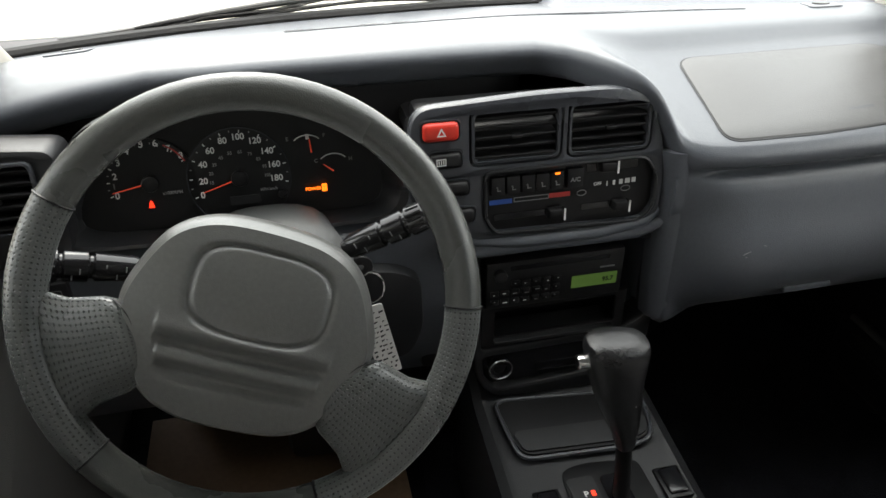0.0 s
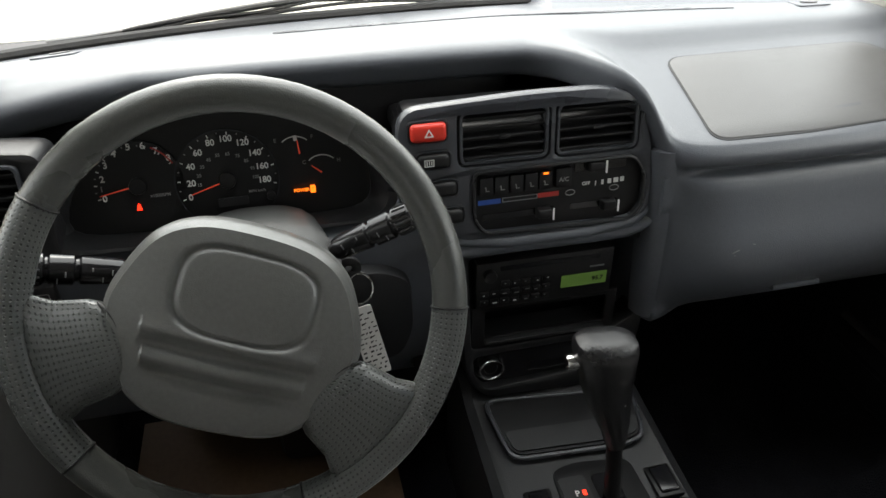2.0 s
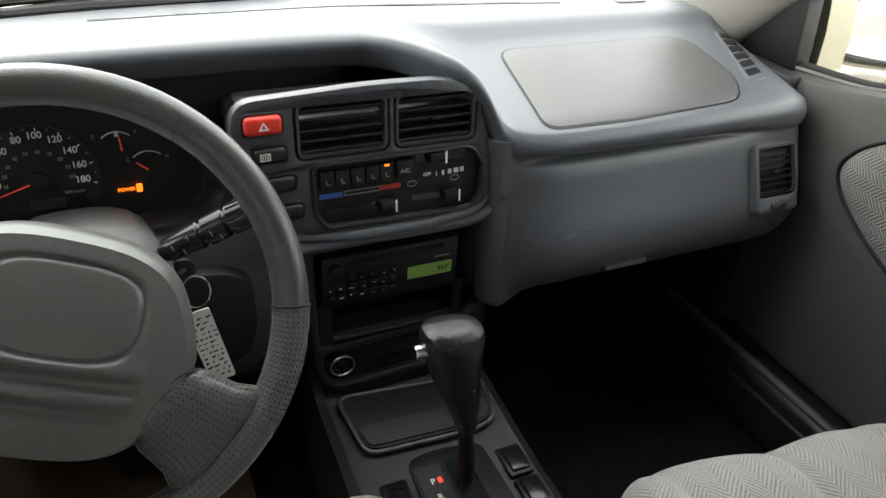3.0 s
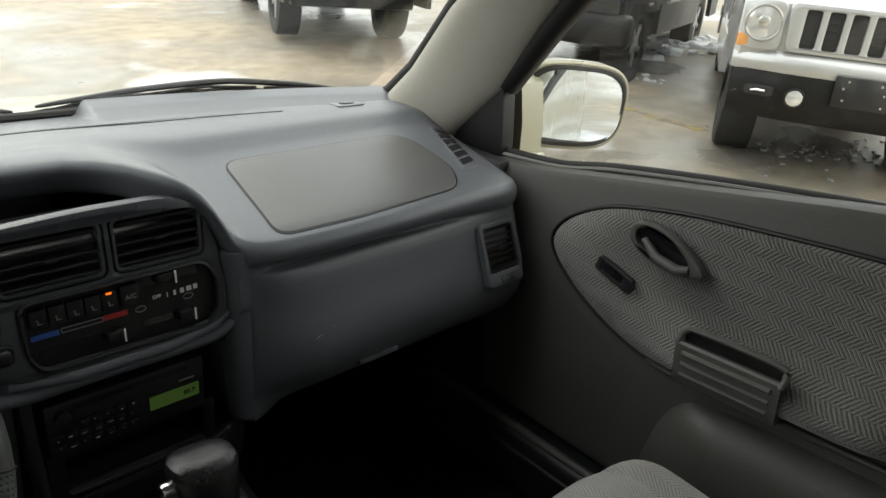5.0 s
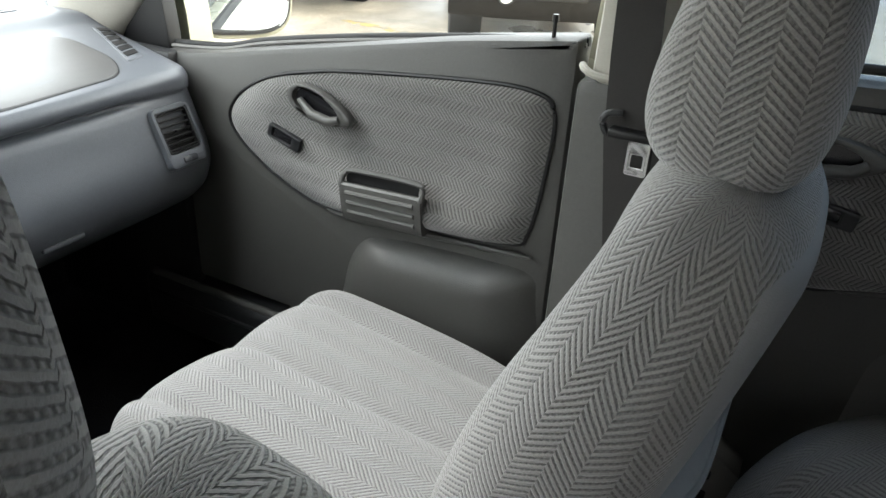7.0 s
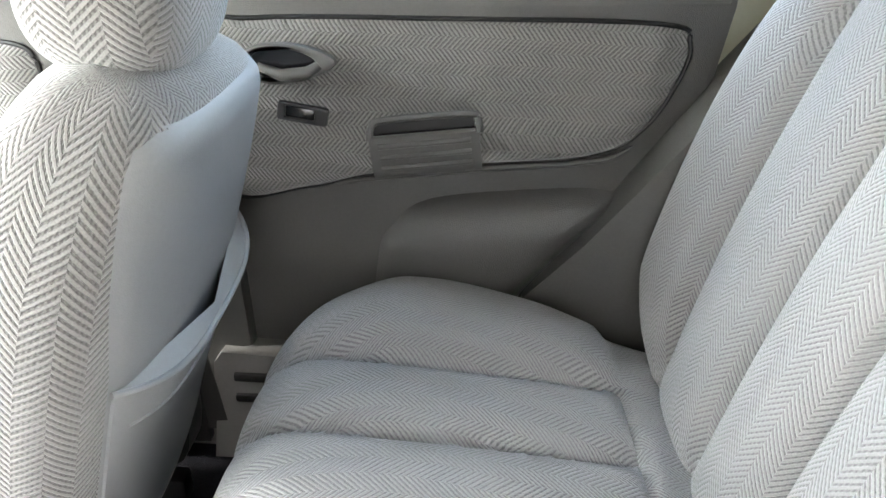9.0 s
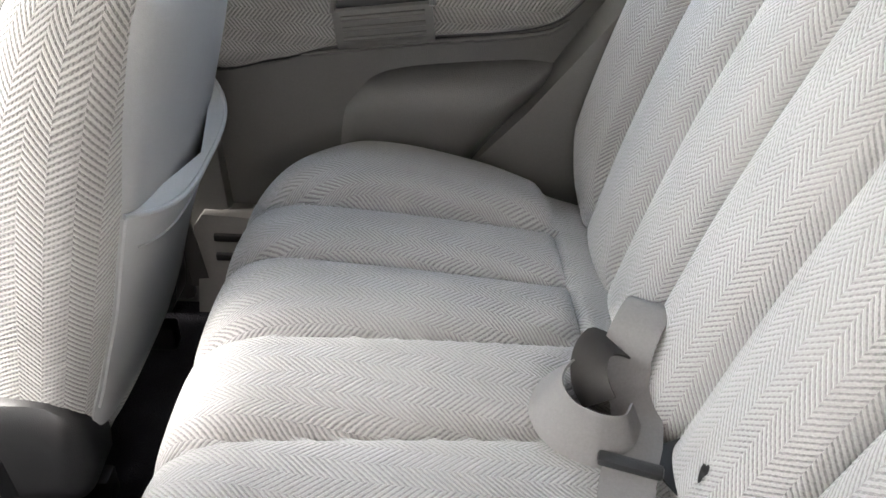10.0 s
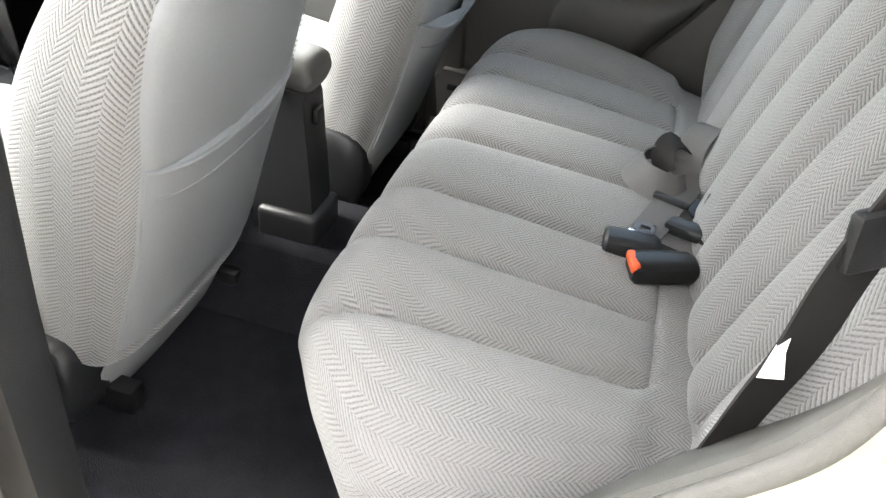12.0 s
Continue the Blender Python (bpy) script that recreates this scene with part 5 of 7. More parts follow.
for x0, x1, y, kx in ((-0.083, 0.008, -0.0165, 0.0015), (0.028, 0.090, -0.0155, 0.085), (0.032, 0.098, 0.037, 0.066)):
    part("slider_slot", plate([rounded(rect(x0, -0.0075 if y > 0 else -0.004, x1, 0.0055 if y > 0 else 0.004), 0.002, 2)], 0.0010, fs(0, y, -0.0078)), M_GLOSS, stack)
    kn = part("slider_knob", rbox((0.020 if y < 0 else 0.024, 0.014, 0.012), (0, 0, 0.004), 0.002, fs(kx - 0.009, y, -0.006), taper=0.8), M_BLACK, stack)
    part("pointer", plate([rect(-0.0009, -0.0075, 0.0009, 0.0075)], 0.0016, fs(kx + 0.001, y, 0.0060)), M_WHITE, kn)
words("fan_marks", "OFF", 0.0058, fs(0.0475, 0.0128, -0.0078), M_WHITE, stack)
for i, w in enumerate((0.0012, 0.0030, 0.0046, 0.0062, 0.0050)):
    part("fan_mark", plate([rect(-w / 2, -0.003, w / 2, 0.003)], 0.0006, fs((0.060, 0.069, 0.078, 0.0865, 0.0945)[i], 0.0118 + 0.0004 * i, -0.0078)), M_WHITE, stack)
for x, y in ((0.0275, 0.0035), (0.0845, 0.0035)):
    arcp = [fs(x, y, -0.0078) @ V((0.006 * math.cos(radians(a)), 0.0035 * math.sin(radians(a)), 0)) for a in range(0, 361, 30)]
    part("air_symbol", tube(arcp, 0.0006, 5), M_GREYPRINT, stack)


def push_button(x, y, w, h, mat, label):
    t = thing("push_button", fs(x, y).translation, label, "button", "push buttons")
    part("frame", plate([rounded(rect(-w / 2 - 0.003, -h / 2 - 0.003, w / 2 + 0.003, h / 2 + 0.003), 0.007, 4)], 0.004, fs(x, y, 0.0014), 0.001), M_BLACK, t)
    part("cap", rbox((w, h, 0.012), (0, 0, 0), 0.0058, fs(x, y, 0.002), 4), mat, t)
    rim = [fs(x, y, 0.0016) @ V((q.x, q.y, 0)) for q in rounded(rect(-w / 2 - 0.002, -h / 2 - 0.002, w / 2 + 0.002, h / 2 + 0.002), 0.008, 5)]
    part("rim", tube(rim + rim[:1], 0.0009, 6), M_STACK, t)
    return t


hz = push_button(-0.147, 0.100, 0.041, 0.0215, M_RED, "red hazard button with a white triangle")
part("triangle", plate([[(-0.0055, -0.004), (0.0055, -0.004), (0, 0.0055)], [(-0.003, -0.0026), (0.003, -0.0026), (0, 0.0028)][::-1]], 0.0006, fs(-0.147, 0.100, 0.0086)), M_WHITE, hz)
df = push_button(-0.142, 0.066, 0.036, 0.018, M_BLACK, "black heated-window button in the centre stack")
part("symbol", plate([rect(-0.0055, -0.004, 0.0055, 0.004), rect(-0.0046, -0.0031, 0.0046, 0.0031)[::-1]], 0.0006, fs(-0.148, 0.066, 0.0086)), M_WHITE, df)
for i in range(3):
    part("symbol", plate([rect(-0.0032 + 0.0027 * i, -0.0022, -0.0022 + 0.0027 * i, 0.0022)], 0.0006, fs(-0.148, 0.066, 0.0086)), M_WHITE, df)
push_button(-0.133, 0.031, 0.034, 0.018, M_BLACK, "plain black button in the centre stack")
push_button(-0.124, -0.004, 0.030, 0.018, M_BLACK, "plain black button low in the centre stack")

# lower part: radio bay, ashtray, lighter
lower = rounded([(-0.112, -0.050), (0.02, -0.052), (0.126, -0.046), (0.150, -0.07), (0.158, -0.12), (0.154, -0.24), (0.145, -0.275), (0.09, -0.325), (-0.072, -0.318), (-0.098, -0.28), (-0.110, -0.15)], [0.01, 0.03, 0.03, 0.02, 0.03, 0.03, 0.03, 0.03, 0.03, 0.03, 0.03], 4)
lh = [rounded([(-0.098, -0.078), (0.100, -0.072), (0.142, -0.082), (0.142, -0.205), (0.112, -0.222), (-0.092, -0.226)], [0.006, 0.006, 0.01, 0.01, 0.008, 0.006], 3)[::-1], rounded([(-0.090, -0.240), (0.112, -0.236), (0.100, -0.292), (-0.070, -0.302), (-0.086, -0.28)], 0.012, 3)[::-1]]
part("lower_bezel", plate([lower] + lh, 0.04, FL, 0.004), M_CHAR, stack)
part("stack_lip", tube([(-0.118, 0.236, 0.957), (-0.05, 0.231, 0.950), (0.05, 0.231, 0.950), (0.110, 0.234, 0.957), (0.142, 0.242, 0.975)], [0.007, 0.009, 0.009, 0.009, 0.007], 10), M_DASH, stack)
part("ashtray", plate([rounded(rect(-0.088, -0.298, 0.110, -0.237), 0.008, 3)], 0.006, fl(0, 0, -0.012)), M_GLOSS, stack, "glossy black ashtray front")
part("ashtray_pull", rbox((0.075, 0.005, 0.010), (0.030, -0.283, -0.009), 0.002, FL), M_GLOSS, stack)
lt = thing("cigarette_lighter", (-0.063, 0.236, 0.733), "round lighter socket with a chrome ring", "socket")
part("socket", disc(0.0145, 0.02, fl(-0.063, -0.266, -0.002), 28, 0.010), M_BLACK, lt)
part("ring", tube([fl(-0.063, -0.266, 0.0) @ V((0.0165 * math.cos(a), 0.0165 * math.sin(a), 0)) for a in (2 * math.pi * i / 28 for i in range(29))], 0.0016, 8), M_CHROME, lt)
part("cap", disc(0.009, 0.006, fl(-0.063, -0.266, -0.003), 24, 0, None, 0.001), M_GLOSS, lt)

radio = thing("car_radio", (0.005, 0.25, 0.88), "black car radio with a green display", "radio")
part("body", rbox((0.186, 0.072, 0.03), (0.004, -0.120, -0.012), 0.003, FL), M_BLACK, radio)
part("disc_slot", plate([rounded(rect(-0.066, -0.0035, 0.068, 0.0035), 0.002, 2)], 0.0008, fl(0.008, -0.094, 0.0036)), M_GLOSS, radio)
part("knob", disc(0.0085, 0.012, fl(-0.072, -0.101, 0.012), 24, 0, None, 0.002), M_BLACK, radio)
part("display", plate([rounded(rect(-0.0315, -0.0095, 0.0315, 0.0095), 0.001, 2)], 0.0008, fl(0.0575, -0.1285, 0.0036)), M_LCD, radio, "lit green display")
words("digits", "95.7", 0.009, fl(0.076, -0.129, 0.0040), M_BLACK, radio)
rng = random.Random(4)
for j, y in enumerate((-0.117, -0.1305, -0.144)):
    for i in range(7):
        x = -0.078 + 0.0138 * i
        if j == 0 and i < 2:
            continue
        kb = part("key", rbox((0.0112, 0.0085, 0.004), (0, 0, 0), 0.0015, fl(x, y, 0.0036)), M_BLACK, radio)
        w = rng.choice((0.002, 0.004, 0.006))
        part("key_mark", plate([rect(-w / 2, -0.0006, w / 2, 0.0006)], 0.0003, fl(x + rng.uniform(-0.002, 0.002), y + rng.uniform(-0.002, 0.002), 0.0060)), M_GREYPRINT if rng.random() < 0.6 else M_WHITE, kb)
part("pocket_floor", rbox((0.17, 0.006, 0.05), (0.01, -0.214, -0.02), 0.002, FL), M_CHAR, stack)
part("pocket_frame", plate([rect(-0.092, -0.226, 0.112, -0.158), rounded(rect(-0.074, -0.209, 0.098, -0.166), 0.004, 2)[::-1]], 0.006, fl(0, 0, -0.004), 0.001), M_BLACK, stack)
part("maker_mark", plate([rect(-0.010, -0.0012, 0.010, 0.0012)], 0.0004, fl(0.074, -0.1095, 0.0037)), M_GREYPRINT, radio)

# ---------------------------------------------------------------- steering wheel and column
WC = Matrix.Translation((-0.351, 0.006, 1.070)) @ pose(0, 0, 0, -28.8) @ FACE @ pose(0, 0, 0, 0, 0, -22)
wheel = thing("steering_wheel", (-0.351, 0.006, 1.07), "grey vinyl steering wheel with two perforated spokes", "steering wheel")


def rim_piece(a0, a1, r):
    n = max(6, int(abs(a1 - a0) / 5))
    rings = []
    for i in range(n + 1):
        a = radians(a0 + (a1 - a0) * i / n)
        out = V((math.cos(a), math.sin(a), 0))
        rings.append([WC @ (out * 0.1715 + out * r * 0.96 * math.cos(b) + V((0, 0, 1)) * r * 1.05 * math.sin(b)) for b in (2 * math.pi * k / 18 for k in range(18))])
    return loft(rings)


part("rim", rim_piece(14, 166, 0.0158), M_GRIP, wheel)
part("rim", rim_piece(238, 302, 0.0158), M_GRIP, wheel)
for s in (0, 1):
    a, b = (166, 238) if s else (-58, 14)
    grip = part("rim_grip", rim_piece(a + 0.4, b - 0.4, 0.0162), M_PERF, wheel, "perforated leather grip")
    for e in (a, b):
        c = V((math.cos(radians(e)), math.sin(radians(e)), 0))
        loop = [WC @ (c * 0.1715 + c * 0.0157 * math.cos(q) + V((0, 0, 1)) * 0.0168 * math.sin(q)) for q in (2 * math.pi * k / 20 for k in range(21))]
        part("seam", tube(loop, 0.0010, 6), M_BLACK, grip)


SPOKE = ((0.0875, 0.010, 0.018, 0.013), (0.0885, 0.019, 0.018, 0.015), (0.092, 0.028, 0.0175, 0.0165), (0.098, 0.0345, 0.016, 0.0175), (0.107, 0.0385, 0.013, 0.018), (0.119, 0.0405, 0.009, 0.0175), (0.134, 0.0435, 0.004, 0.0165), (0.148, 0.051, 0.0, 0.0155), (0.163, 0.064, -0.004, 0.013))


def spoke(sx):
    """A spoke whose rounded inner end is let into the hub."""
    rings = []
    side = V((sx * 0.49, 0.87, 0))
    for d, w, z, th in SPOKE:
        c = V((sx * d * 0.87, -d * 0.49, z))
        rings.append([WC @ (c + side * u + V((0, 0, 1)) * v) for u, v in (oval(2 * math.pi * k / 28, w, th, 2.5) for k in range(28))])
    return loft(rings)


def spoke_seam(sx):
    side = V((sx * 0.49, 0.87, 0))
    line = [(d, w) for d, w, z, th in SPOKE[:4]]
    z = (0.0318, 0.0312, 0.0290, 0.0215)
    ends = [V((sx * d * 0.87, -d * 0.49, zz)) + side * w for (d, w), zz in zip(line, z)]
    back = [V((sx * d * 0.87, -d * 0.49, zz)) - side * w for (d, w), zz in zip(line, z)]
    return tube([WC @ p for p in spline(ends[::-1] + back, 4)], 0.0011, 6)


for sx in (-1, 1):
    sp = part("spoke", spoke(sx), M_PERF, wheel, "perforated leather spoke")
    part("seam", spoke_seam(sx), M_BLACK, sp)
hubline = [(0, 0.068), (0.045, 0.064), (0.075, 0.048), (0.093, 0.018), (0.102, -0.018), (0.088, -0.050), (0.074, -0.080), (0.045, -0.097), (0, -0.101)]
hubline = [V((*p, 0)) for p in hubline + [(-x, y) for x, y in hubline[-2:0:-1]]]


def hub_dip(x, y):
    z = 0.0
    for cy, hw in ((-0.036, 0.067), (-0.058, 0.062)):
        if abs(x) < hw:
            z += notch(y, cy, 0.0055, 0.0045) * (1 - (abs(x) / hw) ** 8)
            z += 0.0022 * math.exp(-((y - cy - 0.012) / 0.006) ** 2)
    e = (abs((x - 0.003) / 0.053) ** 3.2 + abs((y - 0.013) / 0.034) ** 3.2) ** 0.3125
    z += notch(e, 1.0, 0.055, 0.0032)
    z += -0.0008 * (1 - step(e, 0.97, 0.02))
    return z


def hub_mesh():
    line = ring_spline(hubline, 14)
    rings = []
    for s, z in ((1.0, -0.030), (1.0, -0.004), (0.994, 0.008), (0.975, 0.018), (0.93, 0.027)):
        rings.append([V((p.x * s, (p.y + 0.015) * s - 0.015, z)) for p in line])
    for k in range(1, 64):
        s = 0.93 * (1 - k / 64)
        rings.append([V((p.x * s, (p.y + 0.015) * s - 0.015, 0)) for p in line])
    for r in rings[5:]:
        for p in r:
            q = (p.x / 0.10) ** 2 + ((p.y + 0.015) / 0.085) ** 2
            p.z = 0.0285 + 0.0155 * (1 - min(1.0, q)) + hub_dip(p.x, p.y)
    return loft([[WC @ p for p in r] for r in rings])


part("airbag_hub", hub_mesh(), M_WHEEL, wheel)
colm = thing("steering_column", (-0.351, 0.15, 1.0), "grey plastic steering column cover with two black stalks", "steering column")
rings = []
for y, z, w, h in ((0.045, 1.035, 0.060, 0.050), (0.075, 1.020, 0.078, 0.060), (0.12, 1.012, 0.084, 0.064), (0.18, 0.985, 0.080, 0.066), (0.27, 0.95, 0.075, 0.066)):
    rings.append([V((-0.345 + u, y, z + v)) for u, v in (oval(2 * math.pi * k / 28, w, h, 2.8) for k in range(28))])
part("cover", loft(rings), M_COLUMN, colm)


def stalk(p, q, label):
    """A control stalk: thin neck, printed barrel, and a ribbed twist knob at its end."""
    p, q = V(p), V(q)
    prof = ((0, 0.006), (0.26, 0.007), (0.34, 0.0115), (0.60, 0.0128), (0.615, 0.0105), (0.635, 0.0105), (0.65, 0.0135), (0.80, 0.0135), (0.815, 0.011), (0.83, 0.011), (0.845, 0.0140), (0.975, 0.0132), (1.0, 0.0105))
    s = part("stalk", tube([p.lerp(q, u) for u, r in prof], [r for u, r in prof], 18), M_GLOSS, colm, label)
    d = (q - p).normalized()
    a = d.cross(V((0, 0, 1))).normalized()
    b = a.cross(d)
    for i in range(14):
        n = a * math.cos(2 * math.pi * i / 14) + b * math.sin(2 * math.pi * i / 14)
        part("knob_rib", tube([p.lerp(q, 0.86) + n * 0.0138, p.lerp(q, 0.965) + n * 0.0132], 0.0012, 5), M_BLACK, s)
    for u, v in ((0.40, 0.4), (0.46, -0.2), (0.53, 0.5), (0.70, 0.2), (0.75, -0.3)):
        n = (-a * math.cos(v) + b * math.sin(v)) if (-a).y < 0 else (a * math.cos(v) + b * math.sin(v))
        c = p.lerp(q, u) + n * (0.0122 if u < 0.6 else 0.0137)
        part("printed_mark", tube([c - b * 0.0026, c + b * 0.0026], 0.0006, 5), M_GREYPRINT, s)
    return s


stalk((-0.30, 0.11, 1.035), (-0.192, 0.088, 1.089), "glossy black wiper stalk")
stalk((-0.42, 0.11, 1.045), (-0.535, 0.088, 1.083), "glossy black lamp stalk")
key = thing("ignition_key_tag", (-0.24, 0.15, 0.92), "white card tag hanging from the ignition key", "tag")
part("key_ring", tube([V((-0.243 + 0.014 * math.cos(a), 0.15, 0.968 + 0.020 * math.sin(a))) for a in (2 * math.pi * k / 18 for k in range(19))], 0.0012, 6), M_CHROME, key)
part("key_bow", disc(0.014, 0.004, on_face(-0.252, 0.165, 0.985), 20, 0.004, None, 0.001), M_BLACK, key)
TG = on_face(-0.237, 0.142, 0.90, 0) @ pose(0, 0, 0, 0, 0, 11)
part("card", plate([rounded(rect(-0.014, -0.050, 0.013, 0.050), 0.003, 3)], 0.0012, TG), M_PAPER, key)
ink = random.Random(8)
for i in range(13):
    y = -0.042 + 0.0068 * i
    x = -0.0115
    while x < 0.009:
        w = ink.uniform(0.0015, 0.006)
        h = ink.uniform(0.0006, 0.0022)
        part("ink_line", plate([[(x, y - h), (x + w, y + ink.uniform(-0.001, 0.001)), (x + w, y + h), (x, y + h * 0.6)]], 0.0002, TG @ Matrix.Translation((0, 0, 0.0004))), M_BLACK, key)
        x += w + ink.uniform(0.0012, 0.005)

# ---------------------------------------------------------------- centre console and gear lever
console = thing("centre_console", (CX, 0.0, 0.5), "dark plastic centre console with a tray and padded rear box", "console")


def con_z(y):
    return 0.655 + 0.12 * (y - 0.06) if y > 0.06 else 0.655


rings = []
for y in (0.31, 0.27, 0.24, 0.20, 0.12, 0.05, -0.05, -0.2, -0.36, -0.42):
    zt = con_z(y) + (0.014 if y > 0.25 else 0)
    rings.append([V((x, y, z)) for x, z in ((-0.115, 0.5), (-0.108, zt - 0.05), (-0.100, zt - 0.008), (-0.088, zt), (-0.078, zt - 0.004), (0.13, zt - 0.004), (0.142, zt), (0.156, zt - 0.008), (0.165, zt - 0.05), (0.172, 0.5))])
part("console_body", loft(rings), M_CHAR, console)
# flat plates: black for the deep tray's shade, charcoal for its lighter front wall
part("tray", plate([rounded([(-0.072, 0.232), (0.138, 0.212), (0.122, 0.138), (0.09, 0.130), (-0.060, 0.138)], [0.02, 0.02, 0.02, 0.02, 0.02], 4)], 0.004, Matrix.Translation((0, 0, 0.6725)) @ pose(0, 0, 0, 6.0) @ Matrix.Translation((0, 0, -0.016))), M_BLACK, console)
part("tray_wall", plate([rounded([(-0.062, 0.176), (0.128, 0.168), (0.118, 0.140), (0.09, 0.134), (-0.056, 0.142)], 0.010, 4)], 0.003, Matrix.Translation((0, 0, 0.6745)) @ pose(0, 0, 0, 6.0) @ Matrix.Translation((0, 0, -0.015))), M_CHAR, console)
tr = [Matrix.Translation((0, 0, 0.669)) @ pose(0, 0, 0, 6.8) @ V((p.x, p.y, -0.0165)) for p in rounded([(-0.075, 0.235), (0.141, 0.215), (0.125, 0.134), (0.09, 0.126), (-0.063, 0.134)], [0.02] * 5, 4)]
part("tray_rim", tube(tr + tr[:1], 0.0032, 8), M_STACK, console)
part("gate_plate", plate([rounded([(-0.024, -0.05), (0.094, -0.05), (0.092, 0.112), (0.02, 0.122), (-0.016, 0.114)], 0.014, 4)], 0.006, Matrix.Translation((0, 0, 0.6585)), 0.002), M_BLACK, console, "black gear selector plate")
part("gate_slot", plate([rounded(rect(0.030, -0.04, 0.062, 0.095), 0.008, 3)], 0.002, Matrix.Translation((0, 0, 0.6600))), M_GLOSS, console)
part("gear_window", plate([rounded(rect(-0.014, -0.03, 0.022, 0.098), 0.006, 3)], 0.002, Matrix.Translation((0, 0, 0.6602))), M_CHAR, console)
for i, ch in enumerate("PRN"):
    words("gear_letter", ch, 0.012, Matrix.Translation((0.004, 0.070 - 0.025 * i, 0.6605)), M_WHITE, console)
part("gear_marker", plate([rect(0.011, 0.066, 0.016, 0.074)], 0.0005, Matrix.Translation((0, 0, 0.6609))), M_GLOWRED, console)
for x, y in ((0.122, 0.067), (0.122, 0.012), (-0.045, 0.065)):
    ws = thing("window_switch", (x, y, 0.655), "black rocker switch on the console", "switch", "switches")
    part("frame", rbox((0.036, 0.050, 0.008), (x, y, 0.655), 0.003), M_BLACK, ws)
    part("rocker", rbox((0.026, 0.040, 0.008), (x, y, 0.6590), 0.003, None, 3), M_GLOSS, ws)
# rear storage box with a padded lid
part("box", loft([[V((x, y, z)) for x, z in ((-0.015, 0.5), (-0.012, zt - 0.02), (-0.004, zt), (0.06, zt), (0.072, zt - 0.02), (0.075, 0.5))] for y, zt in ((-0.48, 0.70), (-0.488, 0.845), (-0.57, 0.850), (-0.588, 0.85), (-0.60, 0.70), (-0.61, 0.5))]), M_CHAR, console)


def arm_lid(a, s):
    x, z = oval(a, 0.052, 0.032, 3.2)
    k = ease(s, 0.20, 2.4)
    return V((0.030 + x * (0.80 + 0.20 * k), -0.606 + 0.128 * s, 0.882 + 0.012 * s + z * (0.35 + 0.65 * k)))


part("armrest", pad(arm_lid, 40, 20), M_DOOR, console, "padded grey armrest lid")
part("latch", rbox((0.03, 0.012, 0.03), (0.030, -0.598, 0.80), 0.004), M_BLACK, console)
part("base_block", rbox((0.118, 0.125, 0.13), (0.030, -0.556, 0.545), 0.014, None, 4), M_CHAR, console)
hb = thing("handbrake_lever", (-0.005, -0.3, 0.65), "black handbrake lever beside the console box", "lever")
part("handle", tube([(0.005, -0.12, 0.70), (0.0, -0.20, 0.69), (-0.005, -0.36, 0.655)], [0.013, 0.015, 0.012], 14), M_BLACK, hb)

lever = thing("gear_lever", (0.045, 0.06, 0.66), "black automatic gear lever with a leather-grain knob", "gear lever")
part("shaft", tube([(0.047, 0.060, 0.655), (0.042, 0.062, 0.72), (0.035, 0.066, 0.80)], [0.011, 0.0098, 0.010]), M_BLACK, lever)
rings = []
for z, c, w, d in ((0.765, 0.038, 0.0115, 0.013), (0.785, 0.035, 0.0145, 0.016), (0.808, 0.029, 0.0195, 0.019), (0.838, 0.021, 0.025, 0.022), (0.870, 0.014, 0.0295, 0.024), (0.898, 0.010, 0.0335, 0.026), (0.914, 0.008, 0.036, 0.0265), (0.924, 0.0075, 0.0365, 0.0255), (0.931, 0.008, 0.034, 0.022), (0.9345, 0.008, 0.027, 0.015), (0.9355, 0.008, 0.014, 0.007)):
    lean = max(0.0, min(1.0, (z - 0.84) / 0.07))
    rings.append([V((c + u, 0.062 + v, z - 0.011 - 0.10 * u * lean + 0.06 * v * lean)) for u, v in (oval(2 * math.pi * k / 32, w, d, 2.8) for k in range(32))])
part("knob", loft(rings), material("knob_leather", (0.014, 0.014, 0.0145), 0.26, grain=0.2, scale=60, bump=0.22, bump_scale=700), lever)
part("release_button", tube([(-0.022, 0.060, 0.898), (-0.036, 0.060, 0.900), (-0.0375, 0.060, 0.900)], [0.0085, 0.0085, 0.0072], 18), M_CHROME, lever, "chrome release button")
for i in range(5):
    part("printed_mark", plate([rect(-0.0016, -0.0008, 0.0016, 0.0008)], 0.0004, on_face(0.010 + 0.005 * i, 0.0402, 0.838, 6)), M_GREYPRINT, lever)

# ---------------------------------------------------------------- right-hand doors


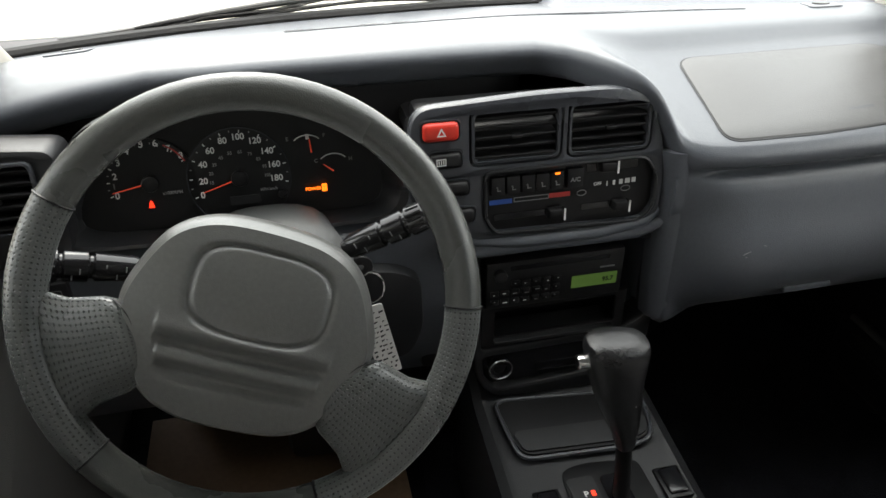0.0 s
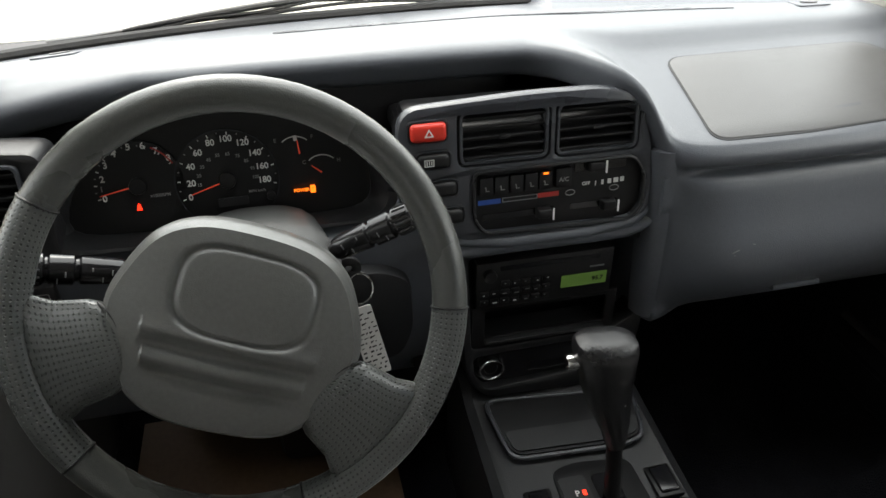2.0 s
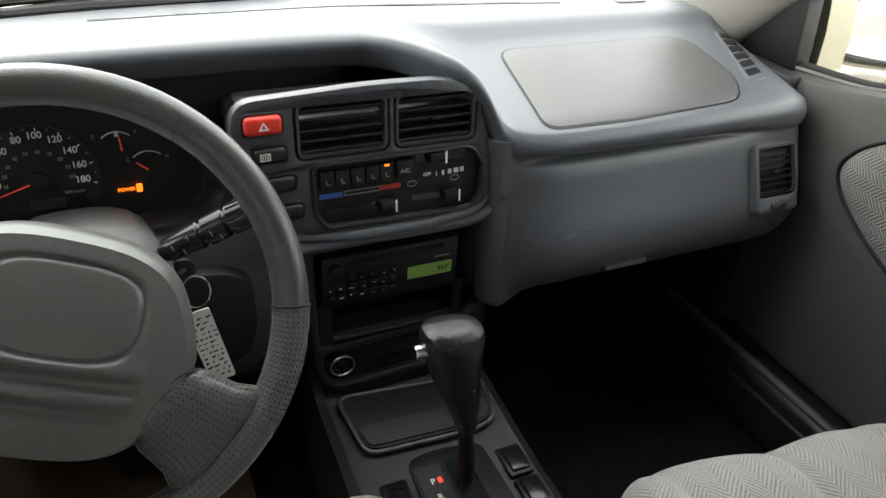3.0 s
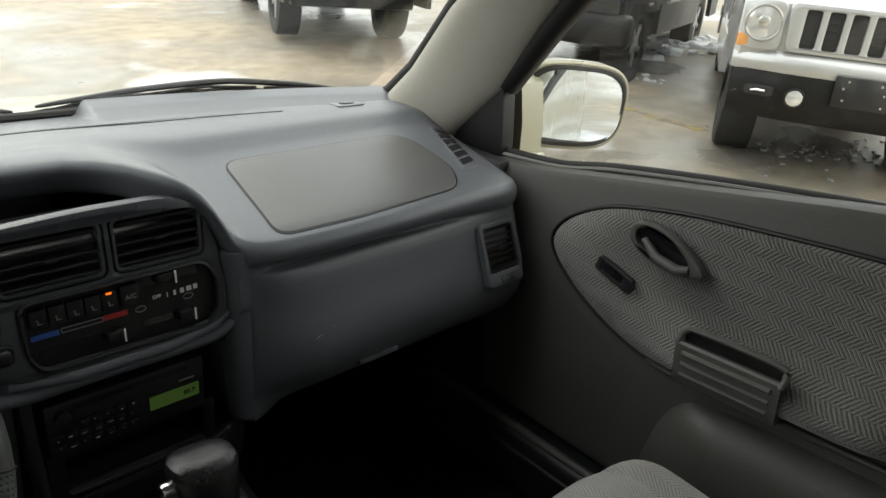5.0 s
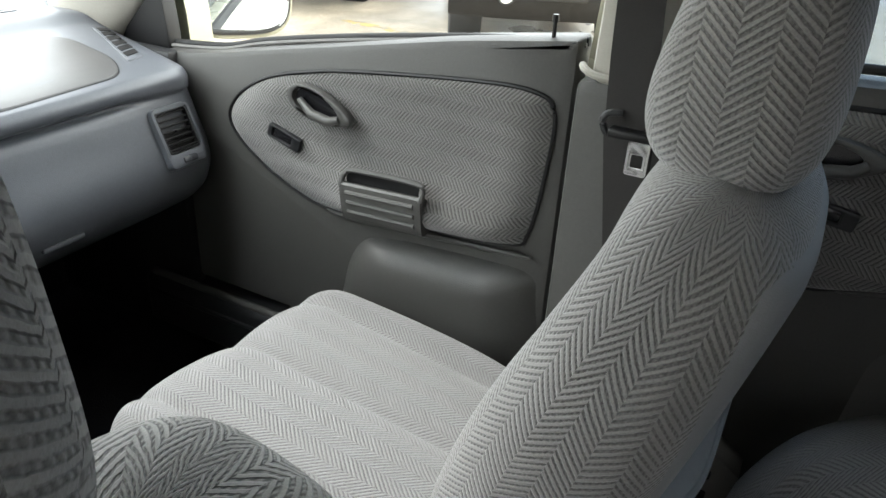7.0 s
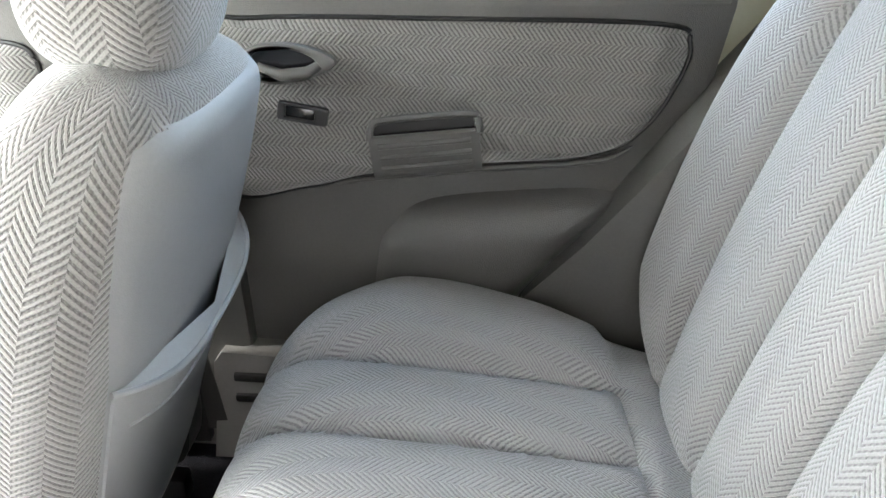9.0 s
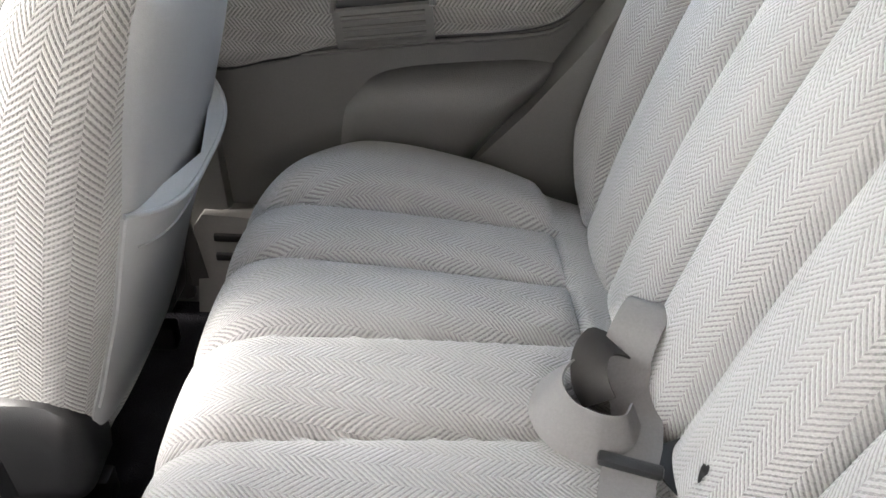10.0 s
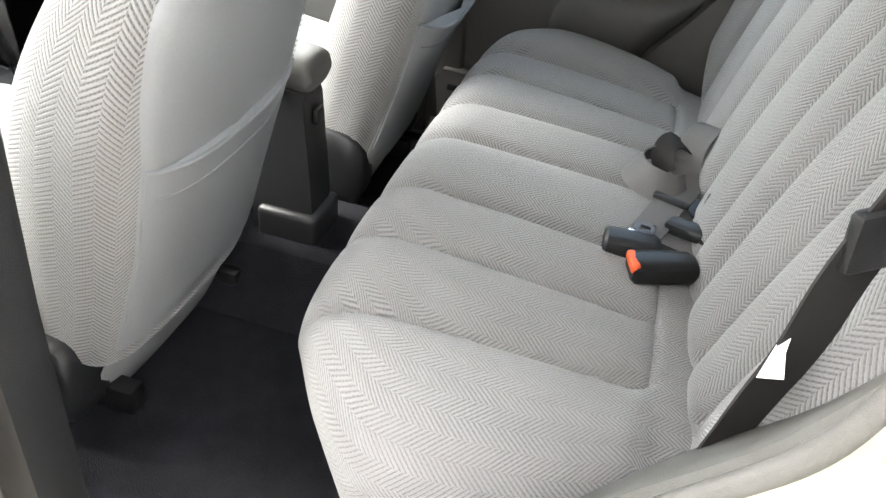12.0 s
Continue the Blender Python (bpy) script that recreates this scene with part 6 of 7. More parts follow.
def door(name, at, label, card, inset, handle, switch, pocket, lower, ledge):
    t = thing(name, at, label, "door", "doors")
    part("door_card", plate([card], 0.05, on_side(0.675, 0, 0), 0.014), M_DOOR, t)
    line = ring_spline([V((*p, 0)) for p in inset], 6)
    cx = sum(p.x for p in line) / len(line)
    cy = sum(p.y for p in line) / len(line)

    def scoop(x, y):
        e = (abs((x - cx - 0.015) / 0.225) ** 3 + abs((y - cy - 0.035) / 0.088) ** 3) ** (1 / 3)
        arm = (1 - step(y, pocket[1] + 0.022, 0.009)) * step(x, pocket[0] - 0.09, 0.025)
        return -0.022 * (1 - step(e, 0.88, 0.12)) * (1 - arm) + 0.030 * arm

    part("cloth_insert", pillow(line, 0.026, on_side(0.674, 0, 0), 44, 2.2, scoop), M_CLOTH_DOOR, t)
    loop = [on_side(0.672, 0, 0) @ V((p.x, p.y, 0)) for p in line]
    part("piping", tube(loop + loop[:1], 0.0034, 8), M_BLACK, t)
    part("lower_pad", pillow(ring_spline([V((*p, 0)) for p in lower], 6), 0.042, on_side(0.675, 0, 0), 14, 1.1), M_DOOR, t)
    lp = spline([on_side(0.668, 0, 0) @ V((*p, 0)) for p in ledge], 6)
    part("ledge", tube(lp, [0.0015 + 0.0035 * math.sin(math.pi * min(1, max(0, k / (len(lp) - 1)))) ** 0.6 for k in range(len(lp))], 10), M_DOOR, t)
    # pull handle
    hx, hy, tilt = handle
    proud = 0.648 if name == "rear_door" else 0.652
    hm = on_side(proud, 0, 0) @ Matrix.Translation((hx, hy, 0)) @ pose(0, 0, 0, 0, 0, tilt)
    eye = [V((0.061 * math.cos(a) * (1.0 if math.cos(a) > 0 else 1.08), 0.026 * math.sin(a) * (1 - 0.30 * math.cos(a)), 0)) for a in (2 * math.pi * k / 28 for k in range(28))]
    h = part("handle_bezel", plate([eye, [V((p.x * 0.70 - 0.008, p.y * 0.72 + 0.001, 0)) for p in eye][::-1]], 0.014, hm @ Matrix.Translation((0, 0, 0.006)), 0.004), M_DOOR, t)
    part("handle_well", plate([[V((p.x * 0.8, p.y * 0.75, 0)) for p in eye]], 0.004, hm @ Matrix.Translation((0, 0, -0.0035))), M_GLOSS, h)
    part("handle_lever", tube([hm @ V((-0.040, -0.002, 0.003)), hm @ V((-0.01, -0.013, 0.009)), hm @ V((0.025, -0.011, 0.010)), hm @ V((0.040, -0.002, 0.006))], [0.005, 0.008, 0.0085, 0.006], 12), M_DOOR, h)
    sx, sy, tilt = switch
    sm = on_side(proud, 0, 0) @ Matrix.Translation((sx, sy, 0)) @ pose(0, 0, 0, 0, 0, tilt)
    s = part("switch_bezel", plate([rounded(rect(-0.034, -0.0125, 0.034, 0.0125), 0.005, 3), rounded(rect(-0.024, -0.008, 0.016, 0.008), 0.002, 2)[::-1]], 0.008, sm @ Matrix.Translation((0, 0, 0.004)), 0.002), M_CHAR, t)
    part("switch", rbox((0.038, 0.015, 0.006), (-0.004, 0, -0.002), 0.002, sm), M_GLOSS, s)
    px, py, w, h2, tilt = pocket
    pm = on_side(0.626, 0, 0) @ Matrix.Translation((px, py + 0.010, 0)) @ pose(0, 0, 0, 0, 0, tilt)
    f = part("pull_pocket", loft([[pm @ V((x, y, z)) for y, z in ((-h2 / 2, -0.02), (-h2 / 2, 0.000), (-h2 * 0.44, 0.005), (-h2 * 0.30, 0.007), (h2 * 0.05, 0.010), (h2 * 0.24, 0.010), (h2 * 0.28, 0.007), (h2 * 0.25, -0.004), (h2 * 0.1, -0.02))] for x in (-w / 2, -w / 2 + 0.004, w / 2 - 0.004, w / 2)]), M_DOOR, t)
    for k in (-0.30, -0.10, 0.10):
        part("groove", tube([pm @ V((-w * 0.42, h2 * k, 0.0060 + 0.010 * (k + 0.3))), pm @ V((w * 0.42, h2 * k, 0.0060 + 0.010 * (k + 0.3)))], 0.0042, 8), M_DOOR, f)
    rimp = [pm @ V((x, y, z)) for x, y, z in ((-w / 2, h2 * 0.20, 0.007), (-w * 0.46, h2 * 0.44, 0.000), (-w * 0.3, h2 * 0.52, -0.001), (w * 0.42, h2 * 0.50, -0.001), (w / 2, h2 * 0.38, 0.002), (w / 2, h2 * 0.20, 0.010))]
    part("pocket_rim", tube(spline(rimp, 5), 0.005, 8), M_DOOR, f)
    part("pocket_well", plate([rounded(rect(-w * 0.46, h2 * 0.12, w * 0.46, h2 * 0.48), 0.01, 3)], 0.004, pm @ Matrix.Translation((0, 0, -0.003))), M_BLACK, f)
    return t


card = rounded([(-0.44, 0.605), (-0.44, 1.04), (-0.31, 1.066), (-0.20, 1.078), (-0.08, 1.103), (0.10, 1.137), (0.28, 1.172), (0.468, 1.199), (0.468, 0.605)], [0.02, 0.02, 0.04, 0.04, 0.05, 0.05, 0.05, 0.01, 0.02], 4)
inset = [(-0.15, 0.965), (-0.128, 1.015), (-0.06, 1.058), (0.03, 1.083), (0.12, 1.098), (0.31, 1.118), (0.41, 1.120), (0.446, 1.095), (0.443, 1.00), (0.428, 0.905), (0.40, 0.880), (0.25, 0.868), (0.09, 0.850), (0.0, 0.863), (-0.10, 0.912)]
lower = [(0.10, 0.635), (0.092, 0.72), (0.125, 0.80), (0.19, 0.826), (0.35, 0.838), (0.435, 0.836), (0.452, 0.79), (0.452, 0.635), (0.28, 0.625)]
front_door = door("front_door", (0.69, -0.08, 0.5), "grey plastic passenger door panel with herringbone cloth insert", card, inset, (0.064, 1.035, -14), (-0.013, 0.969, -17), (0.198, 0.904, 0.148, 0.085, 3), lower, [(0.06, 0.850), (0.10, 0.846), (0.25, 0.856), (0.40, 0.866), (0.44, 0.868)])
card = rounded([(0.64, 0.47), (0.64, 1.19), (1.1, 1.212), (1.36, 1.225), (1.345, 1.10), (1.25, 0.905), (1.165, 0.80), (1.08, 0.62), (1.0, 0.47)], 0.02, 4)
inset = [(0.68, 0.93), (0.80, 0.936), (0.89, 0.962), (1.03, 0.985), (1.20, 1.006), (1.262, 1.045), (1.296, 1.11), (1.302, 1.16), (1.26, 1.182), (0.98, 1.176), (0.74, 1.166), (0.68, 1.14)]
lower = [(0.90, 0.58), (0.90, 0.82), (0.925, 0.885), (0.975, 0.925), (1.10, 0.945), (1.215, 0.952), (1.235, 0.925), (1.12, 0.78), (1.02, 0.58)]
rear_door = door("rear_door", (0.69, -1.0, 0.5), "grey plastic rear door panel with herringbone cloth insert", card, inset, (0.788, 1.116, 4), (0.803, 1.050, -8), (0.968, 1.010, 0.145, 0.078, 8), lower, [(0.84, 0.945), (0.90, 0.956), (1.03, 0.976), (1.20, 0.996), (1.25, 1.02)])

# belt seals along the window sills, the lock pin, the sail panel and the window frames
for nm, pts in (("trim_6", [(0.34, 1.058), (0.30, 1.070), (0.18, 1.082), (0.08, 1.106), (-0.10, 1.138), (-0.28, 1.164), (-0.47, 1.186)]), ("trim_7", [(-0.66, 1.198), (-1.10, 1.218), (-1.36, 1.232)])):
    solid(nm, tube(spline([(0.708, y, z + 0.004) for y, z in pts], 5), 0.0062, 10), M_RUBBER, "black rubber seal along the window sill", "seal", "structure")
bm = tube(spline([(0.697, y, z + 0.001) for y, z in [(0.30, 1.070), (0.18, 1.082), (0.08, 1.106), (-0.10, 1.138), (-0.28, 1.164), (-0.47, 1.186)]], 5), 0.0034, 6)
solid("trim_8", bm, M_TRIMD, "thin grey lip along the window sill", "seal", "structure")
lock = thing("lock_pin", (0.690, -0.425, 1.17), "small black door lock pin on the sill", "lock pin")
part("pin", tube([(0.690, -0.425, 1.160), (0.690, -0.425, 1.218)], 0.0030, 8), M_BLACK, lock)
part("tip", tube([(0.690, -0.425, 1.212), (0.690, -0.425, 1.222)], [0.0046, 0.0042], 10), M_BLACK, lock)
bm = plate([[(0.46, 1.045), (0.300, 1.060), (0.302, 1.10), (0.314, 1.205), (0.335, 1.228)]], 0.03, Matrix.Translation((0.690, 0, 0)) @ X_IN, 0.004)
solid("trim_9", bm, M_BLACK, "black sail panel behind the door mirror", "trim", "structure")
bm = tube([(0.705, 0.315, 1.19), (0.692, 0.222, 1.305), (0.664, 0.085, 1.45), (0.640, -0.03, 1.54), (0.625, -0.30, 1.575), (0.63, -0.50, 1.575)], 0.024, 10)
solid("trim_10", bm, M_BLACK, "black door frame above the window", "trim", "structure")

# passenger belt on the pillar
belt = thing("front_seat_belt", (0.62, -0.56, 1.1), "dark grey seat belt hanging on the door pillar", "seat belt", "seat belts")
part("webbing", band([(0.618, -0.545, 1.33), (0.616, -0.550, 1.20), (0.612, -0.558, 1.10), (0.618, -0.60, 0.80), (0.63, -0.64, 0.52)], 0.048, 0.0022, (0, 1, 0.1)), M_BELTDARK, belt)
part("webbing", band([(0.611, -0.552, 1.33), (0.608, -0.562, 1.20), (0.604, -0.574, 1.10), (0.61, -0.60, 0.70), (0.62, -0.61, 0.50)], 0.048, 0.0022, (0, 1, 0.1)), M_BELTDARK, belt)
anchor = part("anchor", plate([rounded(rect(0.505, 1.295, 0.600, 1.345), 0.014, 4), rounded(rect(0.517, 1.303, 0.588, 1.314), 0.004, 3)[::-1]], 0.010, on_side(0.606, 0, 0), 0.003), M_TRIMD, belt, "grey plastic belt anchor loop")
part("bolt_cover", disc(0.016, 0.010, on_side(0.604, -0.552, 1.332), 24, 0, None, 0.003), M_TRIMD, anchor)
part("guide", rbox((0.020, 0.070, 0.012), (0.598, -0.578, 1.112), 0.004, None, 3), M_BLACK, belt)
part("guide_hook", tube(spline([(0.598, -0.540, 1.108), (0.594, -0.534, 1.124), (0.596, -0.540, 1.134), (0.600, -0.556, 1.136)], 4), 0.0045, 8), M_CHAR, belt)
part("tongue", plate([rounded(rect(-0.014, -0.045, 0.014, 0.0), 0.004, 3), rounded(rect(-0.007, -0.034, 0.007, -0.018), 0.002, 2)[::-1]], 0.003, on_side(0.592, -0.584, 1.108), 0.0006), M_CHROME, belt, "steel belt tongue")

# outside of the same flank: black pillar posts between the windows and the belt moulding
for n, (a, b) in ((14, (0.495, 0.560)), (15, (0.610, 0.672)), (16, (1.385, 1.440))):
    bm = plate([rounded([(-a, 1.10), (-b, 1.105), (-b, 1.60), (-a, 1.60)], 0.006, 2)], 0.006, Matrix.Translation((0.7665, 0, 0)) @ Matrix(((0, 0, 1, 0), (1, 0, 0, 0), (0, 1, 0, 0), (0, 0, 0, 1))), 0.002)
    solid(f"trim_{n}", bm, M_BLACK, "black post between the side windows outside", "trim", "structure")
solid("trim_17", band(spline([(0.766, 0.44, 1.022), (0.766, 0.12, 1.036), (0.766, -0.2, 1.080), (0.766, -0.47, 1.106), (0.766, -0.68, 1.118), (0.766, -1.10, 1.138), (0.766, -1.40, 1.152)], 4), 0.022, 0.010, (0, 0, 1)), M_RUBBER, "black moulding under the side windows outside", "trim", "structure")

# quarter trims, step trim with slots, scrap of paper
rings = []
for y, x, zt in ((-1.12, 0.668, 0.80), (-1.20, 0.655, 0.90), (-1.30, 0.635, 1.05), (-1.42, 0.625, 1.22), (-1.70, 0.625, 1.23), (-2.02, 0.63, 1.23)):
    rings.append([V((xx, y, z)) for xx, z in ((x, 0.45), (x - 0.02, 0.60), (x - 0.012, zt - 0.12), (x, zt - 0.03), (x + 0.03, zt), (x + 0.075, zt), (x + 0.075, 0.45))])
solid("trim_1", loft(rings), M_DOOR, "dark grey plastic quarter trim beside the rear seat", "trim", "structure")
solid("trim_2", rbox((0.10, 0.60, 0.80), (-0.63, -1.80, 0.80), 0.03), M_TRIMD, "grey plastic quarter trim beside the rear seat", "trim", "structure")
stp = thing("step_trim", (0.66, -0.70, 0.5), "grey plastic foot trim with two dark slots", "trim")
part("body", loft([[V((x, y, z)) for y, z in ((-0.635, 0.46), (-0.645, 0.55), (-0.65, 0.65), (-0.665, 0.672), (-0.76, 0.668), (-0.80, 0.64), (-0.80, 0.46))] for x in (0.628, 0.640, 0.70)]), M_TRIMD, stp)
for z in (0.628, 0.588):
    part("slot", rbox((0.012, 0.085, 0.016), (0.6285, -0.722, z), 0.004), M_BLACK, stp)
pp = thing("paper_scrap", (0.60, -0.59, 0.445), "torn scrap of white paper on the sill", "paper")
part("scrap", plate([[(-0.018, -0.012), (0.012, -0.016), (0.020, 0.006), (0.002, 0.018), (-0.014, 0.010)]], 0.0012, Matrix.Translation((0.634, -0.608, 0.510)) @ pose(0, 0, 0, 12, -18, 20)), M_PAPER, pp)
part("fold", plate([[(-0.010, -0.006), (0.010, -0.010), (0.004, 0.010)]], 0.0012, Matrix.Translation((0.640, -0.612, 0.514)) @ pose(0, 0, 0, -30, 25, -20)), M_PAPER, pp)
sill = thing("door_sill_plate", (0.63, 0.0, 0.46), "dark ribbed sill trim along the footwell", "sill plate")
part("plate", rbox((0.075, 1.03, 0.12), (0.672, -0.115, 0.535), 0.016, None, 3), M_CHAR, sill)
part("rib", tube([(0.652, 0.38, 0.596), (0.652, -0.55, 0.594)], 0.009, 10), M_DOOR, sill)
part("rib", tube([(0.634, 0.38, 0.560), (0.634, -0.55, 0.558)], 0.005, 8), M_CHAR, sill)
mat = thing("floor_mat", (-0.36, 0.36, 0.45), "brown paper mat in the driver's footwell", "floor mat")
part("sheet", rbox((0.42, 0.34, 0.004), (-0.40, 0.36, 0.462), 0.001, Matrix.Translation((0, 0, 0)) @ pose(0, 0, 0, 0, 0, 0)), material("brown_paper", (0.16, 0.10, 0.06), 0.8, grain=0.2, scale=30), mat)

# ---------------------------------------------------------------- rear belts and buckles
rb = thing("rear_centre_belt", (0.05, -1.2, 0.83), "grey lap belt twisted over the rear seat with a steel tongue", "seat belt", "seat belts")
# one long strap: out of the gap, over in an upright fold, then flat to the tongue
fold = [(0.165, -1.292, 0.800), (0.168, -1.289, 0.840), (0.158, -1.279, 0.872), (0.138, -1.263, 0.885), (0.116, -1.247, 0.875), (0.104, -1.239, 0.850), (0.092, -1.240, 0.828), (0.066, -1.245, 0.816), (0.028, -1.238, 0.813), (-0.010, -1.222, 0.812), (-0.070, -1.203, 0.809), (-0.135, -1.182, 0.806)]
lay = [(0.55, 0.80, -0.10)] * 5 + [(0.52, 0.84, 0.05), (0.45, 0.88, 0.10)] + [(0.34, 0.94, 0.02)] * 2 + [(0.32, 0.95, 0.0)] * 3
path = spline(fold, 5)
part("webbing", band(path, 0.050, 0.0022, [tuple(v) for v in spline(lay, 5)]), M_BELT, rb, "grey webbing folded upright, then lying flat")
pouch = [(0.122, -1.262, 0.830), (0.118, -1.214, 0.834), (0.098, -1.172, 0.834), (0.062, -1.152, 0.832), (0.028, -1.162, 0.829), (0.010, -1.194, 0.826), (0.016, -1.226, 0.820), (0.040, -1.244, 0.814)]
centre = V((0.065, -1.205, 0.0))
lean_in = []
for q in pouch:
    n = (V((q[0], q[1], 0)) - centre).normalized()
    lean_in.append((-0.55 * n.x, -0.55 * n.y, 0.84))
part("loop", band(spline(pouch, 6), 0.050, 0.0022, [tuple(v) for v in spline(lean_in, 6)]), M_BELT, rb, "loop of grey webbing standing on its edge")
part("inner_fold", band(spline([(0.118, -1.240, 0.846), (0.108, -1.212, 0.862), (0.092, -1.198, 0.858), (0.074, -1.196, 0.842), (0.060, -1.206, 0.824)], 6), 0.036, 0.0022, (0.55, 0.75, 0.35)), M_BELTDARK, rb)
part("slide", rbox((0.014, 0.060, 0.009), (0, 0, 0), 0.003, Matrix.Translation((-0.010, -1.222, 0.8165)) @ pose(0, 0, 0, 0, 0, -18)), M_CHAR, rb)
part("tucked_strap", band(spline([(0.020, -1.262, 0.811), (-0.010, -1.272, 0.811), (-0.034, -1.288, 0.806), (-0.050, -1.310, 0.795)], 5), 0.046, 0.0025, (0.80, -0.55, 0.1)), M_BLACK, rb, "black webbing tucked into the seat gap")
TM = Matrix.Translation((-0.107, -1.188, 0.8145)) @ pose(0, 0, 0, 0, 0, -100)
part("tongue", plate([rounded([(-0.017, -0.020), (0.017, -0.020), (0.014, 0.018), (-0.014, 0.018)], 0.006, 3), rounded(rect(-0.007, -0.003, 0.007, 0.009), 0.003, 3)[::-1]], 0.003, TM, 0.0006), M_STACK, rb, "dark belt tongue")
part("tongue_lip", rbox((0.042, 0.009, 0.005), (0, -0.020, 0.0015), 0.001, TM), M_CHROME, rb, "bright steel edge")


def buckle(name, m, label, red, size=1.0):
    m = m @ Matrix.Diagonal((size, size, size, 1))
    t = new(name)
    t.matrix_basis = Matrix.Translation(m.translation)
    tagged(t, label, "buckle", "buckles")
    part("case", loft([[m @ V((x, y, 0.004 + z)) for x, z in (oval(2 * math.pi * k / 20, w, h, 3.5) for k in range(20))] for y, w, h in ((-0.050, 0.021, 0.012), (-0.045, 0.0255, 0.0165), (0.0, 0.026, 0.0175), (0.032, 0.025, 0.016), (0.041, 0.019, 0.012))]), M_BLACK if red else M_CHAR, t)
    if red:
        part("release", rbox((0.042, 0.014, 0.016), (0, -0.0455, 0.0125), 0.005, m, 3), M_ORANGE, t, "orange-red release button")
    part("strap", band([m @ V((0, 0.04, 0.002)), m @ V((0.004, 0.075, -0.004)), m @ V((0.006, 0.11, -0.018))], 0.036, 0.003, (m.to_3x3() @ V((1, 0, 0)))), M_BELTDARK if not red else M_BELT, t)
    return t


buckle("belt_buckle", Matrix.Translation((-0.156, -1.176, 0.811)) @ pose(0, 0, 0, 0, 3, 184), "dark grey belt buckle lying on the bench", False, 0.88)
buckle("belt_buckle", Matrix.Translation((-0.199, -1.222, 0.815)) @ pose(0, 0, 0, 4, 0, 197), "black belt buckle with an orange-red button", True)
buckle("belt_buckle", Matrix.Translation((-0.081, -1.252, 0.810)) @ pose(0, 0, 0, 8, 0, 152), "dark buckle tucked into the seat gap", False, 0.66)
rl = thing("rear_side_belt", (-0.56, -1.30, 1.0), "dark seat belt with a white tag beside the doorway", "seat belt", "seat belts")
part("webbing", band(spline([(-0.610, -1.345, 1.50), (-0.600, -1.305, 1.25), (-0.600, -1.284, 1.135), (-0.600, -1.279, 1.06), (-0.600, -1.270, 1.00), (-0.600, -1.262, 0.94), (-0.598, -1.250, 0.86), (-0.60, -1.23, 0.78)], 5), 0.048, 0.0025, (-0.50, 0.86, 0.05)), M_BELTDARK, rl)
part("tongue_case", rbox((0.014, 0.046, 0.050), (0, 0, 0), 0.005, Matrix.Translation((-0.602, -1.288, 1.160)) @ pose(0, 0, 0, -10, 0, 30)), M_CHAR, rl)
tag_n = V((-0.75, 0.30, 0.60)).normalized()
tag_r = V((-0.37, -0.93, 0.0)).normalized()
tag_u = tag_n.cross(tag_r)
tag_m = Matrix.Translation((-0.618, -1.2591, 1.0532)) @ Matrix((tag_r, tag_u, tag_n)).transposed().to_4x4() @ pose(0, 0, 0, 0, 0, 36)
part("tag", plate([[(-0.0155, -0.0135), (0.003, -0.017), (0.0075, 0.002), (0.018, 0.022), (0.0095, 0.018)]], 0.0015, tag_m), M_PAPER, rl, "white fabric tag")

# ---------------------------------------------------------------- outside mirror
mirror = thing("door_mirror", (0.78, 0.33, 1.08), "champagne door mirror with a black-edged glass", "mirror")
MM = Matrix.Translation((0.880, 0.305, 1.136)) @ pose(0, 0, 0, 0, 4, -23) @ FACE
shape = [V(oval(2 * math.pi * k / 56, 0.116, 0.083, 3.3)) for k in range(56)]
part("housing", pillow(shape, 0.090, MM @ pose(0, 0, 0, 0, 180, 0) @ Matrix.Diagonal((-1, 1, 1, 1)), 8, 0.5), M_PAINT, mirror)
part("surround", plate([shape, [V((p[0] * 0.925, p[1] * 0.89)) for p in shape][::-1]], 0.02, MM @ Matrix.Translation((0, 0, 0.010)), 0.005), M_PAINT, mirror)
part("gasket", plate([[V((p[0] * 0.93, p[1] * 0.90)) for p in shape], [V((p[0] * 0.865, p[1] * 0.805)) for p in shape][::-1]], 0.010, MM @ Matrix.Translation((0, 0, 0.0135)), 0.001), M_RUBBER, mirror)
part("glass", plate([[V((p[0] * 0.90, p[1] * 0.86)) for p in shape]], 0.003, MM @ Matrix.Translation((0, 0, 0.002)) @ pose(0, 0, 0, -2.4, -6.2)), M_MIRROR, mirror)
part("foot", loft([[V((x, y, z)) for y, z in ((0.44, 1.04), (0.300, 1.045), (0.304, 1.12), (0.316, 1.185), (0.35, 1.205), (0.44, 1.10))] for x in (0.742, 0.76, 0.80)]), M_PAINT, mirror)
part("foot_cover", rbox((0.06, 0.085, 0.026), (0.775, 0.332, 1.048), 0.006), M_PAINT, mirror)

# ---------------------------------------------------------------- parked vehicles


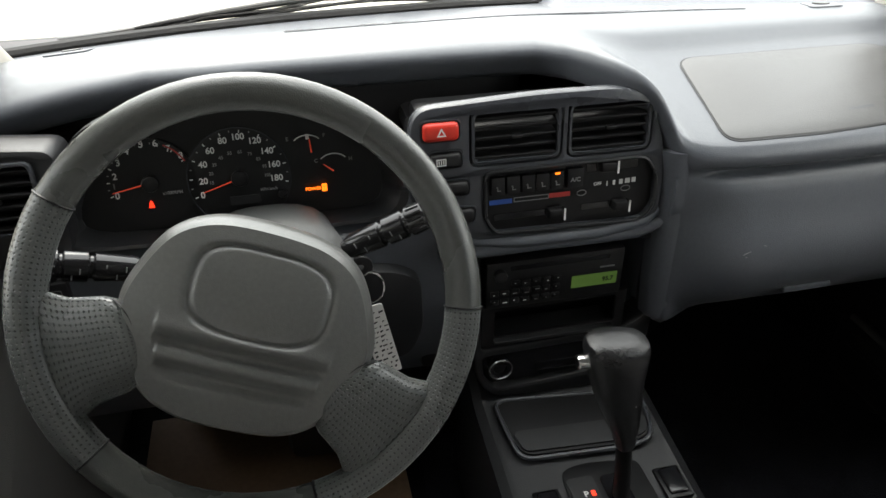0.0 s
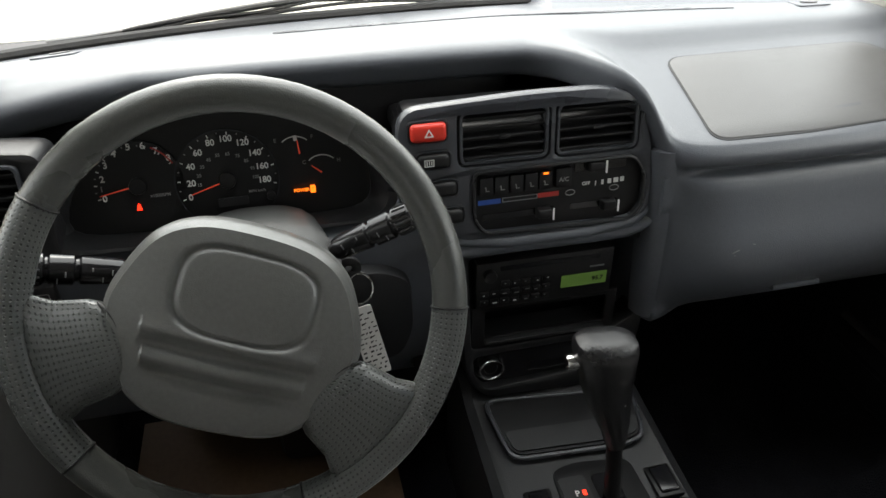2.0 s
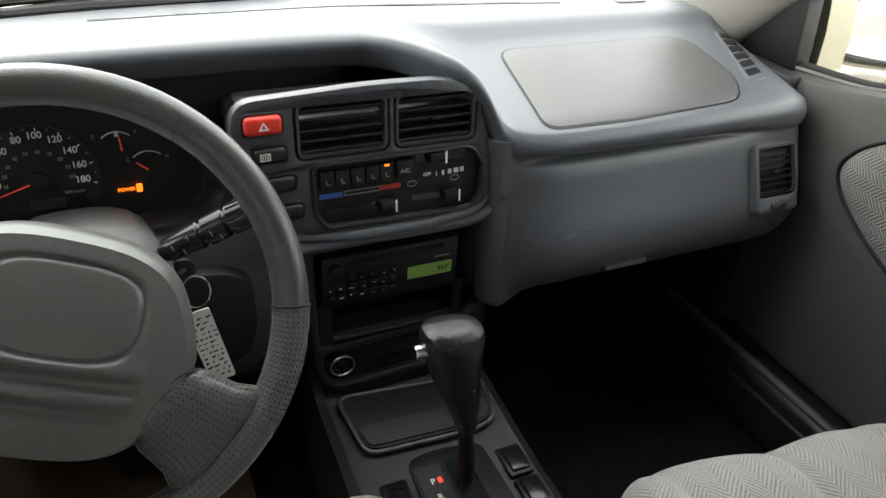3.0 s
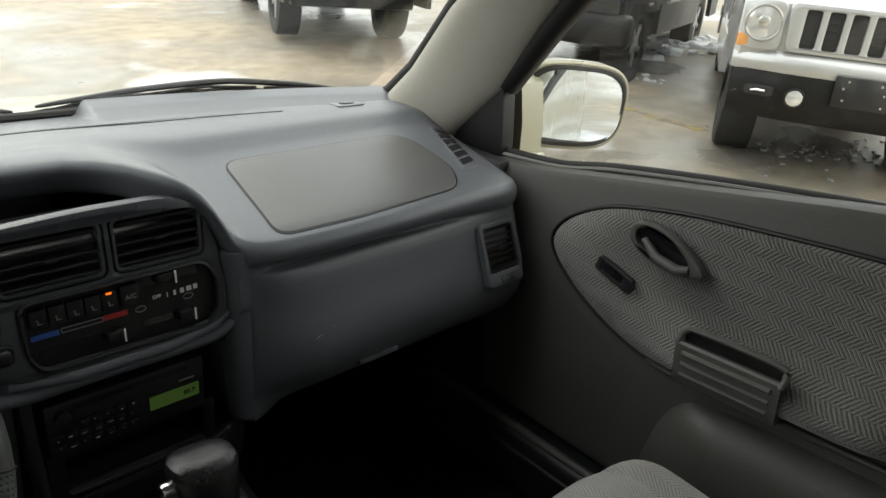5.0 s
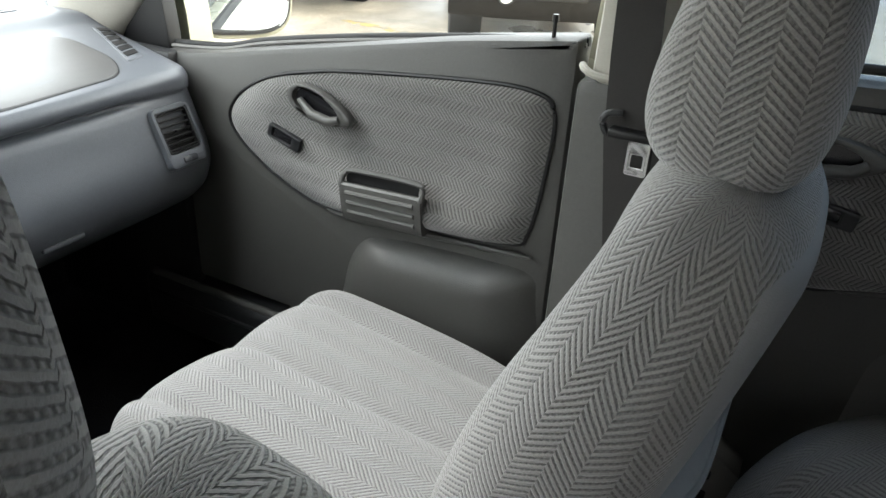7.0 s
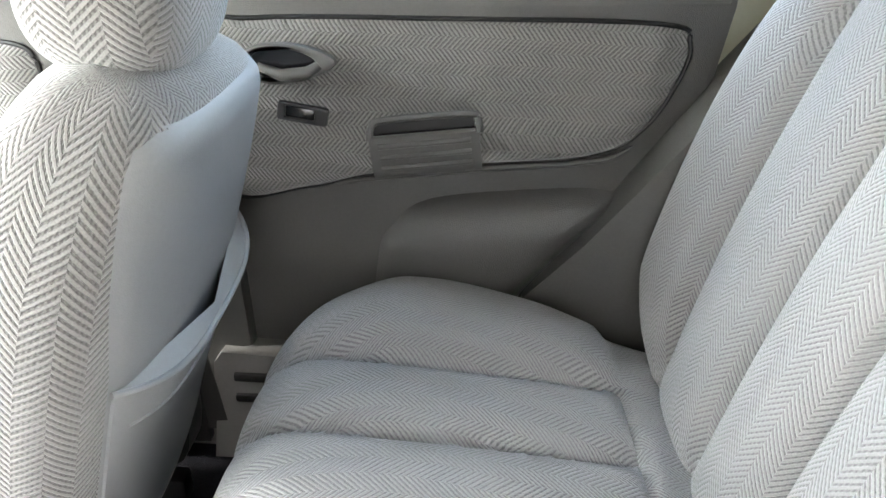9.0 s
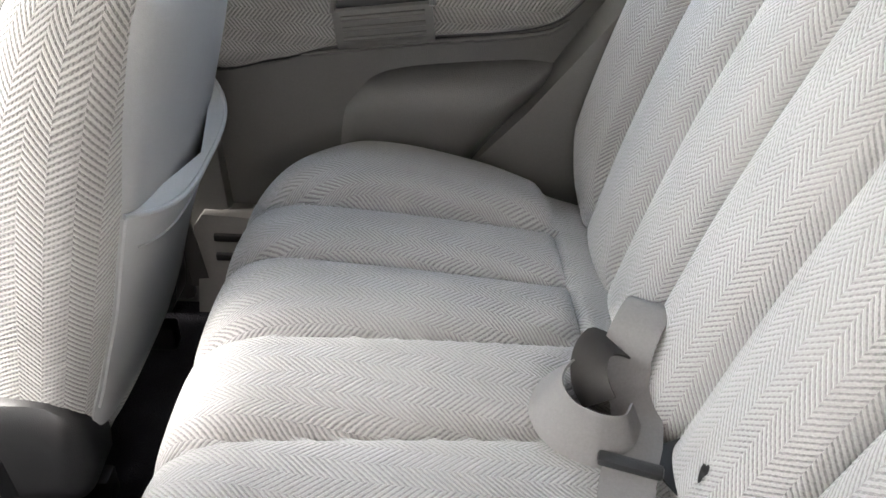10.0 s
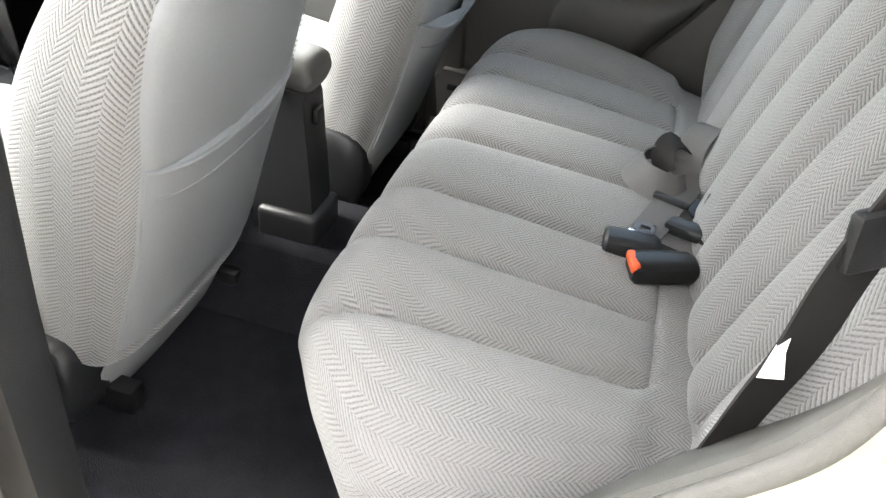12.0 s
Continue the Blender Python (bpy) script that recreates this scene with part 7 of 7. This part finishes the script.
def suv(at, turn, paint, label, face=False):
    """A boxy off-road wagon, its nose towards local -y."""
    M = Matrix.Translation(at) @ pose(0, 0, 0, 0, 0, turn)
    t = new("parked_suv")
    t.matrix_basis = M
    tagged(t, label, "car", "parked cars")
    side = [(0.05, 0.62), (0.02, 0.80), (0.05, 0.98), (0.12, 1.02), (1.0, 1.09), (1.5, 1.62), (3.9, 1.66), (4.25, 1.05), (4.3, 0.62)]
    rings = []
    for x, k in ((-0.695, 0.0), (-0.69, 0.55), (-0.66, 1.0), (-0.3, 1.06), (0.3, 1.06), (0.66, 1.0), (0.69, 0.55), (0.695, 0.0)):
        rings.append([M @ V((x if z < 1.1 else x * 0.86, y + (1 - k) * 0.07 * (1 if y < 2 else -1), z - (1 - k) * 0.03 * (z > 0.7))) for y, z in side])
    body = part("body", loft(rings), paint, t, smooth=30)
    # lower cladding with arches
    def sidewall(x):
        pts = [(1.26, 0.66), (4.25, 0.66), (4.25, 0.40)]
        pts += [(3.42 + 0.44 * math.cos(a), 0.36 + 0.44 * math.sin(a)) for a in (math.pi * k / 10 * 0.96 + 0.06 for k in range(11))]
        pts += [(1.26, 0.40)]
        mm = M @ Matrix.Translation((x, 0, 0)) @ Matrix(((0, 0, 1, 0), (1, 0, 0, 0), (0, 1, 0, 0), (0, 0, 0, 1)))
        return plate([pts], 0.05, mm)
    for x in (-0.65, 0.70):
        part("cladding", sidewall(x), paint if face else M_BLACK, t)
    part("underbody", rbox((1.2, 3.7, 0.22), (0, 2.2, 0.46), 0.03, M), M_BLACK, t)
    for x in (-0.54, 0.54):
        for y in (0.80, 3.42):
            s = math.copysign(1, x)
            wm = M @ Matrix.Translation((x + s * 0.12, y, 0.345)) @ pose(0, 0, 0, 0, s * 90, 0)
            w = part("wheel", disc(0.345, 0.22, wm, 40, 0.21, None, 0.03), M_RUBBER, t, "black tyre")
            part("rim", disc(0.215, 0.02, wm @ Matrix.Translation((0, 0, -0.05)), 32, 0.17, None, 0.006), M_RIM, w)
            for k in range(5):
                part("spoke", rbox((0.17, 0.05, 0.02), (0.11, 0, -0.03), 0.006, wm @ pose(0, 0, 0, 0, 0, 72 * k)), M_RIM, w)
            part("hub", disc(0.055, 0.03, wm @ Matrix.Translation((0, 0, -0.02)), 20, 0, None, 0.006), M_RIM, w)
    glass = [(1.12, 1.12), (1.52, 1.56), (3.8, 1.59), (4.05, 1.12)]
    for s in (-1, 1):
        mm = M @ Matrix.Translation((s * 0.64, 0, 0)) @ Matrix(((0, 0, 1, 0), (1, 0, 0, 0), (0, 1, 0, 0), (0, 0, 0, 1)))
        part("side_glass", plate([rounded(glass, 0.05, 3)], 0.12, mm), M_DARKGLASS, t)
    part("windscreen", plate([rounded([(-0.58, 0), (0.58, 0), (0.52, 0.62), (-0.52, 0.62)], 0.05, 3)], 0.02, M @ Matrix.Translation((0, 1.08, 1.14)) @ pose(0, 0, 0, 47)), M_DARKGLASS, t)
    if not face:
        part("bumper", rbox((1.54, 0.20, 0.26), (0, 0.10, 0.52), 0.06, M, 3), M_BLACK, t)
        return t, M
    FM = M @ FACE
    part("bumper_cover", loft([[M @ V((x, 0.02 + 0.085 * abs(x / 0.69) ** 3 + dy, z)) for dy, z in ((0.0, 0.615), (-0.045, 0.625), (-0.060, 0.66), (-0.055, 0.70), (-0.02, 0.735), (0.08, 0.75), (0.16, 0.62))] for x in [k / 8 * 0.69 for k in range(-8, 9)]]), paint, t)
    lower = part("lower_bumper", loft([[M @ V((x, 0.02 + 0.085 * abs(x / 0.69) ** 3 + dy, z)) for dy, z in ((0.02, 0.36), (-0.025, 0.40), (-0.045, 0.47), (-0.05, 0.56), (-0.04, 0.62), (0.10, 0.62), (0.20, 0.36))] for x in [k / 8 * 0.67 for k in range(-8, 9)]]), M_BLACK, t)
    part("grille_panel", plate([rounded([(-0.44, 0.74), (0.44, 0.74), (0.46, 0.995), (-0.46, 0.995)], 0.04, 4)] + [rounded(rect(-0.375 + 0.112 * k, 0.765, -0.375 + 0.112 * k + 0.076, 0.965), 0.015, 3)[::-1] for k in range(7)], 0.03, FM @ Matrix.Translation((0, 0, 0.012)), 0.008), paint, t)
    part("grille_mesh", plate([rect(-0.42, 0.75, 0.42, 0.98)], 0.01, FM @ Matrix.Translation((0, 0, -0.008))), M_RUBBER, t)
    for k in range(7):
        for j in range(5):
            part("grille_wire", rbox((0.07, 0.005, 0.006), (-0.337 + 0.112 * k, 0.785 + 0.040 * j, -0.002), 0.001, FM), M_CHAR, t)
    for s in (-1, 1):
        hl = part("headlight", disc(0.096, 0.03, FM @ Matrix.Translation((s * 0.575, 0.875, -0.004)), 32, 0, None, 0.014), M_LENS, t, "round clear headlight")
        part("ring", tube([FM @ V((s * 0.575 + 0.092 * math.cos(a), 0.875 + 0.092 * math.sin(a), 0.0)) for a in (2 * math.pi * q / 32 for q in range(33))], 0.008, 8), M_RIM, hl)
        part("bulb", disc(0.030, 0.01, FM @ Matrix.Translation((s * 0.575, 0.885, 0.004)), 20, 0, None, 0.003), M_CHROME, hl)
        part("headlight_panel", plate([rounded(rect(-0.13, -0.135, 0.085, 0.125) if s > 0 else rect(-0.085, -0.135, 0.13, 0.125), 0.05, 4)], 0.03, FM @ Matrix.Translation((s * 0.60, 0.870, -0.014)) @ pose(0, 0, 0, 0, s * 10), 0.008), paint, t)
        part("turn_lamp", rbox((0.11, 0.07, 0.05), (s * 0.635, 0.775, -0.045), 0.012, FM), M_AMBER, t, "amber turn lamp")
        fg = part("fog_lamp", disc(0.047, 0.03, FM @ Matrix.Translation((s * 0.33, 0.505, 0.040)), 28, 0, None, 0.008), M_LENS, t, "round fog lamp")
        part("ring", tube([FM @ V((s * 0.33 + 0.050 * math.cos(a), 0.505 + 0.050 * math.sin(a), 0.036)) for a in (2 * math.pi * q / 28 for q in range(29))], 0.008, 8), M_BLACK, fg)
        hook = part("tow_recess", plate([rounded(rect(-0.075, -0.028, 0.075, 0.028), 0.02, 3)], 0.01, FM @ Matrix.Translation((s * 0.52, 0.525, 0.036)) @ pose(0, 0, 0, 0, s * 8)), M_RUBBER, t)
        part("tow_hook", tube([FM @ V((s * 0.49, 0.525, 0.044)), FM @ V((s * 0.53, 0.53, 0.055)), FM @ V((s * 0.56, 0.522, 0.044))], 0.008, 8), M_CHROME, hook)
    hp = part("plate_holder", rbox((0.31, 0.165, 0.02), (0, 0.575, 0.052), 0.006, FM), M_CHAR, t, "black empty number plate holder")
    for x, y in ((-0.09, 0.06), (0.07, 0.055), (-0.11, 0.02), (0.09, 0.01), (-0.10, -0.04), (0.09, -0.055), (0.10, 0.055)):
        part("screw", disc(0.007, 0.006, FM @ Matrix.Translation((x, 0.575 + y, 0.066)), 10), M_CHROME, hp)
    return t, M


suv((4.13, 0.78, 0.18), -62, M_SILVER, "silver boxy off-road wagon with an empty plate holder", True)
suv((4.55, 3.44, 0.20), -72, M_DARKPAINT, "dark grey wagon parked beside the silver one")
suv((5.7, 9.1, 0.2), 158, M_DARKPAINT, "dark wagon parked across the lot")

# snow, ice rubble and worn yellow paint
rng = random.Random(11)


def rubble(name, cx, cy, sx, sy, n, big, label):
    bm = bmesh.new()
    for _ in range(n):
        x, y = cx + rng.gauss(0, sx), cy + rng.gauss(0, sy)
        r = big * rng.uniform(0.25, 1.0)
        n_side = rng.choice((4, 5, 5, 6))
        turn = [2 * math.pi * (k + rng.uniform(-0.3, 0.3)) / n_side for k in range(n_side)]
        foot = [V((r * rng.uniform(0.7, 1.15) * math.cos(a), 0.7 * r * rng.uniform(0.7, 1.1) * math.sin(a), 0)) for a in turn]
        tall = r * rng.uniform(0.22, 0.5)
        b = loft([foot, [p * 0.97 + V((0, 0, 0.6 * tall)) for p in foot], [V((p.x * 0.82, p.y * 0.80, tall * rng.uniform(0.75, 1.15))) for p in foot]])
        b.transform(pose(0, 0, 0, rng.uniform(-13, 13), rng.uniform(-13, 13), 0))
        b.transform(Matrix.Translation((x, y, min(slope(x, y), 0.45) - r * 0.04)) @ pose(0, 0, 0, 0, 0, rng.uniform(0, 360)))
        join(bm, b)
    return solid(name, bm, M_ICE if name == "ice_rubble" else M_SNOW, label, "snow", "stuff", smooth=25)


rubble("ice_rubble", 5.1, 1.05, 0.35, 0.22, 90, 0.032, "broken lumps of dirty ice under the parked car")
rubble("snow_rubble", 7.3, 3.85, 0.42, 0.20, 70, 0.13, "patches of old snow between parked cars")
rubble("snow_rubble", 5.72, 3.02, 0.14, 0.10, 7, 0.07, "small lumps of old snow on the asphalt")
rubble("snow_rubble", 7.7, 3.42, 0.32, 0.12, 18, 0.14, "patches of old snow between parked cars")
M_YELLOW = material("worn_yellow_paint", (0.42, 0.30, 0.07), 0.7)
yn, yl = M_YELLOW.node_tree.nodes, M_YELLOW.node_tree.links
yco, ynoise, yramp, ymix = yn.new("ShaderNodeTexCoord"), yn.new("ShaderNodeTexNoise"), yn.new("ShaderNodeMapRange"), yn.new("ShaderNodeMixRGB")
ynoise.inputs["Scale"].default_value, ynoise.inputs["Detail"].default_value = 9, 8
yramp.inputs["From Min"].default_value, yramp.inputs["From Max"].default_value = 0.44, 0.58
yl.new(yco.outputs["Object"], ynoise.inputs["Vector"]), yl.new(ynoise.outputs["Fac"], yramp.inputs["Value"]), yl.new(yramp.outputs[0], ymix.inputs[0])
ymix.inputs[1].default_value, ymix.inputs[2].default_value = (0.36, 0.26, 0.09, 1), (0.20, 0.175, 0.135, 1)
yl.new(ymix.outputs[0], yn["Principled BSDF"].inputs["Base Color"])
for n, (x, y, dx, dy, count) in enumerate(((4.72, 2.62, -0.02, -0.30, 16), (4.68, 2.22, 0.00, -0.26, 20), (4.72, 1.90, 0.10, -0.18, 9))):
    bm = bmesh.new()
    for k in range(count):
        u = rng.uniform(-0.5, 0.5)
        px, py = x + dx * u + rng.gauss(0, 0.022), y + dy * u + rng.gauss(0, 0.018)
        r = rng.uniform(0.012, 0.045)
        pts = [(r * rng.uniform(0.4, 1.1) * math.cos(2 * math.pi * q / 9), 1.6 * r * rng.uniform(0.4, 1.1) * math.sin(2 * math.pi * q / 9)) for q in range(9)]
        plate([pts], 0.002, Matrix.Translation((px, py, slope(px, py) + 0.002 + 0.00004 * k)) @ pose(0, 0, 0, 0, -2.86, 0), 0.0, bm)
    solid(f"road_marking_{n + 1}", bm, M_YELLOW, "worn yellow line on the asphalt", "road marking", "structure")
